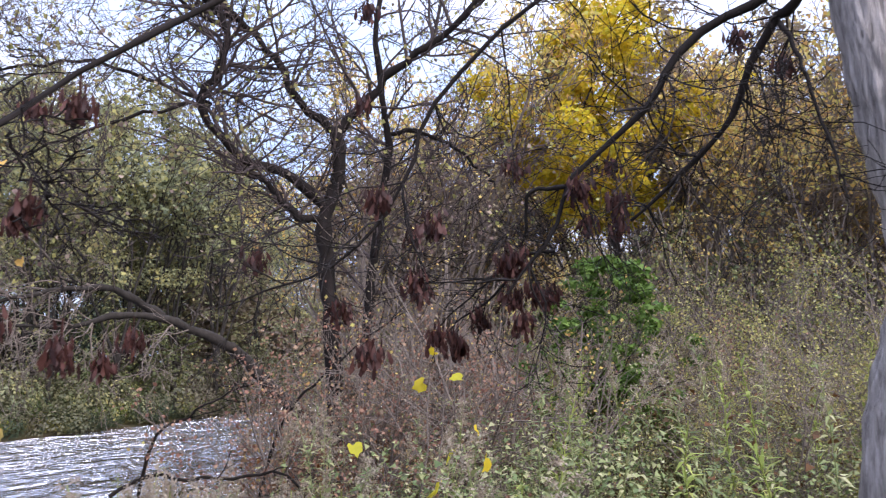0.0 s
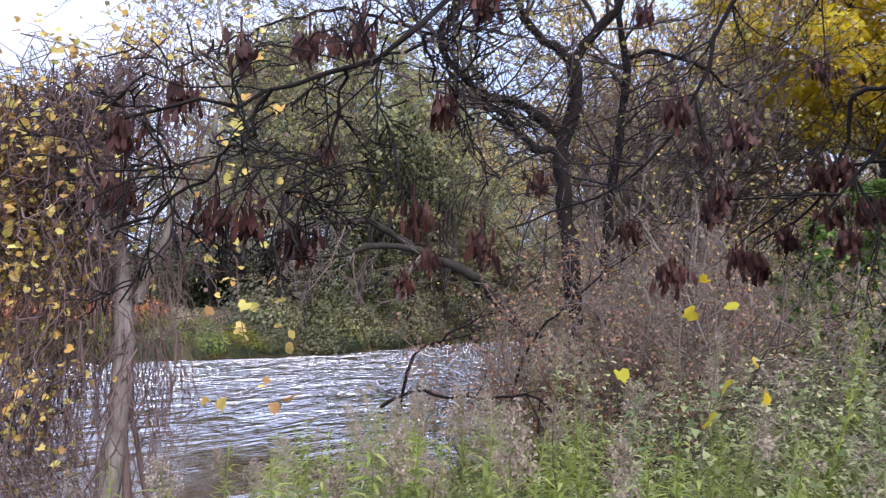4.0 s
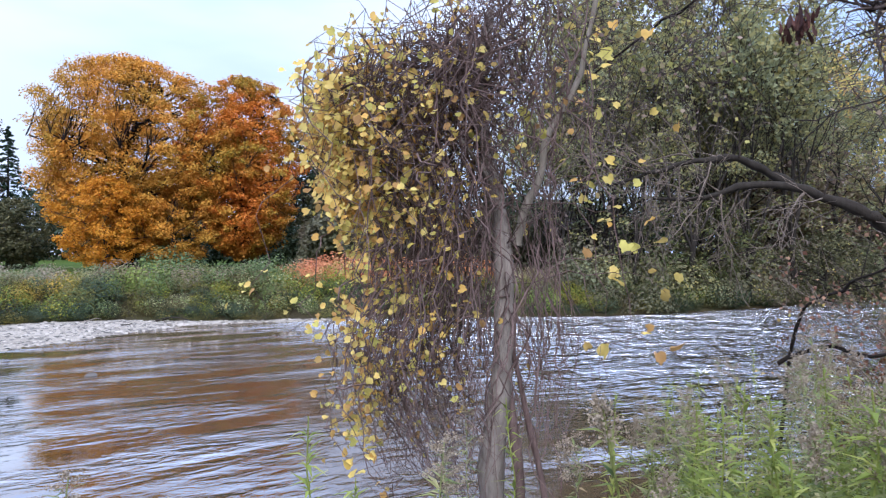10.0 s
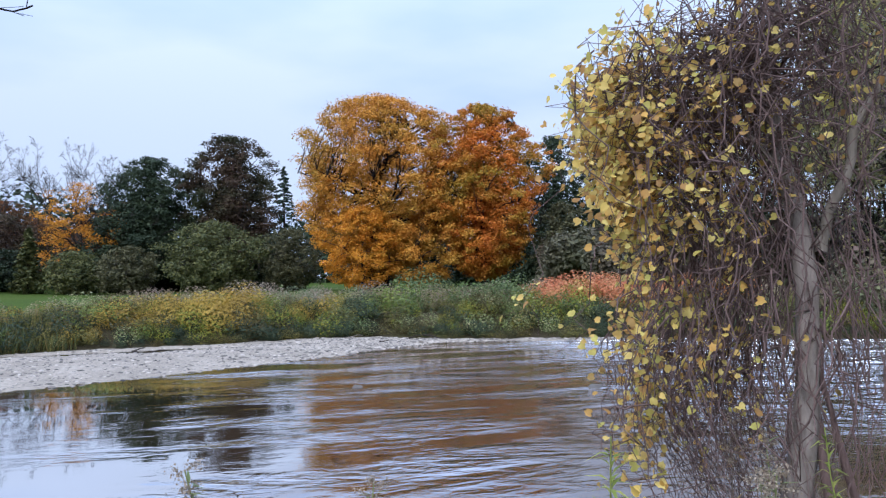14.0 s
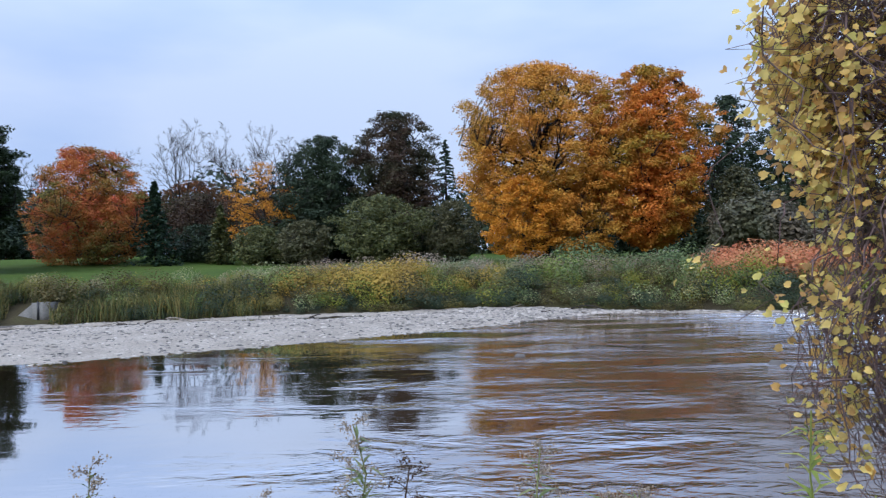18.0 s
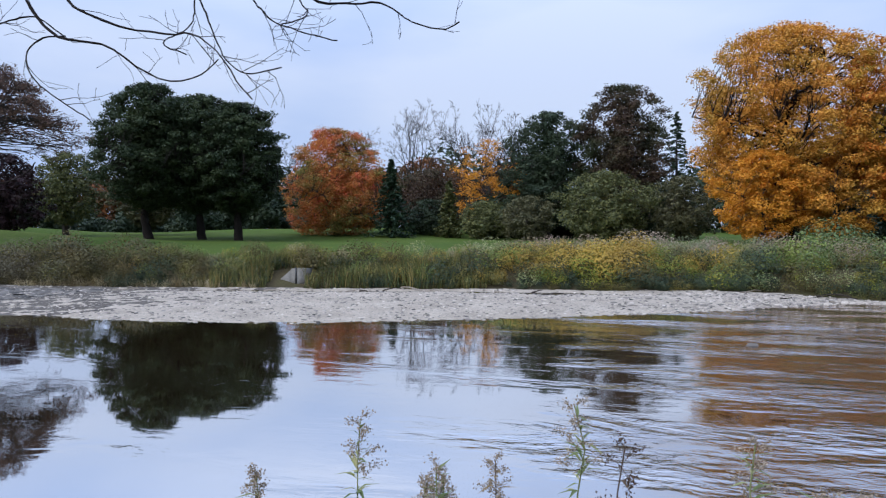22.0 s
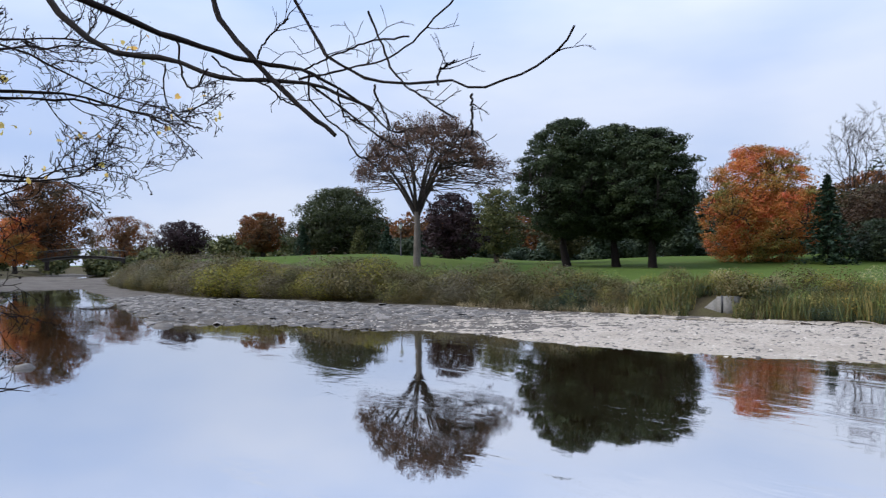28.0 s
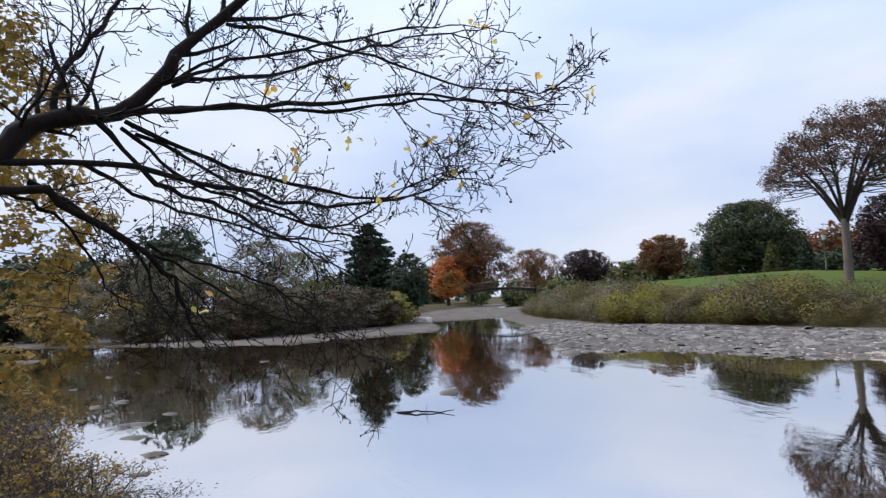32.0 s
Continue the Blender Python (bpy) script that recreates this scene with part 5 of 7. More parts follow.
# the tree hung with grape vine
rng = np.random.default_rng(301)
vine_tree = thing("vine_hung_tree", (0, 0, 0), "small grey tree smothered in dead vine with yellow vine leaves", "tree")
acc = Acc()
main = limb(rng, acc, [(2.80, 4.98, 0.55), (2.84, 4.99, 1.31), (2.86, 4.97, 1.81), (2.91, 4.94, 2.30), (2.92, 4.93, 2.71), (2.89, 4.95, 3.21), (2.81, 5.01, 3.71), (2.77, 5.03, 4.21), (2.85, 5.0, 4.75)], 0.105, 0.035, 26, 10, 0.006)
part("trunk", acc, M_VINEBARK, vine_tree, "grey leaning trunk", smooth=True)
acc = Acc()
stem = limb(rng, acc, [(2.96, 4.88, 3.05), (3.02, 4.86, 3.25), (3.11, 4.79, 3.54), (3.17, 4.74, 3.87), (3.32, 4.62, 4.20), (3.40, 4.55, 4.65), (3.43, 4.53, 4.94), (3.38, 4.6, 5.25), (3.46, 4.62, 5.6)], 0.038, 0.006, 22, 8, 0.006)
part("limb", acc, M_PALEBARK, vine_tree, smooth=True)
acc = Acc()
limb(rng, acc, [(2.87, 4.97, 3.38), (2.75, 4.93, 3.57), (2.54, 4.95, 3.80)], 0.022, 0.014, 8, 6, 0.003)
part("broken_limb", acc, M_PALEBARK, vine_tree, "pale broken stub", smooth=True)
acc = Acc()
limb(rng, acc, [(3.02, 4.87, 0.7), (3.00, 4.88, 1.31), (2.95, 4.91, 1.89), (2.91, 4.95, 2.26)], 0.045, 0.03, 10, 7, 0.008)
limb(rng, acc, [(3.2, 4.8, 0.8), (3.12, 4.82, 1.5), (3.0, 4.9, 2.1), (2.93, 4.9, 2.6)], 0.03, 0.018, 10, 6, 0.012)
part("vine_stem", acc, M_VINE, vine_tree, "thick vine stems climbing the trunk", smooth=True)

# the vine hangs as a cloak: a dome that overhangs on one side, a waist, and a flaring skirt
SIDE, DEEP = np.array([0.857, -0.515, 0.0]), np.array([0.515, 0.857, 0.0])
AXIS = np.array([2.88, 4.95, 0.0])


def roof_at(u):
    return np.interp(u, [-1.35, -1.1, -0.8, -0.4, -0.1, 0.4, 0.8], [4.08, 4.32, 4.46, 4.62, 4.76, 4.95, 4.9])


def girth(z):
    return np.interp(z, [1.2, 1.6, 2.0, 2.4, 2.8, 3.1, 3.4, 3.8, 4.3, 4.7], [0.55, 0.75, 0.98, 1.05, 0.86, 0.80, 0.96, 1.18, 1.22, 1.0])


def cloak(u, v, z):
    return AXIS + np.multiply.outer(u, SIDE) + np.multiply.outer(v, DEEP) + np.multiply.outer(z, np.array([0, 0, 1.0]))


strands, ends = Acc(), []
for k in range(620):
    u = rng.uniform(-1.15, 0.55) if k % 3 else rng.triangular(-1.0, -0.45, 0.3)
    v = float(np.clip(rng.normal() * 0.36, -0.75, 0.8))
    z0 = float(roof_at(u)) - (2.3 * rng.uniform() if k % 2 else 0.8 * rng.uniform() ** 2)
    z1 = max(z0 - (rng.uniform(0.3, 1.2) if k % 4 else rng.uniform(1.0, 2.6)), 1.15 + 0.5 * rng.uniform())
    if z0 - z1 < 0.15 or (u > 0.05 and k % 2):
        continue
    z = np.linspace(z0, z1, 14)
    w = np.cumsum(rng.normal(size=(2, 14)), 1) * rng.uniform(0.03, 0.075)
    uu = (u * (0.5 + 0.5 * girth(z) / girth(z0)) if u < 0 else np.full(14, u)) + w[0]
    bare = (np.abs(uu - 0.02) < 0.14) & (z < 3.25) & (v + w[1] < 0.1)
    if bare.sum() > 2 and rng.uniform() < 0.75:
        continue
    p = cloak(uu, v + w[1], z + rng.normal(size=14) * 0.02)
    tube(strands, p, np.linspace(0.0048, 0.002, 14) * rng.uniform(0.5, 1.7), 3)
    ends.append((p, uu, z))
# the skirt: fine strands hanging towards the water
for k in range(210):
    u = rng.uniform(-1.0, -0.12) if k % 5 else rng.uniform(0.15, 0.5)
    v = rng.normal() * 0.34
    z0 = rng.uniform(2.3, 3.3)
    z = np.linspace(z0, max(z0 - rng.uniform(0.6, 1.8), 1.0 + 0.35 * rng.uniform()), 10)
    w = np.cumsum(rng.normal(size=(2, 10)), 1) * 0.045
    tube(strands, cloak(u * girth(z) / 0.95 + w[0], v + w[1], z), np.linspace(0.0042, 0.0018, 10) * rng.uniform(0.6, 1.5), 3)
# the matted top, and loose loops lower down
for k in range(780):
    u = rng.triangular(-1.25, -0.5, 0.65)
    top_ = float(roof_at(u))
    z = top_ - 0.03 - (0.8 if k % 5 < 3 else 2.9) * rng.uniform() ** 1.2
    v = rng.normal() * 0.33
    if (z < 3.2 and abs(u) < 0.25 and v < 0.1) or (u > 0.1 and k % 3):
        continue
    c = cloak(u * float(girth(min(z, 4.4))) / 1.15, v, z)
    d = unit(rng.normal(size=3) * np.array([1, 1, 0.75])) * rng.uniform(0.10, 0.36)
    tube(strands, bend(rng, c - d, c + d, 9, -0.06, 0.6), np.full(9, rng.uniform(0.0015, 0.005)), 3)
# vines laid over the trunk and its upper limb
for k in range(44):
    i = int(rng.integers(10, 24))
    q = main[i] + rng.normal(size=3) * 0.08 - DEEP * 0.08
    tube(strands, bend(rng, q, q + np.array([rng.normal() * 0.2, rng.normal() * 0.2, -rng.uniform(0.3, 1.1)]), 9, 0.02, 0.16), np.linspace(0.008, 0.004, 9), 4)
part("vine_curtain", strands, M_VINE, vine_tree, "tangled brown dead vines")
spots = []
for p, uu, z in ends:
    i = rng.integers(0, 13, 7)
    w = np.clip(0.12 + 0.75 * (-uu[i] - 0.25) / 0.8, 0.07, 0.8) + 0.12 * (np.abs(z[i] - 2.65) < 0.25)
    w = w * np.where(z[i] < 3.1, 0.5, 1.0)
    spots.append(p[i][rng.uniform(0, 1, 7) < w])
OUTWARD = (-0.9 * DEEP - 0.45 * SIDE + np.array([0, 0, 0.35])) * 1.1
leaves_at(rng, np.concatenate(spots), 3, 0.07, 0.052, M_VINELEAF, vine_tree, LOBED, "vine_foliage", 0.2, face=OUTWARD)
# leafy shoots hanging along the overhang and off the skirt
shoots, edge = Acc(), []
for k in range(150):
    z = rng.uniform(3.35, 4.5) if k % 12 else rng.uniform(1.9, 2.75)
    u = -float(girth(z)) * rng.uniform(0.80, 1.02)
    v = rng.normal() * 0.32
    s0 = cloak(u, v, min(z, float(roof_at(u))))
    p = bend(rng, s0, s0 - SIDE * rng.uniform(0.02, 0.22) - np.array([0, 0, rng.uniform(0.12, 0.45)]) + DEEP * rng.normal() * 0.1, 8, 0.08, 0.12)
    tube(shoots, p, np.linspace(0.003, 0.0012, 8), 3)
    edge.extend(p[1:])
leaves_at(rng, edge, 2, 0.04, 0.060, M_VINELEAF, vine_tree, LOBED, "vine_foliage", 0.2, 0.9, face=OUTWARD)
# sprigs that stand out of the dome
tops = []
for k in range(30):
    u = rng.uniform(-1.3, 0.5)
    s0 = cloak(u, rng.normal() * 0.25, float(roof_at(u)) - 0.1)
    p = bend(rng, s0, s0 - SIDE * rng.uniform(-0.05, 0.4) + np.array([0, 0, rng.uniform(0.12, 0.42)]), 7, 0.1, 0.14)
    tube(shoots, p, np.linspace(0.005, 0.0015, 7), 3)
    tops.extend(p[2:])
part("sprig", shoots, M_VINE, vine_tree)
leaves_at(rng, tops, 2, 0.045, 0.050, M_VINELEAF, vine_tree, LOBED, "vine_foliage", 0.1, 0.85, face=OUTWARD * 0.6)
# long shoot of yellow leaves reaching out to the right of the trunk
shoot = Acc()
far_spots = []
for c0, c1 in (((3.0, 4.8, 3.0), (3.55, 3.9, 2.95)), ((3.0, 4.8, 3.35), (3.75, 4.25, 3.2)), ((3.0, 4.7, 2.4), (3.6, 4.0, 2.35)), ((3.1, 4.8, 2.8), (4.2, 4.6, 2.7)), ((3.2, 4.7, 4.0), (4.1, 4.3, 3.9)), ((3.15, 4.75, 3.5), (3.95, 4.4, 3.55)), ((3.25, 4.6, 4.3), (3.9, 4.6, 4.75))):
    p = bend(rng, c0, c1, 9, 0.08, 0.12)
    tube(shoot, p, np.linspace(0.005, 0.002, 9), 3)
    far_spots.extend(p[3:])
part("shoot", shoot, M_VINE, vine_tree)
leaves_at(rng, far_spots, 1, 0.07, 0.105, M_VINELEAF, vine_tree, LOBED, "vine_foliage", 0.3, 0.8, face=OUTWARD * 0.7)
leaves_at(rng, stem[8:], 4, 0.14, 0.075, M_VINELEAF, vine_tree, LOBED, "vine_foliage", 0.2, 0.8, face=OUTWARD * 0.7)

# black-barked tree leaning over the thicket
rng = np.random.default_rng(302)
black_tree = thing("black_tree", (0, 0, 0), "crooked black-barked tree with bare limbs and thin leaves", "tree")
BT = [([(7.9, 3.55, 1.0), (7.98, 3.70, 3.46), (7.95, 3.77, 4.29), (7.93, 3.81, 4.86), (8.00, 3.67, 5.66), (7.97, 3.72, 6.03)], 0.15, 0.11),
      ([(7.92, 3.84, 5.14), (7.61, 4.25, 5.53), (7.33, 4.55, 5.56), (7.08, 4.79, 5.86), (6.85, 4.96, 6.22), (6.90, 4.74, 6.56), (6.87, 4.63, 7.10), (6.53, 4.95, 7.6)], 0.085, 0.045),
      ([(7.97, 3.72, 6.03), (8.02, 3.37, 6.38), (8.06, 3.01, 6.81), (8.15, 2.43, 7.19), (8.20, 1.84, 7.70), (8.17, 1.3, 8.3)], 0.085, 0.04),
      ([(7.97, 3.74, 6.09), (7.81, 4.23, 6.59), (7.77, 4.46, 7.03), (7.61, 4.88, 7.56), (7.43, 5.29, 7.93), (7.20, 5.73, 8.4)], 0.075, 0.035),
      ([(8.7, 3.5, 1.2), (8.70, 3.55, 3.48), (8.70, 3.47, 4.37), (8.70, 3.38, 5.20), (8.71, 3.25, 6.02), (8.63, 3.37, 6.92), (8.59, 3.38, 7.98), (8.62, 3.22, 8.9)], 0.10, 0.04),
      ([(8.81, 3.28, 6.25), (8.84, 2.89, 6.28), (8.88, 2.42, 6.03), (8.87, 2.03, 5.68), (8.82, 1.80, 5.42)], 0.045, 0.02),
      ([(7.20, 5.0, 6.3), (6.4, 5.9, 6.6), (5.6, 6.6, 6.3), (5.0, 7.2, 5.8)], 0.035, 0.008),
      ([(6.87, 4.63, 7.1), (6.0, 5.6, 7.6), (5.2, 6.6, 7.4), (4.5, 7.4, 6.9)], 0.035, 0.008),
      ([(6.85, 4.96, 6.2), (6.1, 5.9, 5.7), (5.6, 6.8, 5.1), (5.2, 7.4, 4.6)], 0.03, 0.007),
      ([(7.61, 4.88, 7.56), (7.0, 6.2, 8.4), (6.2, 7.2, 8.6), (5.6, 8.0, 8.3)], 0.035, 0.008),
      ([(7.95, 3.8, 4.9), (7.7, 4.1, 5.0), (7.45, 4.4, 5.35), (7.3, 4.75, 5.5)], 0.07, 0.03)]
tips = []
twig = Acc()
for k, (ctrl, r0, r1) in enumerate(BT):
    acc = Acc()
    p = limb(rng, acc, ctrl, r0 * 0.78, r1 * 0.78, 20, 9, 0.02)
    part("trunk" if k in (0, 4) else "limb", acc, M_BLACKBARK, black_tree, smooth=True)
    if k not in (0,):
        twigs_on(rng, twig, p, 26, 1.6, r1 * 0.6, 2, 5, 0.8, 0.05, 0.0035, tips, 4)
    if k in (6, 7, 8, 9):
        twigs_on(rng, twig, p, 10, 1.3, 0.006, 2, 4, 0.8, 0.0, 0.003, tips, 3)
part("twig_spray", twig, M_DARKTWIG, black_tree, "fine bare dark twigs")
leaves_at(rng, tips, 1, 0.06, 0.065, M_LATELEAF, black_tree, DIAMOND, "foliage", 0.2, 0.22)
leaves_at(rng, tips, 1, 0.12, 0.06, M_DUSK, black_tree, DIAMOND, "foliage", 0.3, 0.15)

# dead limb arching over the water
rng = np.random.default_rng(303)
fallen = thing("leaning_limb", (0, 0, 0), "grey dead limb arching low over the water", "tree")
acc = Acc()
p1 = limb(rng, acc, [(8.3, 3.9, 2.2), (7.53, 4.65, 3.21), (7.25, 4.74, 3.39), (6.86, 5.01, 3.60), (6.42, 5.32, 3.72), (5.95, 5.61, 3.58), (5.46, 5.87, 3.56)], 0.085, 0.016, 20, 9, 0.01)
part("trunk", acc, M_BARK, fallen, smooth=True)
acc = Acc()
p2 = limb(rng, acc, [(6.75, 5.20, 3.69), (6.49, 5.37, 3.85), (6.26, 5.48, 3.97), (5.91, 5.72, 3.94), (5.51, 5.99, 3.83), (5.15, 6.2, 3.7)], 0.055, 0.012, 16, 8, 0.01)
part("limb", acc, M_BARK, fallen, smooth=True)
twig = Acc()
twigs_on(rng, twig, p1, 16, 0.9, 0.010, 2, 4, 0.8, -0.15, 0.003, None, 8)
twigs_on(rng, twig, p2, 16, 0.9, 0.010, 2, 4, 0.8, -0.15, 0.003, None, 6)
part("twig_spray", twig, M_TWIG, fallen)

# dead branches standing and lying at the edge of the thicket
rng = np.random.default_rng(305)
snag = thing("dead_branch", (0, 0, 0), "bare black dead branches at the edge of the thicket", "branch")
for ctrl, r0, r1 in (([(6.5, 3.9, 1.3), (6.56, 3.67, 2.38), (6.61, 3.41, 2.84), (6.71, 3.07, 3.16), (6.82, 2.69, 3.49), (6.92, 2.38, 3.70)], 0.018, 0.006),
                     ([(5.8, 4.75, 1.0), (5.84, 4.57, 2.39), (5.96, 4.20, 2.70), (6.06, 3.89, 2.90), (6.19, 3.55, 3.04)], 0.018, 0.006),
                     ([(4.62, 3.95, 2.2), (4.71, 3.66, 2.35), (4.85, 3.33, 2.31), (4.99, 3.0, 2.34), (5.14, 2.68, 2.27), (5.3, 2.4, 1.6)], 0.015, 0.009)):
    acc = Acc()
    p = limb(rng, acc, ctrl, r0, r1, 18, 7, 0.01)
    twigs_on(rng, acc, p, 8, 0.5, 0.005, 1, 3, 0.7, 0.15, 0.002, None, 6)
    part("limb", acc, M_BLACKBARK, snag, smooth=True)

# box elder beside the path, its branches hung with dry keys
rng = np.random.default_rng(304)
elder = thing("box_elder", (0, 0, 0), "box elder with grey furrowed trunk and hanging dry seed clusters", "tree")
def furrowed_trunk(acc, ctrl, r0, r1, rings=150, sides=72):
    """A trunk with deep interlaced ridges of bark."""
    p = smooth_line(ctrl, rings)
    d = unit(np.gradient(p, axis=0))
    x = unit(np.cross(d, np.array([0.93, 0.31, 0.17])))
    y = np.cross(d, x)
    a = np.arange(sides) * 2 * np.pi / sides
    A, H = np.meshgrid(a, np.linspace(0, 1, rings) * 4.2)
    ridge = np.abs(np.sin(A * 11 + 1.3 * np.sin(H * 7) + 0.9 * np.sin(H * 15 + A * 3))) ** 0.7
    ridge = ridge * (0.75 + 0.25 * np.sin(H * 26 + A * 7 + 2 * np.sin(A * 5)))
    r = np.linspace(r0, r1, rings)[:, None] * (1 + 0.05 * np.sin(H * 2.3 + A * 2)) + 0.016 * (ridge - 0.5)
    v = p[:, None] + r[..., None] * (np.cos(A)[..., None] * x[:, None] + np.sin(A)[..., None] * y[:, None])
    i, j = np.arange(rings - 1)[:, None] * sides, np.arange(sides)[None]
    k = ((np.arange(sides) + 1) % sides)[None]
    acc.add(v.reshape(-1, 3), np.stack([i + j, i + k, i + sides + k, i + sides + j], -1).reshape(-1, 4))


acc = Acc()
furrowed_trunk(acc, [(2.36, -0.56, 1.0), (2.36, -0.62, 1.9), (2.33, -0.69, 2.80), (2.33, -0.73, 3.08), (2.32, -0.78, 3.30), (2.33, -0.79, 3.56), (2.34, -0.74, 3.82), (2.35, -0.71, 4.06), (2.37, -0.67, 4.45), (2.43, -0.60, 5.2), (2.5, -0.45, 6.2), (2.6, -0.2, 7.3)], 0.15, 0.05, 190)
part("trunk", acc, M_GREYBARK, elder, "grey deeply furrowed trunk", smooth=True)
EL = [([(2.33, -0.56, 4.42), (2.38, -0.51, 4.33), (2.43, -0.45, 4.29), (2.47, -0.36, 4.14), (2.52, -0.30, 4.00), (2.56, -0.12, 3.81), (2.60, 0.04, 3.68)], 0.022, 0.006),
      ([(2.35, -0.50, 4.44), (2.36, -0.39, 4.34), (2.37, -0.23, 4.27), (2.36, -0.10, 4.15), (2.35, -0.06, 4.05), (2.34, 0.13, 3.87), (2.32, 0.24, 3.76), (2.30, 0.28, 3.62), (2.28, 0.37, 3.49), (2.26, 0.44, 3.40)], 0.018, 0.004),
      ([(2.32, 0.24, 3.76), (2.32, 0.37, 3.74), (2.37, 0.39, 3.60), (2.40, 0.50, 3.42), (2.41, 0.66, 3.32)], 0.009, 0.003),
      ([(2.26, -0.43, 4.21), (2.23, -0.47, 4.10), (2.19, -0.49, 3.94), (2.16, -0.53, 3.73), (2.13, -0.55, 3.62)], 0.008, 0.003),
      ([(2.35, -0.50, 4.75), (1.7, -0.15, 4.55), (1.05, 0.35, 3.95), (0.687, 0.693, 3.545), (0.651, 0.721, 3.489), (0.611, 0.753, 3.445), (0.567, 0.785, 3.409), (0.515, 0.821, 3.381), (0.459, 0.853, 3.353), (0.415, 0.873, 3.341), (0.363, 0.917, 3.325)], 0.0055, 0.0015),
      ([(0.655, 0.741, 3.469), (0.671, 0.741, 3.441), (0.699, 0.725, 3.401), (0.723, 0.705, 3.373)], 0.0025, 0.0014),
      ([(0.475, 0.821, 3.365), (0.471, 0.849, 3.325), (0.471, 0.877, 3.301), (0.455, 0.917, 3.261), (0.395, 0.981, 3.213)], 0.0025, 0.0011),
      ([(0.567, 0.785, 3.409), (0.567, 0.809, 3.337), (0.551, 0.841, 3.285), (0.543, 0.869, 3.249)], 0.0025, 0.0011),
      ([(2.35, -0.3, 4.8), (2.38, 0.35, 4.45), (2.39, 0.71, 4.14), (2.37, 0.80, 3.89), (2.35, 0.90, 3.71), (2.29, 1.08, 3.52), (2.22, 1.26, 3.45), (2.14, 1.42, 3.37)], 0.010, 0.003),
      ([(2.34, 0.29, 3.54), (2.40, 0.42, 3.54), (2.45, 0.56, 3.45), (2.49, 0.74, 3.31)], 0.006, 0.0025)]
twig, ends = Acc(), []
lines = []
for n, (ctrl, r0, r1) in enumerate(EL):
    acc = Acc()
    p = limb(rng, acc, ctrl, r0, r1, 18, 7, 0.004)
    part("branch", acc, M_BLACKBARK, elder, smooth=True)
    if n not in (4, 5, 6, 7):
        lines.append(p)
    near = n in (4, 5, 6, 7)
    if n in (0, 1, 8):
        twigs_on(rng, twig, p, 16, 0.55, 0.004, 2, 4, 0.8, 0.0, 0.0015, ends, 3)
    twigs_on(rng, twig, p, 12, 0.13 if near else 0.28, r1 * 0.7, 2, 3, 0.8, -0.05, 0.0012, ends, 4)
part("twig_spray", twig, M_BLACKBARK, elder, "thin drooping twigs")
KEY = ([(0, 0, 0), (0.12, 0.05, -0.35), (0.20, 0.0, -0.8), (0.04, -0.04, -1.0), (-0.13, 0.03, -0.7), (-0.08, -0.03, -0.3)], [(0, 1, 2, 5), (2, 3, 4, 5)])


def seed_cluster(at, seed, long=0.10, size=1.0):
    r = np.random.default_rng(seed)
    acc = Acc()
    tube(acc, [at + np.array([0, 0, 0.05 * size]), at, at - np.array([0, 0, long * 0.4])], [0.0018, 0.0015, 0.001], 3)
    n = int(r.integers(52, 72))
    pos = at + r.normal(size=(n, 3)) * np.array([0.020, 0.020, 0.016]) * size - np.array([0, 0, 1]) * r.uniform(0, long * 0.42, (n, 1))
    axis = np.c_[r.normal(size=(n, 2)) * 0.22, np.ones(n)]
    stamp(acc, KEY[0], KEY[1], pos, frames(axis, r), r.uniform(0.03, 0.055, n) * size)
    return part("seed_head", acc, M_POD, elder, "reddish brown dry winged seeds")


count = 0
for at in [(1.84, 1.98, 4.04), (1.82, 2.00, 3.64), (2.56, 0.85, 3.65), (2.31, 1.39, 3.55), (2.08, 1.72, 3.25), (2.02, 1.79, 3.17), (2.50, 1.03, 4.58), (2.66, 0.48, 3.92), (2.69, 0.21, 3.68), (2.70, 0.09, 3.67), (2.57, 0.83, 3.43), (2.70, 0.11, 3.90), (2.68, -0.36, 4.35), (2.65, -0.51, 4.22), (2.49, 1.04, 4.18)]:
    seed_cluster(np.array(at) + np.array([0, 0, 0.05]), 320 + count)
    count += 1
for at in [(0.503, 0.905, 3.429), (0.451, 0.945, 3.365), (0.399, 0.977, 3.317), (0.399, 0.977, 3.245), (0.483, 0.917, 3.225), (0.515, 0.893, 3.225), (0.555, 0.853, 3.197), (0.563, 0.849, 3.441), (0.607, 0.801, 3.461), (0.671, 0.717, 3.369), (0.651, 0.749, 3.233), (0.695, 0.677, 3.197), (0.695, 0.677, 3.505)]:
    seed_cluster(np.array(at) + np.array([0, 0, 0.022]), 350 + count, 0.05, 0.5)
    count += 1
for at in [(2.06, 0.81, 3.67), (2.10, 0.64, 3.59), (2.09, 0.69, 3.41), (2.05, 0.83, 3.19)]:
    seed_cluster(np.array(at) + np.array([0, 0, 0.06]), 350 + count)
    count += 1
for k in range(12):
    p = lines[int(rng.integers(0, len(lines)))]
    at = p[int(rng.integers(5, len(p)))] - np.array([0, 0, rng.uniform(0.02, 0.08)]) + rng.normal(size=3) * 0.05
    seed_cluster(at, 400 + k, rng.uniform(0.04, 0.08))

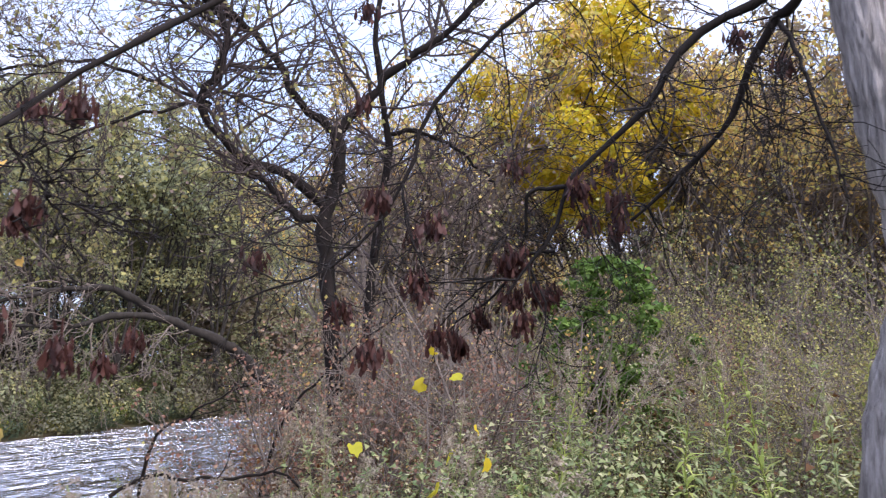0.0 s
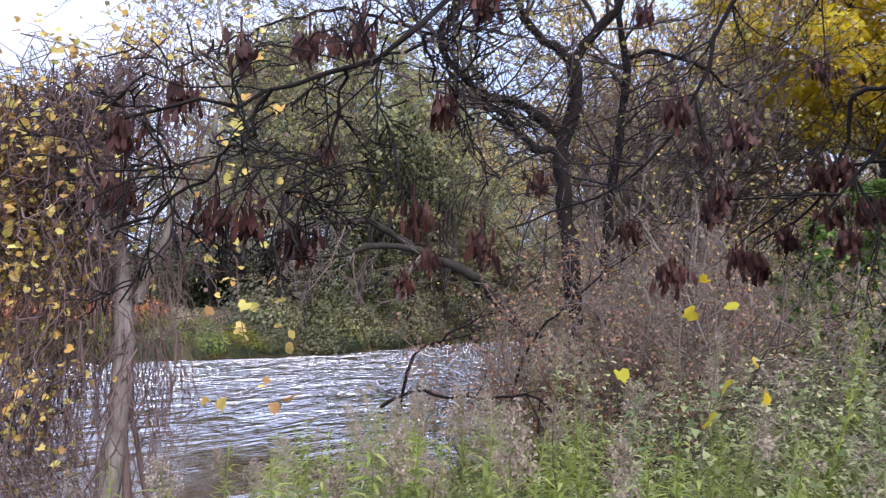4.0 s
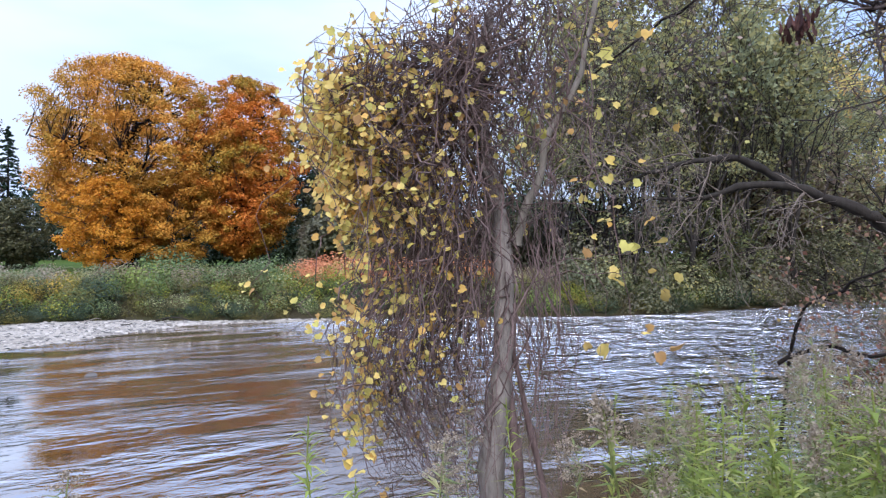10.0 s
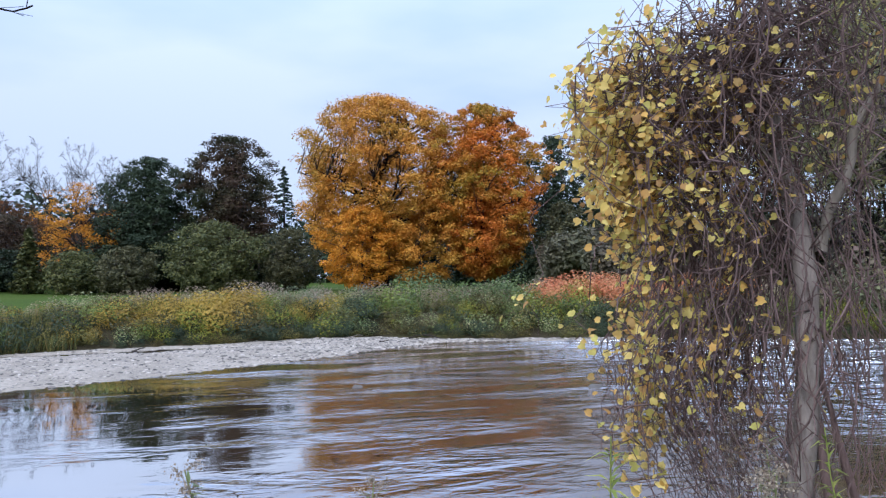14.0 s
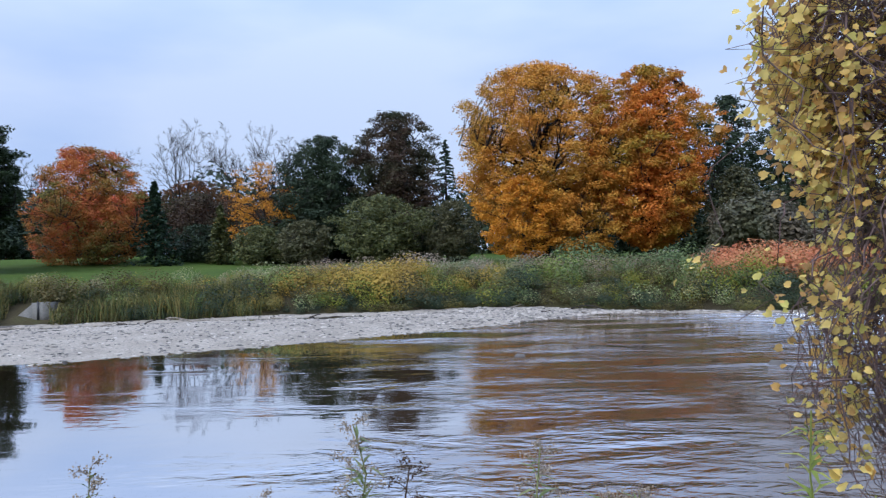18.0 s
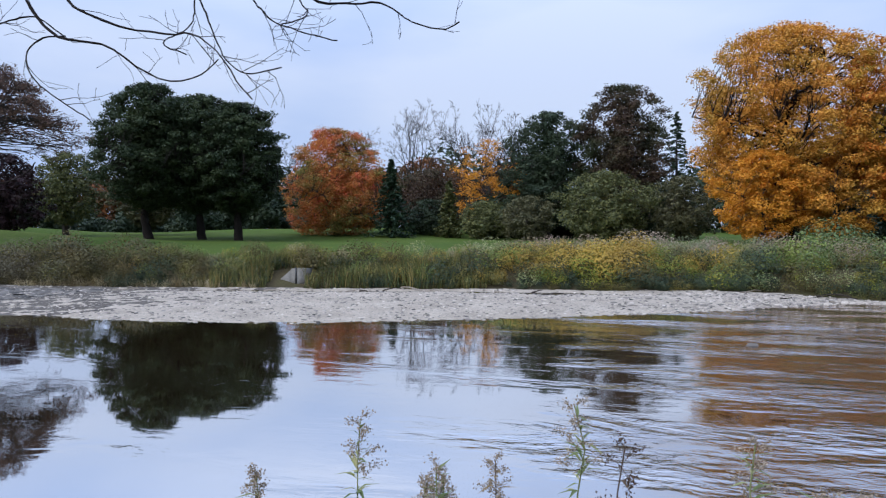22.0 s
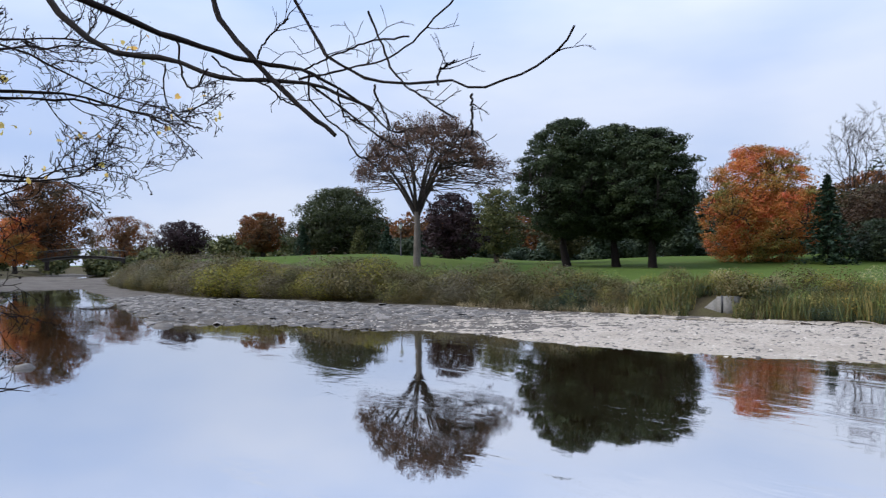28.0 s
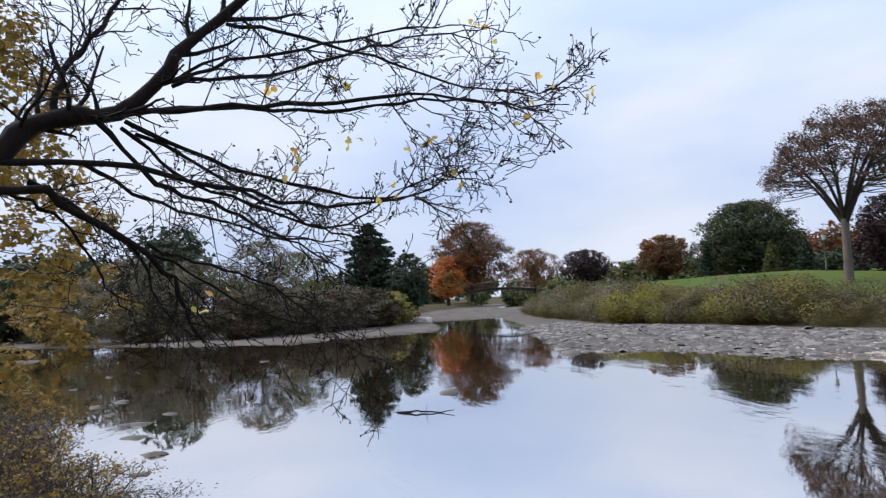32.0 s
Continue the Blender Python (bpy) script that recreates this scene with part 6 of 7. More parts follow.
# a sapling with a few large yellow leaves
sapling = thing("sapling", (0, 0, 0), "thin sapling with a few large yellow leaves", "sapling")
acc = Acc()
ps = limb(rng, acc, [(3.55, 1.25, 1.25), (3.6, 1.15, 2.2), (3.64, 1.05, 2.9), (3.66, 1.0, 3.35)], 0.006, 0.002, 14, 5, 0.008)
twigs_on(rng, acc, ps, 5, 0.35, 0.002, 0, 2, 0.8, 0.1, 0.0012, None, 5)
part("stem", acc, M_TWIG, sapling)
leaves_at(rng, [(3.62, 1.15, 3.06), (3.66, 0.98, 3.07), (3.53, 1.46, 2.74), (3.63, 1.13, 3.25), (3.7, 0.9, 2.8), (3.62, 1.0, 2.7), (3.75, 0.85, 2.65), (3.6, 1.1, 2.55)], 1, 0.02, 0.10, M_YELLOW, sapling, LOBED, "yellow_foliage", 0.3)

# yellow tree and bright green bush behind
broad_tree("yellow_tree", 305, 19.2, 1.0, 1.4, 11.6, 7.2, M_YELLOW, "ash tree in clear yellow leaf", clumps=24, leaves=11500, leaf=0.16, trunk_r=0.16, low=0.46, trunk_frac=0.3, airy=1)
broad_tree("green_bush", 306, 9.0, 0.5, 1.35, 3.1, 2.2, M_FRESH, "bright green leafy bush in the thicket", clumps=16, leaves=3600, leaf=0.085, trunk_r=0.05, low=0.2, category="bush", airy=1)


# thicket of brown shrubs
def shrub(seed, height, mat, leaf_m, leaf, label, keep=0.5, per=1, stems=8, group="thicket shrubs", levels=2):
    r = np.random.default_rng(seed)
    root = thing("brown_shrub", (0, 0, -50), label, "shrub", group)
    acc, t = Acc(), []
    for k in range(stems):
        a = 6.283 * k / stems + r.uniform(-0.3, 0.3)
        lean = r.uniform(0.15, 0.6)
        grow(r, acc, (0.15 * math.cos(a), 0.15 * math.sin(a), -0.1), (lean * math.cos(a), lean * math.sin(a), 1), height * r.uniform(0.6, 1.0), 0.012 + 0.003 * height, levels, 6, 0.65, 0.12, 0.5, 0.14, 5, t, 0.2, 0.0035)
    part("stem_clump", acc, mat, root)
    leaves_at(r, t, per, 0.06, leaf, leaf_m, root, DIAMOND, "foliage", 0.2, keep)
    return root


KINDS = [shrub(501, 2.6, M_TWIG, M_DRYLEAF, 0.040, "brown twiggy shrub with dry rust leaves", 0.8, 3),
         shrub(502, 3.2, M_TWIG, M_DUSK, 0.05, "bare brown shrub in the thicket", 0.5),
         shrub(503, 2.8, M_TWIG, M_WEED, 0.038, "twiggy shrub with thin yellow-green leaves", 0.7, 2),
         shrub(504, 4.2, M_TWIG, M_VINELEAF, 0.05, "tall brown shrub with scattered yellow leaves", 0.45),
         shrub(505, 3.6, M_BARK, M_OLIVE, 0.08, "grey-brown shrub with dull green leaves", 0.7, 2),
         shrub(507, 3.0, M_TWIG, M_LATELEAF, 0.036, "twiggy shrub full of small yellow-green leaves", 0.9, 5)]
first_use = set()


def put(kinds, k, x, y, z, turn, scale):
    """Another copy of a kind, or the first itself."""
    if k in first_use:
        scale /= kinds[k].scale[0]
    m = Matrix.LocRotScale((x, y, z), Euler((0, 0, turn)), (scale, scale, scale))
    if k not in first_use:
        first_use.add(k)
        kinds[k].matrix_world = m
        return kinds[k]
    return copy_thing(kinds[k], m)


rng = np.random.default_rng(506)
placed = 0
while placed < 66:
    x, y = rng.uniform(5.2, 24), rng.uniform(-9, 13)
    s_here = float(np.interp(x, S_X, S_Y))
    if y > s_here - 0.3 or (x - 2.3) ** 2 + y * y < 11 or (y > 3.8 and x < 7.3) or (y > 0.52 * x and x < 12):
        continue
    put(KINDS, int(rng.choice([0, 1, 2, 3, 4], p=[0.27, 0.25, 0.18, 0.15, 0.15])), x, y, ground_z(x, y) - 0.05, rng.uniform(0, 6.28), rng.uniform(0.6, 1.0) * (0.75 if x < 8 else 1.1))
    placed += 1

for k, (x, y, sc) in enumerate([(6.6, 3.0, 0.95), (7.0, 2.3, 1.0), (6.2, 2.0, 0.8), (7.3, 3.3, 1.05), (7.7, 2.7, 1.05), (6.9, 1.4, 0.8), (7.2, 2.9, 0.95), (7.6, 3.9, 0.9), (8.2, 2.0, 1.05)]):
    put(KINDS, (0, 1, 0, 0, 0, 3, 1, 0, 0)[k], x, y, ground_z(x, y) - 0.05, k * 1.3, sc)

for k, (x, y, sc) in enumerate([(11.5, -2.5, 1.0), (12.5, -1.2, 1.1), (13.0, -3.6, 1.2), (14.5, -2.2, 1.3), (15.5, -4.5, 1.3), (12.0, -4.6, 1.0), (10.8, -0.9, 0.9), (14.0, -0.4, 1.2)]):
    put(KINDS, (2, 3, 2, 4)[k % 4], x, y, ground_z(x, y) - 0.05, k * 1.1, sc)

for k, (x, y, sc) in enumerate([(7.5, -1.6, 0.75), (8.6, -2.6, 0.9), (9.6, -1.4, 0.95), (10.2, -3.4, 1.1), (8.2, -0.4, 0.7), (11.4, -0.2, 1.0), (12.6, -2.6, 1.3), (10.4, 0.9, 0.95), (6.6, -1.0, 0.6), (6.8, -2.2, 0.7), (13.4, 1.2, 1.2), (9.2, -4.2, 1.0), (15.0, -1.4, 1.5), (11.0, -5.2, 1.1)]):
    put(KINDS, 5, x, y, ground_z(x, y) - 0.05, k * 1.7, sc)

# taller thin trees behind the thicket and over the water
THIN = [bare_tree("thin_tree", 511, 26, 6, ground_z(26, 6) - 0.1, 9.5, "thin grey tree with few yellow leaves", M_TWIG, 3, 6, 0.10, 0.2, 0.6, 0.2, 0.007, 5, M_VINELEAF, 0.09, 2, group="thin trees"),
        bare_tree("thin_tree", 512, 21, -6, ground_z(21, -6) - 0.1, 8.5, "thin brown tree nearly bare", M_TWIG, 3, 6, 0.10, 0.15, 0.6, 0.2, 0.007, 6, M_DUSK, 0.10, 3, group="thin trees"),
        bare_tree("thin_tree", 513, 36, 30, ground_z(36, 30) - 0.1, 12.5, "thin green-leaved tree on the far shore", M_BARK, 3, 5, 0.09, 0.15, 0.6, 0.22, 0.007, 5, M_HAZE, 0.15, 4, group="thin trees")]
for k in range(110):
    kind = k % 3
    if kind == 2:
        if k % 2:
            continue
        x = rng.uniform(25, 62)
        y = float(np.interp(x, N_X, N_Y)) + rng.uniform(1.0, 16)
    else:
        x, y = rng.uniform(11, 40), rng.uniform(-24, 13)
        if kind == 1 and (k % 2 or (x < 17 and y < 1)):
            continue
        if y > np.interp(x, S_X, S_Y) - 1 or (x < 20 and abs(y - 1) < 2.5) or y > 0.62 * x:
            continue
    sc = rng.uniform(0.9, 1.6)
    copy_thing(THIN[kind], Matrix.LocRotScale((x, y, ground_z(x, y) - 0.1), Euler((0, 0, rng.uniform(0, 6.28))), (sc, sc, sc)))
for k, (x, y, h, w, m) in enumerate([(29, 30, 13, 8, M_HAZE), (35.5, 28.5, 15, 9, M_HAZE), (42, 31, 16.5, 10, M_HAZE), (48, 29, 15, 9, M_HAZE), (24, 37, 9, 8, M_GREYGREEN), (33, 36, 15.5, 9, M_HAZE), (40, 24.5, 5, 7, M_GREYGREEN), (33, 27.5, 5, 7, M_OLIVE), (46, 24, 14, 9, M_HAZE)]):
    broad_tree("shore_tree", 520 + k, x, y, ground_z(x, y) - 0.1, h, w, m, "dull green tree on the far shore downstream", clumps=26, leaves=1900, leaf=0.19, trunk_r=0.16, low=0.03, airy=1, fine=1.6)
wood_line("far_woods", 96, (0, 0), 62, (-112, -52), 26, M_DUSK, "brown woods behind the thicket", (9, 13), 0.5)


# tall thin trees that close the view over the water downstream
for k, (x, y, sc) in enumerate([(27.5, 29, 1.5), (31, 26.5, 1.7), (35, 26, 1.6), (39, 25.5, 1.7), (29, 31, 1.7)]):
    copy_thing(THIN[2], Matrix.LocRotScale((x, max(y, float(np.interp(x, N_X, N_Y)) + 0.8), ground_z(x, max(y, float(np.interp(x, N_X, N_Y)) + 0.8)) - 0.1), Euler((0, 0, k * 1.9)), (sc, sc, sc)))
# brush at the water's edge under them
for j, (mt, n_, hh, lab) in enumerate([(M_GREYGREEN, 40, (1.2, 3.4), "grey-green brush on the shore downstream"), (M_HAZE, 24, (1.0, 3.0), "pale brush on the shore downstream"), (M_OLIVE, 40, (0.9, 3.0), "olive brush on the shore downstream"), (M_COVE, 40, (1.0, 3.4), "brown brush on the shore downstream")]):
    brush("shore_brush", 280 + j, n_, (24, 56), (-0.2, 3.5), hh, mt, lab, B_M)
# ---- weeds of the near bank ----
def goldenrod(seed, height, leaf_m, head_m, label, leaves=96, plume=0.24, name="goldenrod", fluff=620):
    r = np.random.default_rng(seed)
    root = thing(name, (0, 0, -50), label, "weed", "weeds of the near bank")
    acc = Acc()
    top = np.array([r.normal() * 0.08, r.normal() * 0.08, height])
    p = bend(r, (0, 0, -0.05), top, 9, 0, 0.04)
    tube(acc, p, np.linspace(0.006, 0.0025, 9), 4)
    stem_ = part("stem", acc, M_TWIG if leaf_m is M_STRAW else leaf_m, root)
    acc = Acc()
    u = r.uniform(0.12, 0.97, leaves)
    pos = np.stack([np.interp(u * 8, np.arange(9), p[:, k]) for k in range(3)], -1)
    a = np.arange(leaves) * 2.4
    out_ = np.stack([np.cos(a), np.sin(a), r.uniform(-0.1, 0.7, leaves)], -1)
    out_ = unit(out_)
    side = unit(np.cross(out_, np.array([0, 0, 1.0])))
    turn_ = np.stack([side, out_, np.cross(side, out_)], -1)
    stamp(acc, LANCE[0], LANCE[1], pos, turn_, r.uniform(0.07, 0.15, leaves) * (1.25 - 0.6 * u))
    part("foliage", acc, leaf_m, root)
    if plume:
        acc = Acc()
        pts = []
        for k in range(9):
            b = p[-1] - np.array([0, 0, plume * k / 9])
            a = k * 2.4
            e = b + np.array([math.cos(a), math.sin(a), 0.45]) * plume * (0.16 + 0.26 * k / 9)
            q = bend(r, b, e, 5, 0.12, 0.05)
            tube(acc, q, np.full(5, 0.0014), 3)
            pts.append(np.repeat(q[1:], 5, 0))
        pts = np.concatenate(pts)
        pts = pts[r.integers(0, len(pts), fluff)] + r.normal(size=(fluff, 3)) * 0.010
        stamp(acc, DIAMOND[0], DIAMOND[1], pts, frames(r.normal(size=pts.shape), r), r.uniform(0.005, 0.012, fluff))
        part("seed_head", acc, head_m, stem_, "dark brown seed head" if head_m is M_BROWNLEAF else "pale fluffy seed head")
    return root


WEEDS = [goldenrod(601, 1.15, M_WEED, M_FLUFF, "green goldenrod gone to pale seed"),
         goldenrod(602, 1.35, M_WEED, M_FLUFF, "tall goldenrod with fluffy beige head", 84, 0.28),
         goldenrod(603, 1.0, M_BRIGHT, M_FLUFF, "bright green leafy weed with narrow leaves", 130, 0, name="leafy_weed"),
         goldenrod(604, 1.2, M_STRAW, M_FLUFF, "dry brown weed with pinkish seed head", 26, 0.2, name="dry_weed"),
         goldenrod(605, 0.9, M_GRASS, M_FLUFF, "short weed with narrow yellow-green leaves", 60, 0.14, name="narrow_weed"),
         goldenrod(606, 1.0, M_BROWNLEAF, M_BROWNLEAF, "dark brown dock stalk gone to seed", 8, 0.34, name="dock_stalk", fluff=520)]
used = set()


def weed(k, x, y, top=None, scale=1.0, lean=0.13):
    """One weed; top, where given, is the height of its tip over the water."""
    z = ground_z(x, y) - 0.03
    if top:
        scale = (top - z) / (1.15, 1.35, 1.0, 1.2, 0.9, 1.0)[k]
    wide = min(scale, 1.15)
    size = Vector((wide, wide, scale))
    if k in used:
        size = Vector((size[0] / WEEDS[k].scale[0], size[1] / WEEDS[k].scale[1], size[2] / WEEDS[k].scale[2]))
    m = Matrix.LocRotScale((x, y, z), Euler((rng.normal() * lean, rng.normal() * lean, rng.uniform(0, 6.28))), size)
    if k not in used:
        used.add(k)
        WEEDS[k].matrix_world = m
        return WEEDS[k]
    return copy_thing(WEEDS[k], m)


rng = np.random.default_rng(610)
# those that stand against the water
for k, x, y, top in [(1, -0.76, 4.17, 2.30), (5, -0.52, 4.08, 2.12), (1, 0.04, 4.1, 2.16), (0, -1.56, 3.72, 2.2), (0, 0.36, 4.05, 2.02), (0, -1.22, 3.78, 2.02), (4, -1.82, 3.53, 1.99), (4, -1.45, 3.71, 1.93), (3, -0.89, 3.88, 2.08), (4, -1.15, 3.81, 1.92), (0, 0.32, 3.87, 2.1), (2, 1.0, 3.71, 2.40), (2, 1.1, 3.68, 2.1), (3, -0.4, 3.6, 1.9)]:
    weed(k, x, y, top - 0.07, lean=0.05)
# the mass downstream
n = 0
while n < 268:
    x, y = rng.uniform(1.3, 13), rng.uniform(-6.5, 9.5)
    s_here = float(np.interp(x, S_X, S_Y))
    far = math.hypot(x, y - 0.3)
    if y > s_here - 0.4 or far < 1.7 or (y > 1.75 * x + 1.2) or (far > 7 and rng.uniform() < 0.5) or (x - 2.35) ** 2 + (y + 0.62) ** 2 < 0.1:
        continue
    open_view = y > 0.60 * x
    roof = 3.08 - 0.13 * far + rng.normal() * 0.07 if open_view else 2.42 + 0.06 * far + rng.normal() * 0.10 + (0.45 if y < 0.2 * x and far > 3.5 else 0)
    if math.atan2(x + 0.2, y - 0.8) < radians(54):
        roof -= 0.42
    g = ground_z(x, y)
    weed(int(rng.choice(5, p=[0.3, 0.25, 0.17, 0.13, 0.15])), x, y, min(max(roof, g + 0.45), g + 2.0))
    n += 1
# the bright leafy patch close to the path
n = 0
while n < 110:
    a, far = radians(rng.uniform(40, 84)), rng.uniform(2.3, 5.2)
    x, y = far * math.sin(a), 0.4 + far * math.cos(a)
    if y > np.interp(x, S_X, S_Y) - 0.3:
        continue
    g = ground_z(x, y)
    weed(int(rng.choice(5, p=[0.16, 0.08, 0.54, 0.04, 0.18])), x, y, max(2.98 - 0.14 * far - 0.22 * max(0.0, (58 - math.degrees(a)) / 18) + rng.normal() * 0.08, g + 0.4))
    n += 1
weed(1, 1.75, 0.62, 2.98)
weed(1, 1.9, 0.42, 2.9)
weed(0, 1.62, 1.25, 2.72)


def near_grass(name, seed, count, xr, yr, height, mat, label, form, rule):
    r = np.random.default_rng(seed)
    x, y = r.uniform(*xr, count), r.uniform(*yr, count)
    s_ = np.interp(x, S_X, S_Y)
    ok = (y < s_ - 0.15) & rule(x, y)
    x, y = x[ok], y[ok]
    acc = Acc()
    stamp(acc, form[0], form[1], np.stack([x, y, land(x, y)[0] - 0.03], -1), level_turns(r, len(x), 0.1), r.uniform(*height, len(x)))
    return tagged(part(name, acc, mat), label, "plants", kind="stuff")


clear = lambda x, y: np.hypot(x + 1.0, y - 1.0) > 1.9
near_grass("rank_grass", 621, 5200, (0.5, 26), (-12, 13), (0.45, 0.95), M_GRASS, "rank autumn grass under the weeds", T_B, lambda x, y: (np.hypot(x, y) > 2.2) & clear(x, y))
near_grass("leaf_litter_plants", 622, 1000, (2, 26), (-12, 13), (0.35, 0.85), M_WEED, "low leafy plants under the thicket", B_F, lambda x, y: (np.hypot(x, y) > 3.0) & clear(x, y))
B_N = bushlet(10, 190, 0.030, 0.62)
near_grass("leafy_undergrowth", 626, 1500, (3, 16), (-8, 5), (0.6, 1.5), M_WEED, "leafy green and yellow undergrowth", B_N, lambda x, y: (np.hypot(x, y) > 3.2) & (y < 0.35 * x + 0.5))
near_grass("brown_undergrowth", 623, 1300, (6, 30), (-14, 15), (0.7, 1.7), M_RUST, "dry brown undergrowth of the thicket", B_F, lambda x, y: y < 0.6 * x)
near_grass("bank_edge_grass", 624, 1200, (-14, 3), (-2, 6), (0.25, 0.6), M_GRASS, "short grass at the water's edge", T_B, lambda x, y: clear(x, y) & (y > np.interp(x, S_X, S_Y) - 1.6) & (y < np.interp(x, S_X, S_Y) - 0.2))
near_grass("trampled_grass", 625, 900, (-6, 3), (-4, 3.2), (0.10, 0.25), M_GRASS, "short trampled grass on the bank", T_B, lambda x, y: y > -9)

# ---- upstream side of the near bank ----
rng = np.random.default_rng(701)
west_tree = thing("overhanging_tree", (0, 0, 0), "dark bare tree leaning over the water with few yellow leaves", "tree")
WT = [([(-5.62, 0.0, 1.2), (-5.53, 0.15, 1.80), (-5.36, 0.41, 2.57), (-5.38, 0.43, 2.99), (-5.43, 0.53, 3.25), (-5.49, 0.62, 3.42), (-5.50, 0.66, 3.68), (-5.52, 0.70, 4.02), (-5.56, 0.85, 4.55)], 0.0650, 0.0300),
      ([(-5.43, 0.55, 3.35), (-5.49, 0.80, 3.50), (-5.51, 0.92, 3.62), (-5.54, 1.06, 3.67), (-5.57, 1.22, 3.67), (-5.59, 1.40, 3.79), (-5.59, 1.52, 3.95), (-5.60, 1.67, 4.09), (-5.59, 1.90, 4.32)], 0.0550, 0.0175),
      ([(-5.57, 1.22, 3.67), (-5.57, 1.52, 3.70), (-5.60, 1.88, 3.71), (-5.59, 2.23, 3.73), (-5.54, 2.58, 3.73), (-5.46, 2.88, 3.66), (-5.36, 3.16, 3.63)], 0.0150, 0.0020),
      ([(-5.42, 0.55, 3.30), (-5.57, 0.89, 3.38), (-5.66, 1.08, 3.26), (-5.73, 1.25, 3.14), (-5.79, 1.40, 2.98), (-5.82, 1.46, 2.79), (-5.85, 1.53, 2.68)], 0.0230, 0.0060),
      ([(-5.55, 1.17, 3.65), (-5.62, 1.43, 3.37), (-5.68, 1.70, 3.26), (-5.70, 1.95, 3.13), (-5.71, 2.20, 3.12)], 0.0140, 0.0020),
      ([(-5.46, 0.70, 3.47), (-5.58, 1.21, 3.47), (-5.64, 1.57, 3.39), (-5.65, 1.96, 3.28), (-5.63, 2.26, 3.26), (-5.57, 2.57, 3.32), (-5.51, 2.74, 3.41)], 0.0150, 0.0020),
      ([(-5.54, 0.99, 3.65), (-5.60, 1.05, 3.90), (-5.68, 1.19, 4.13), (-5.74, 1.27, 4.40)], 0.0175, 0.0075),
      ([(-5.75, 1.31, 3.13), (-5.82, 1.62, 3.02), (-5.85, 1.92, 2.87), (-5.86, 2.13, 2.67), (-5.86, 2.34, 2.53)], 0.0075, 0.0015),
      ([(-5.58, 1.35, 3.77), (-5.58, 1.70, 3.90), (-5.53, 2.10, 3.95), (-5.48, 2.50, 4.02), (-5.46, 2.80, 4.00)], 0.0100, 0.0020),
      ([(-5.67, 1.24, 3.65), (-5.70, 1.50, 3.41), (-5.72, 1.91, 3.24), (-5.70, 2.21, 3.13), (-5.65, 2.41, 2.98)], 0.0100, 0.0018),
      ([(-5.68, 1.27, 3.67), (-5.71, 1.67, 3.48), (-5.69, 2.27, 3.30), (-5.61, 2.52, 3.35), (-5.51, 2.74, 3.39)], 0.0110, 0.0018),
      ([(-5.67, 1.08, 3.49), (-5.76, 1.36, 3.32), (-5.82, 1.70, 3.21), (-5.86, 2.05, 3.07), (-5.86, 2.31, 2.87)], 0.0100, 0.0018),
      ([(-5.60, 0.90, 3.41), (-5.70, 1.09, 3.27), (-5.78, 1.26, 3.10), (-5.84, 1.38, 2.81), (-5.90, 1.54, 2.68)], 0.0140, 0.0020),
      ([(-5.75, 1.17, 3.18), (-5.84, 1.46, 3.02), (-5.90, 1.70, 2.85), (-5.94, 2.03, 2.72), (-5.96, 2.38, 2.55)], 0.0080, 0.0015),
      ([(-5.62, 1.25, 3.70), (-5.66, 1.74, 3.73), (-5.62, 2.19, 3.69), (-5.53, 2.59, 3.72), (-5.40, 2.91, 3.63), (-5.26, 3.14, 3.41)], 0.0120, 0.0016),
      ([(-5.67, 1.45, 3.84), (-5.67, 1.87, 3.88), (-5.61, 2.30, 3.96), (-5.50, 2.65, 4.00), (-5.38, 2.90, 3.98)], 0.0100, 0.0016),
      ([(-5.72, 1.69, 4.14), (-5.68, 2.00, 4.07), (-5.61, 2.40, 3.91), (-5.51, 2.69, 3.77), (-5.38, 2.99, 3.68), (-5.24, 3.19, 3.67)], 0.0090, 0.0016),
      ([(-5.69, 1.29, 3.63), (-5.73, 1.72, 3.38), (-5.71, 2.06, 3.18), (-5.66, 2.27, 3.20), (-5.60, 2.42, 3.31), (-5.52, 2.69, 3.34)], 0.0090, 0.0016),
      ([(-5.65, 0.75, 3.40), (-5.77, 0.97, 3.24), (-5.86, 1.13, 2.93), (-5.93, 1.25, 2.71)], 0.0100, 0.0020)]
twig, ends = Acc(), []
for k, (ctrl, r0, r1) in enumerate(WT):
    acc = Acc()
    p = limb(rng, acc, ctrl, r0, r1, 20, 8, 0.008)
    part("trunk" if k == 0 else "branch", acc, M_BLACKBARK, west_tree, smooth=True)
    if k:
        twigs_on(rng, twig, p, 17 if k < 9 else 8, 0.36 if k < 9 else 0.26, max(r1 * 0.7, 0.0035), 2, 4, 0.7, -0.08 if k in (3, 4, 5, 7) else 0.10, 0.0019, ends, 4)
part("twig_spray", twig, M_BLACKBARK, west_tree, "dense fine dark twigs")
lf = [(-5.56, 2.21, 3.75), (-5.56, 2.31, 3.52), (-5.55, 2.47, 3.50), (-5.53, 2.61, 3.51), (-5.56, 2.39, 3.30), (-5.52, 2.69, 3.33), (-5.48, 2.92, 4.02), (-5.49, 2.87, 4.02), (-5.43, 3.10, 3.67), (-5.39, 3.24, 3.72), (-5.46, 3.00, 3.59), (-5.55, 1.88, 3.82), (-5.56, 2.01, 3.41), (-5.51, 1.61, 2.87)]
leaves_at(rng, lf, 4, 0.05, 0.036, M_VINELEAF, west_tree, LOBED, "yellow_foliage", 0.4)
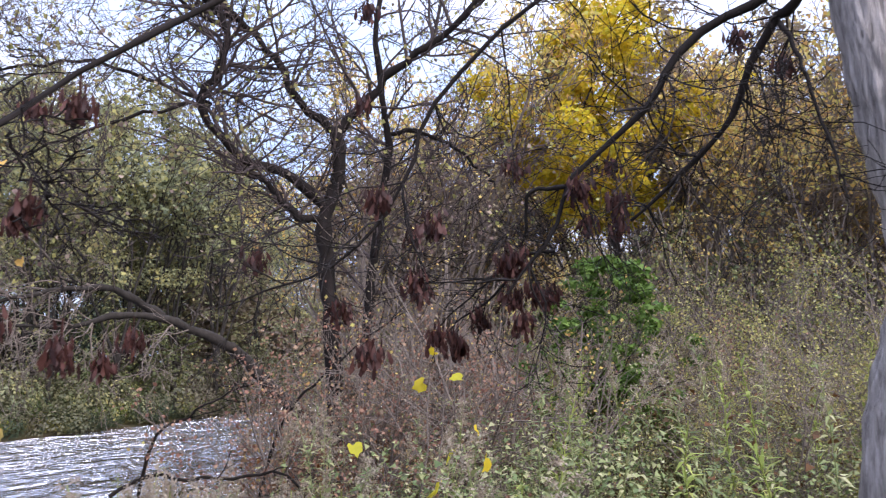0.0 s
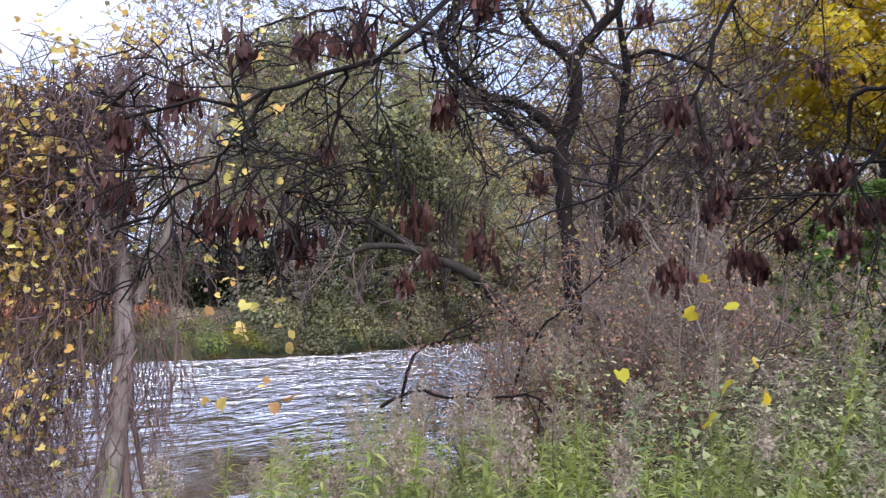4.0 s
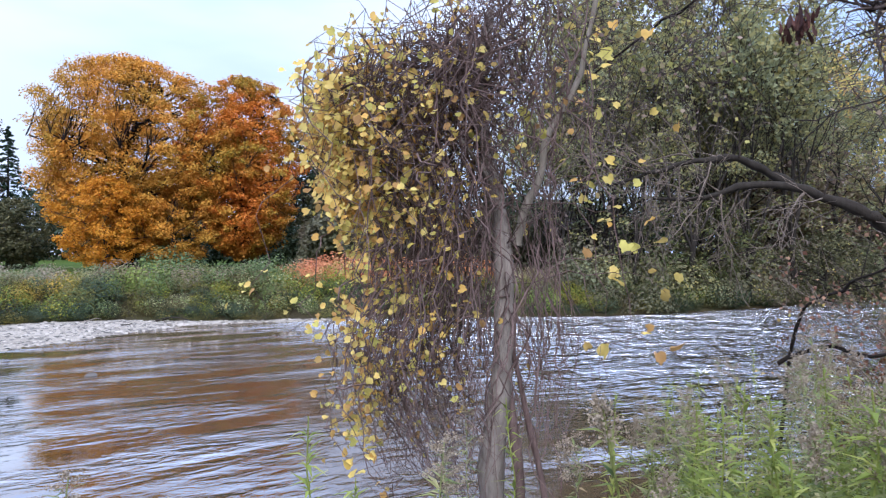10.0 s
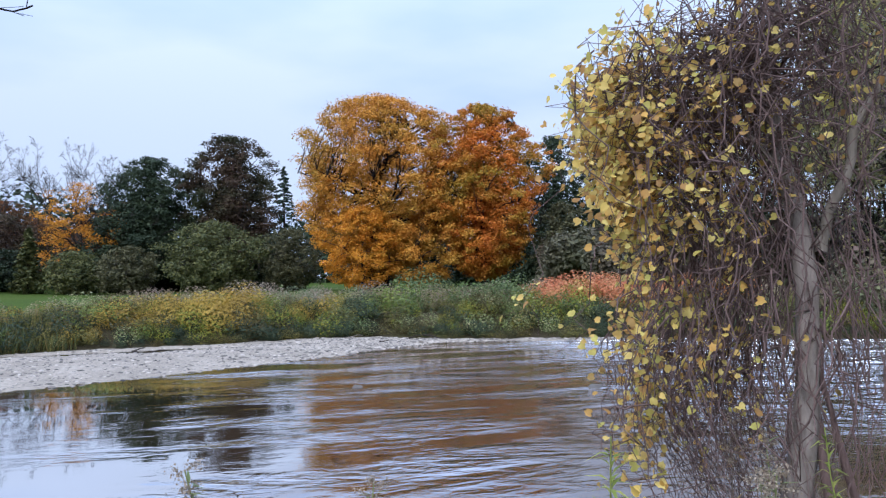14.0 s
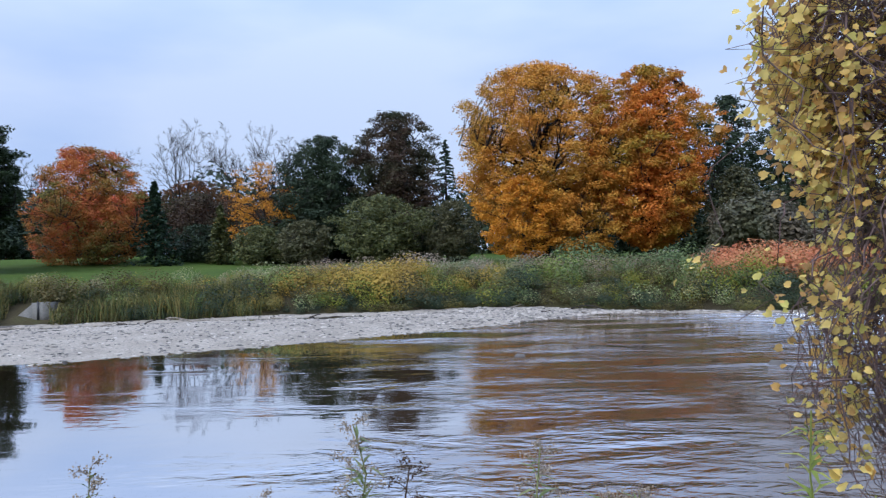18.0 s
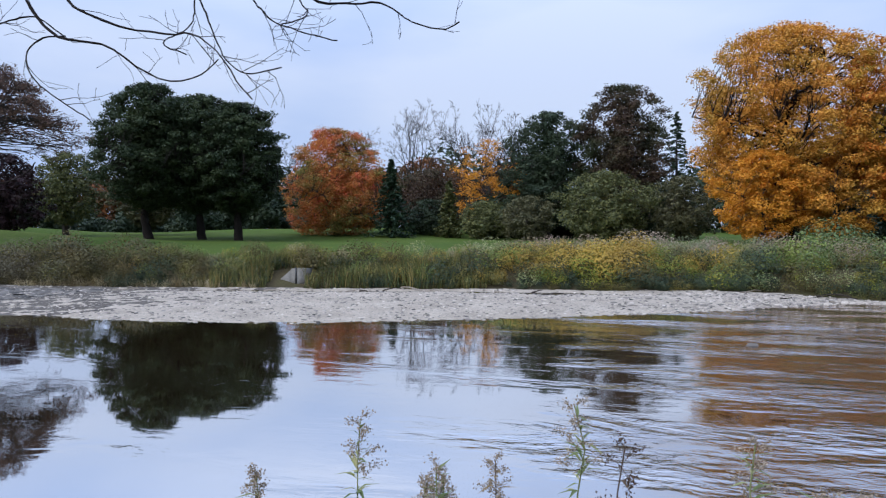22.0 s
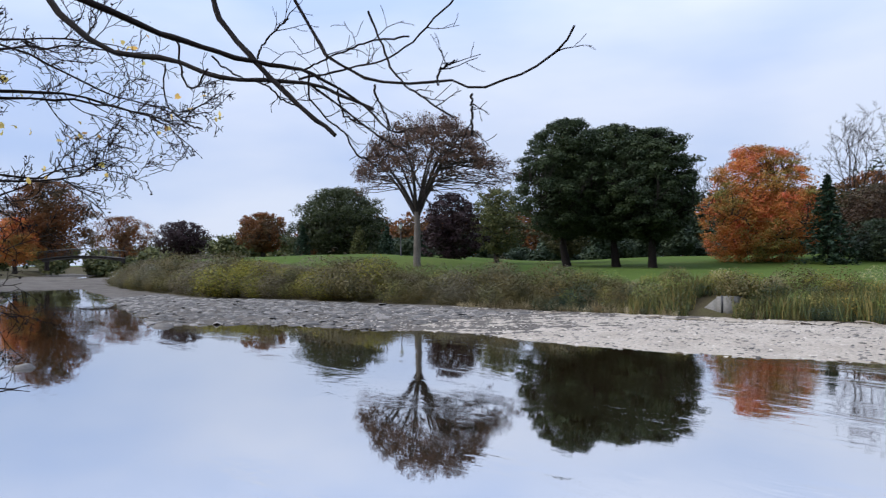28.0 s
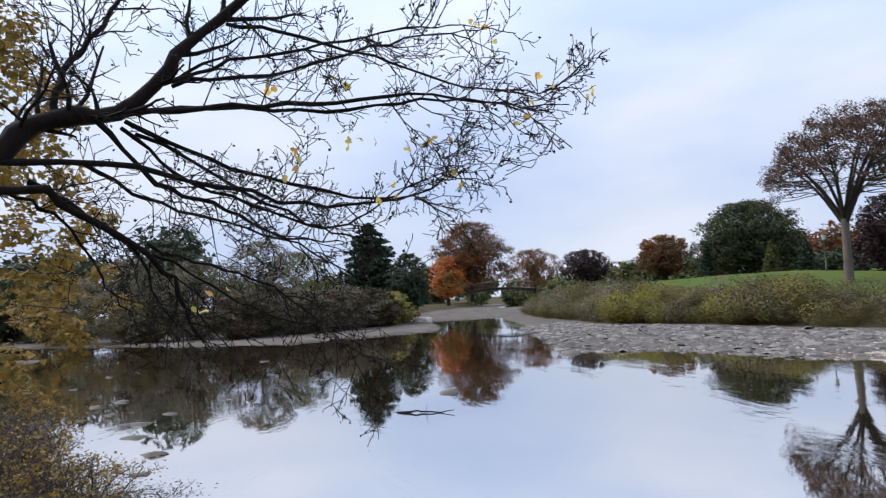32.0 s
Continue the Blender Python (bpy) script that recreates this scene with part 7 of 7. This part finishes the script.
leaves_at(rng, ends, 1, 0.01, 0.016, M_BARK, west_tree, DIAMOND, "bud_spray", 0.3, 0.25)

# its longest boughs reach out close overhead
rng = np.random.default_rng(702)
OV = [
    ([(-5.55, 0.80, 4.35), (-5.0, 1.2, 4.75), (-4.2, 1.6, 4.6), (-3.4, 1.85, 3.85), (-2.85, 1.99, 3.34)], 0.022, 0.0075),
    ([(-5.0, 1.2, 4.75), (-4.2, 1.9, 5.0), (-3.2, 2.3, 4.6), (-2.5, 2.45, 4.15), (-2.10, 2.50, 3.80)], 0.016, 0.0055),
    ([(-3.2, 2.3, 4.6), (-2.4, 2.4, 4.5), (-1.8, 2.6, 4.1), (-1.45, 2.6, 3.85), (-1.26, 2.57, 3.71)], 0.010, 0.004),
    ([(-2.10, 2.50, 3.80), (-2.04, 2.49, 3.68), (-1.98, 2.49, 3.60), (-1.90, 2.49, 3.55), (-1.79, 2.54, 3.53), (-1.69, 2.56, 3.46), (-1.59, 2.58, 3.42), (-1.50, 2.59, 3.44), (-1.43, 2.57, 3.47)], 0.0055, 0.0012),
    ([(-1.97, 2.56, 3.58), (-2.00, 2.50, 3.56), (-2.01, 2.46, 3.50), (-1.98, 2.46, 3.43), (-1.92, 2.50, 3.37), (-1.86, 2.54, 3.32)], 0.0030, 0.0011),
    ([(-1.82, 2.36, 3.70), (-1.76, 2.37, 3.61), (-1.70, 2.37, 3.57), (-1.60, 2.42, 3.53), (-1.50, 2.46, 3.52), (-1.43, 2.47, 3.51), (-1.36, 2.47, 3.46), (-1.30, 2.47, 3.38), (-1.25, 2.46, 3.33)], 0.0045, 0.0011),
    ([(-1.56, 2.60, 3.76), (-1.52, 2.61, 3.66), (-1.48, 2.61, 3.57), (-1.44, 2.62, 3.48), (-1.38, 2.64, 3.44), (-1.29, 2.67, 3.46)], 0.0035, 0.0011),
    ([(-1.38, 2.61, 3.71), (-1.35, 2.63, 3.64), (-1.31, 2.66, 3.59), (-1.23, 2.70, 3.56), (-1.15, 2.75, 3.54)], 0.0030, 0.0011),
    ([(-1.28, 2.67, 3.73), (-1.24, 2.70, 3.65), (-1.23, 2.71, 3.61), (-1.29, 2.67, 3.58)], 0.0025, 0.0011),
    ([(-1.26, 2.57, 3.71), (-1.15, 2.63, 3.62), (-1.07, 2.68, 3.62), (-0.99, 2.71, 3.62), (-0.93, 2.74, 3.58), (-0.84, 2.77, 3.55), (-0.79, 2.79, 3.57)], 0.0040, 0.0011),
    ([(-1.54, 2.62, 3.71), (-1.55, 2.61, 3.59), (-1.61, 2.56, 3.53), (-1.56, 2.60, 3.50)], 0.0025, 0.0011),
    ([(-2.19, 2.38, 3.51), (-2.15, 2.44, 3.56), (-2.12, 2.47, 3.61), (-2.06, 2.54, 3.64), (-2.01, 2.60, 3.59)], 0.0040, 0.0020),
    ([(-2.85, 1.99, 3.34), (-2.81, 2.12, 3.29), (-2.78, 2.17, 3.27), (-2.75, 2.23, 3.25), (-2.71, 2.30, 3.23), (-2.67, 2.35, 3.22), (-2.64, 2.38, 3.21), (-2.60, 2.43, 3.17), (-2.56, 2.47, 3.13), (-2.53, 2.49, 3.09), (-2.50, 2.51, 3.08)], 0.0075, 0.0013),
    ([(-2.64, 2.38, 3.21), (-2.64, 2.38, 3.16), (-2.63, 2.41, 3.12), (-2.61, 2.44, 3.09), (-2.60, 2.46, 3.05), (-2.58, 2.48, 3.03)], 0.0022, 0.0009),
    ([(-3.4, 1.85, 3.95), (-3.0, 2.0, 3.9), (-2.75, 2.15, 3.62), (-2.60, 2.31, 3.35), (-2.56, 2.35, 3.25), (-2.53, 2.36, 3.21), (-2.49, 2.39, 3.18), (-2.46, 2.41, 3.16), (-2.40, 2.46, 3.15), (-2.35, 2.50, 3.15), (-2.30, 2.52, 3.13), (-2.25, 2.55, 3.14), (-2.21, 2.57, 3.15), (-2.16, 2.59, 3.18), (-2.13, 2.59, 3.21)], 0.0045, 0.0012),
    ([(-2.45, 2.41, 3.15), (-2.46, 2.42, 3.13), (-2.46, 2.44, 3.10), (-2.46, 2.45, 3.07)], 0.0022, 0.0009),
    ([(-2.29, 2.43, 3.12), (-2.29, 2.43, 3.14), (-2.27, 2.45, 3.16)], 0.0012, 0.0008),
    ([(-2.24, 2.46, 3.10), (-2.24, 2.46, 3.07), (-2.24, 2.46, 3.03)], 0.0012, 0.0008),
    ([(-2.42, 2.38, 3.27), (-2.41, 2.41, 3.19), (-2.39, 2.42, 3.15), (-2.36, 2.46, 3.11), (-2.33, 2.50, 3.08)], 0.0022, 0.0009),
    ([(-2.72, 2.21, 3.23), (-2.71, 2.25, 3.20), (-2.69, 2.31, 3.18), (-2.67, 2.34, 3.15), (-2.66, 2.37, 3.14)], 0.0020, 0.0009),
    ([(-2.76, 2.16, 3.26), (-2.76, 2.17, 3.19), (-2.75, 2.19, 3.17), (-2.74, 2.21, 3.21)], 0.0020, 0.0009),
    ([(-2.69, 2.29, 3.23), (-2.69, 2.31, 3.27), (-2.67, 2.35, 3.32)], 0.0020, 0.0012),
    ([(-2.60, 2.35, 3.20), (-2.57, 2.40, 3.23), (-2.54, 2.46, 3.26), (-2.49, 2.52, 3.27)], 0.0020, 0.0009),
    ([(-2.60, 2.42, 3.17), (-2.59, 2.43, 3.12), (-2.57, 2.46, 3.10)], 0.0014, 0.0008),
    ([(-4.2, 1.6, 4.6), (-3.7, 1.9, 3.9), (-3.35, 2.11, 3.42), (-3.14, 2.27, 3.33), (-3.01, 2.36, 3.27), (-2.84, 2.49, 3.24), (-2.71, 2.58, 3.17)], 0.010, 0.0035),
    ([(-3.4, 1.85, 4.1), (-2.88, 2.20, 3.49), (-2.78, 2.26, 3.32), (-2.66, 2.33, 3.17), (-2.56, 2.39, 3.07)], 0.007, 0.0045),
    ([(-3.18, 2.27, 3.33), (-3.15, 2.26, 3.23), (-3.08, 2.28, 3.17), (-3.01, 2.30, 3.14)], 0.0022, 0.0009),
    ([(-2.84, 2.49, 3.24), (-2.73, 2.60, 3.12), (-2.66, 2.63, 3.07), (-2.62, 2.63, 3.01), (-2.58, 2.64, 2.94)], 0.0030, 0.0010),
    ([(-2.88, 2.48, 3.26), (-2.77, 2.55, 3.27), (-2.67, 2.61, 3.29), (-2.58, 2.66, 3.36), (-2.49, 2.72, 3.46)], 0.0028, 0.0010),
]
twig = Acc()
for n, (ctrl, r0, r1) in enumerate(OV):
    acc = Acc()
    p = limb(rng, acc, ctrl, r0, r1, 24, 6, 0.0012)
    part("branch", acc, M_BLACKBARK, west_tree, smooth=True)
    if n > 2:
        twigs_on(rng, twig, p, 6 if n < 13 else 4, 0.13 if n < 13 else 0.07, 0.0012, 1, 2, 0.6, 0.0, 0.0007, None, 5)
part("twig_spray", twig, M_BLACKBARK, west_tree)

# golden tree and bushes at the near bank upstream
broad_tree("golden_tree", 703, -11.8, -2.9, 1.0, 6.6, 4.4, M_DULLGOLD, "golden-leaved tree hanging over the near bank", clumps=30, leaves=9000, leaf=0.10, trunk_r=0.12, low=0.04, airy=1)
SHORE = [shrub(710, 1.3, M_DARKTWIG, M_DULLGOLD, 0.035, "low twiggy shrub with small dull gold leaves", 0.9, 2, 12, "bank shrubs"),
         shrub(711, 1.2, M_DARKTWIG, M_COVE, 0.035, "low brown shrub at the water's edge", 0.8, 2, 11, "bank shrubs")]
spots = [(-6.9, -0.05, 0), (-7.5, -0.15, 1), (-8.5, -0.5, 0), (-9.4, -1.0, 1), (-10.8, -1.6, 0), (-11.8, -1.8, 1), (-13.4, -2.6, 0), (-15.5, -4.0, 1), (-17.5, -5.6, 0), (-8.4, 0.0, 0), (-8.9, 0.3, 1)]
for n, (x, y, k) in enumerate(spots):
    m = Matrix.LocRotScale((x, y, ground_z(x, y) - 0.05), Euler((0, 0, n * 1.7)), (0.8, 0.8, 0.62 if n < 9 else 0.4))
    if n > 1:
        m = m @ Matrix.Diagonal((1 / 0.8, 1 / 0.8, 1 / 0.72, 1))
    if n in (0, 1):
        SHORE[k].matrix_world = m
    else:
        copy_thing(SHORE[k], m)

# shrubs round the cove upstream
for k, (x, y, h, w, mt, lab) in enumerate([(-86, -8, 9.5, 11, M_COVE, "brown half-bare trees round the cove"), (-80, -14, 8.5, 10, M_COVE, "grey thin-leaved tree round the cove"), (-88, 1.5, 4.6, 8, M_RUST, "brown shrub beside the rocks"), (-94, 6, 4.4, 6, M_OLIVE, "yellow-green bush beside the rocks"), (-83, -22, 9, 11, M_COVE, "brown-leaved tree round the cove"), (-100, -5, 9, 12, M_OLIVE, "dull green tree behind the cove"), (-87, -30, 8, 10, M_DULLGOLD, "dull gold tree at the end of the cove"), (-57, -48, 9, 12, M_OLIVE, "green tree on the near bank upstream"), (-46, -32, 9, 12, M_DULLGOLD, "dull gold tree on the near bank upstream"), (-84, -2, 3.6, 8, M_BROWNLEAF, "low brown bush on the spit"), (-90, 4, 3.4, 7, M_BRUSH, "low brown bush on the spit"), (-80, -9, 4.2, 9, M_COVE, "grey-brown bush round the cove"), (-80, -19, 4.6, 8, M_BRUSH, "olive brown bush round the cove"), (-97, 8.3, 2.6, 5, M_DULLGOLD, "yellowing bush beside the rocks"), (-90, 7.2, 4.2, 6, M_LATELEAF, "yellow-green bush at the end of the spit"), (-86, 4.6, 4.6, 7, M_BROWNLEAF, "rusty brown bush on the spit"), (-81, 1.2, 5.0, 8, M_COVE, "grey-brown bush on the spit"), (-77.5, -3.2, 4.6, 8, M_COVE, "grey-brown bush on the spit"), (-74.5, -8.6, 4.4, 7, M_BROWNLEAF, "brown bush behind the mud flat")]):
    broad_tree("cove_tree", 720 + k, x, y, ground_z(x, y) - 0.1, h, w, mt, lab, clumps=26, leaves=5200, leaf=0.24, trunk_r=0.18, low=0.02, airy=1, boughs=1 if mt is M_COVE else 0)

# rip-rap at the mouth of the channel
rng = np.random.default_rng(740)
for k in range(46):
    x = rng.uniform(-107, -92)
    y = float(np.interp(x, S_X, S_Y)) + rng.uniform(-1.6, 0.4)
    acc = Acc()
    s = rng.uniform(0.35, 0.8)
    stamp(acc, ROCK[0], ROCK[1], [(0, 0, 0)], level_turns(rng, 1, 0.4), np.array([[s, s * 0.8, s * 0.6]]))
    ob = part("boulder", acc, M_STONE)
    ob.location = (x, y, max(ground_z(x, y), 0) + s * 0.2)
    tagged(ob, "grey angular boulder of the rip-rap bank", "rock", "rip-rap boulders")

# stones that stand out of the shallow water
for x, y in [(-27.7, -7.4), (-23.8, -5.4), (-27.9, -5.7), (-23.2, -6.0), (-22.4, -3.4), (-24.7, -5.0), (-33.5, -9.2), (-26.7, -7.9), (-26.8, -2.1), (-42.6, -2.6), (-38.8, -9.5), (-32.6, -10.8), (-23.9, -3.1), (-26.8, -6.1), (-20.2, -3.0), (-24.8, -6.3), (-17.9, -2.0), (-16.0, -1.7), (-22.9, -6.0), (-22.3, -3.8)]:
    s = rng.uniform(0.11, 0.26)
    acc = Acc()
    stamp(acc, ROCK[0], ROCK[1], [(0, 0, 0)], level_turns(rng, 1, 0.1), np.array([[s * 1.4, s, s * 0.32]]))
    ob = part("flat_stone", acc, M_WETSTONE)
    ob.location = (x, y, 0.0)
    tagged(ob, "dark flat stone just out of the water", "rock", "stones in the shallows")
for x, y, s in [(7.5, 18.4, 0.2), (-34.8, 12.3, 0.35), (-24.0, 5.0, 0.25), (1.5, 20.5, 0.12)]:
    acc = Acc()
    stamp(acc, ROCK[0], ROCK[1], [(0, 0, 0)], level_turns(rng, 1, 0.1), np.array([[s * 1.4, s, s * 0.6]]))
    ob = part("river_stone", acc, M_SLATE)
    ob.location = (x, y, 0.02)
    tagged(ob, "wet grey stone standing in the river", "rock", "stones in the shallows")

# dead branch lying in the water
rng = np.random.default_rng(741)
drift = thing("drift_branch", (-20.6, 3.8, 0.0), "dead wet branch lying in the shallow water", "branch")
acc = Acc()
p = limb(rng, acc, [(-0.5, -0.75, -0.04), (-0.12, -0.3, 0.03), (0, 0, 0.05), (0.18, 0.36, 0.02), (0.36, 0.8, 0.07)], 0.035, 0.01, 14, 6, 0.012)
twigs_on(rng, acc, p, 3, 0.22, 0.008, 0, 3, 0.5, 0.05, 0.004)
part("limb", acc, M_BLACKBARK, drift)
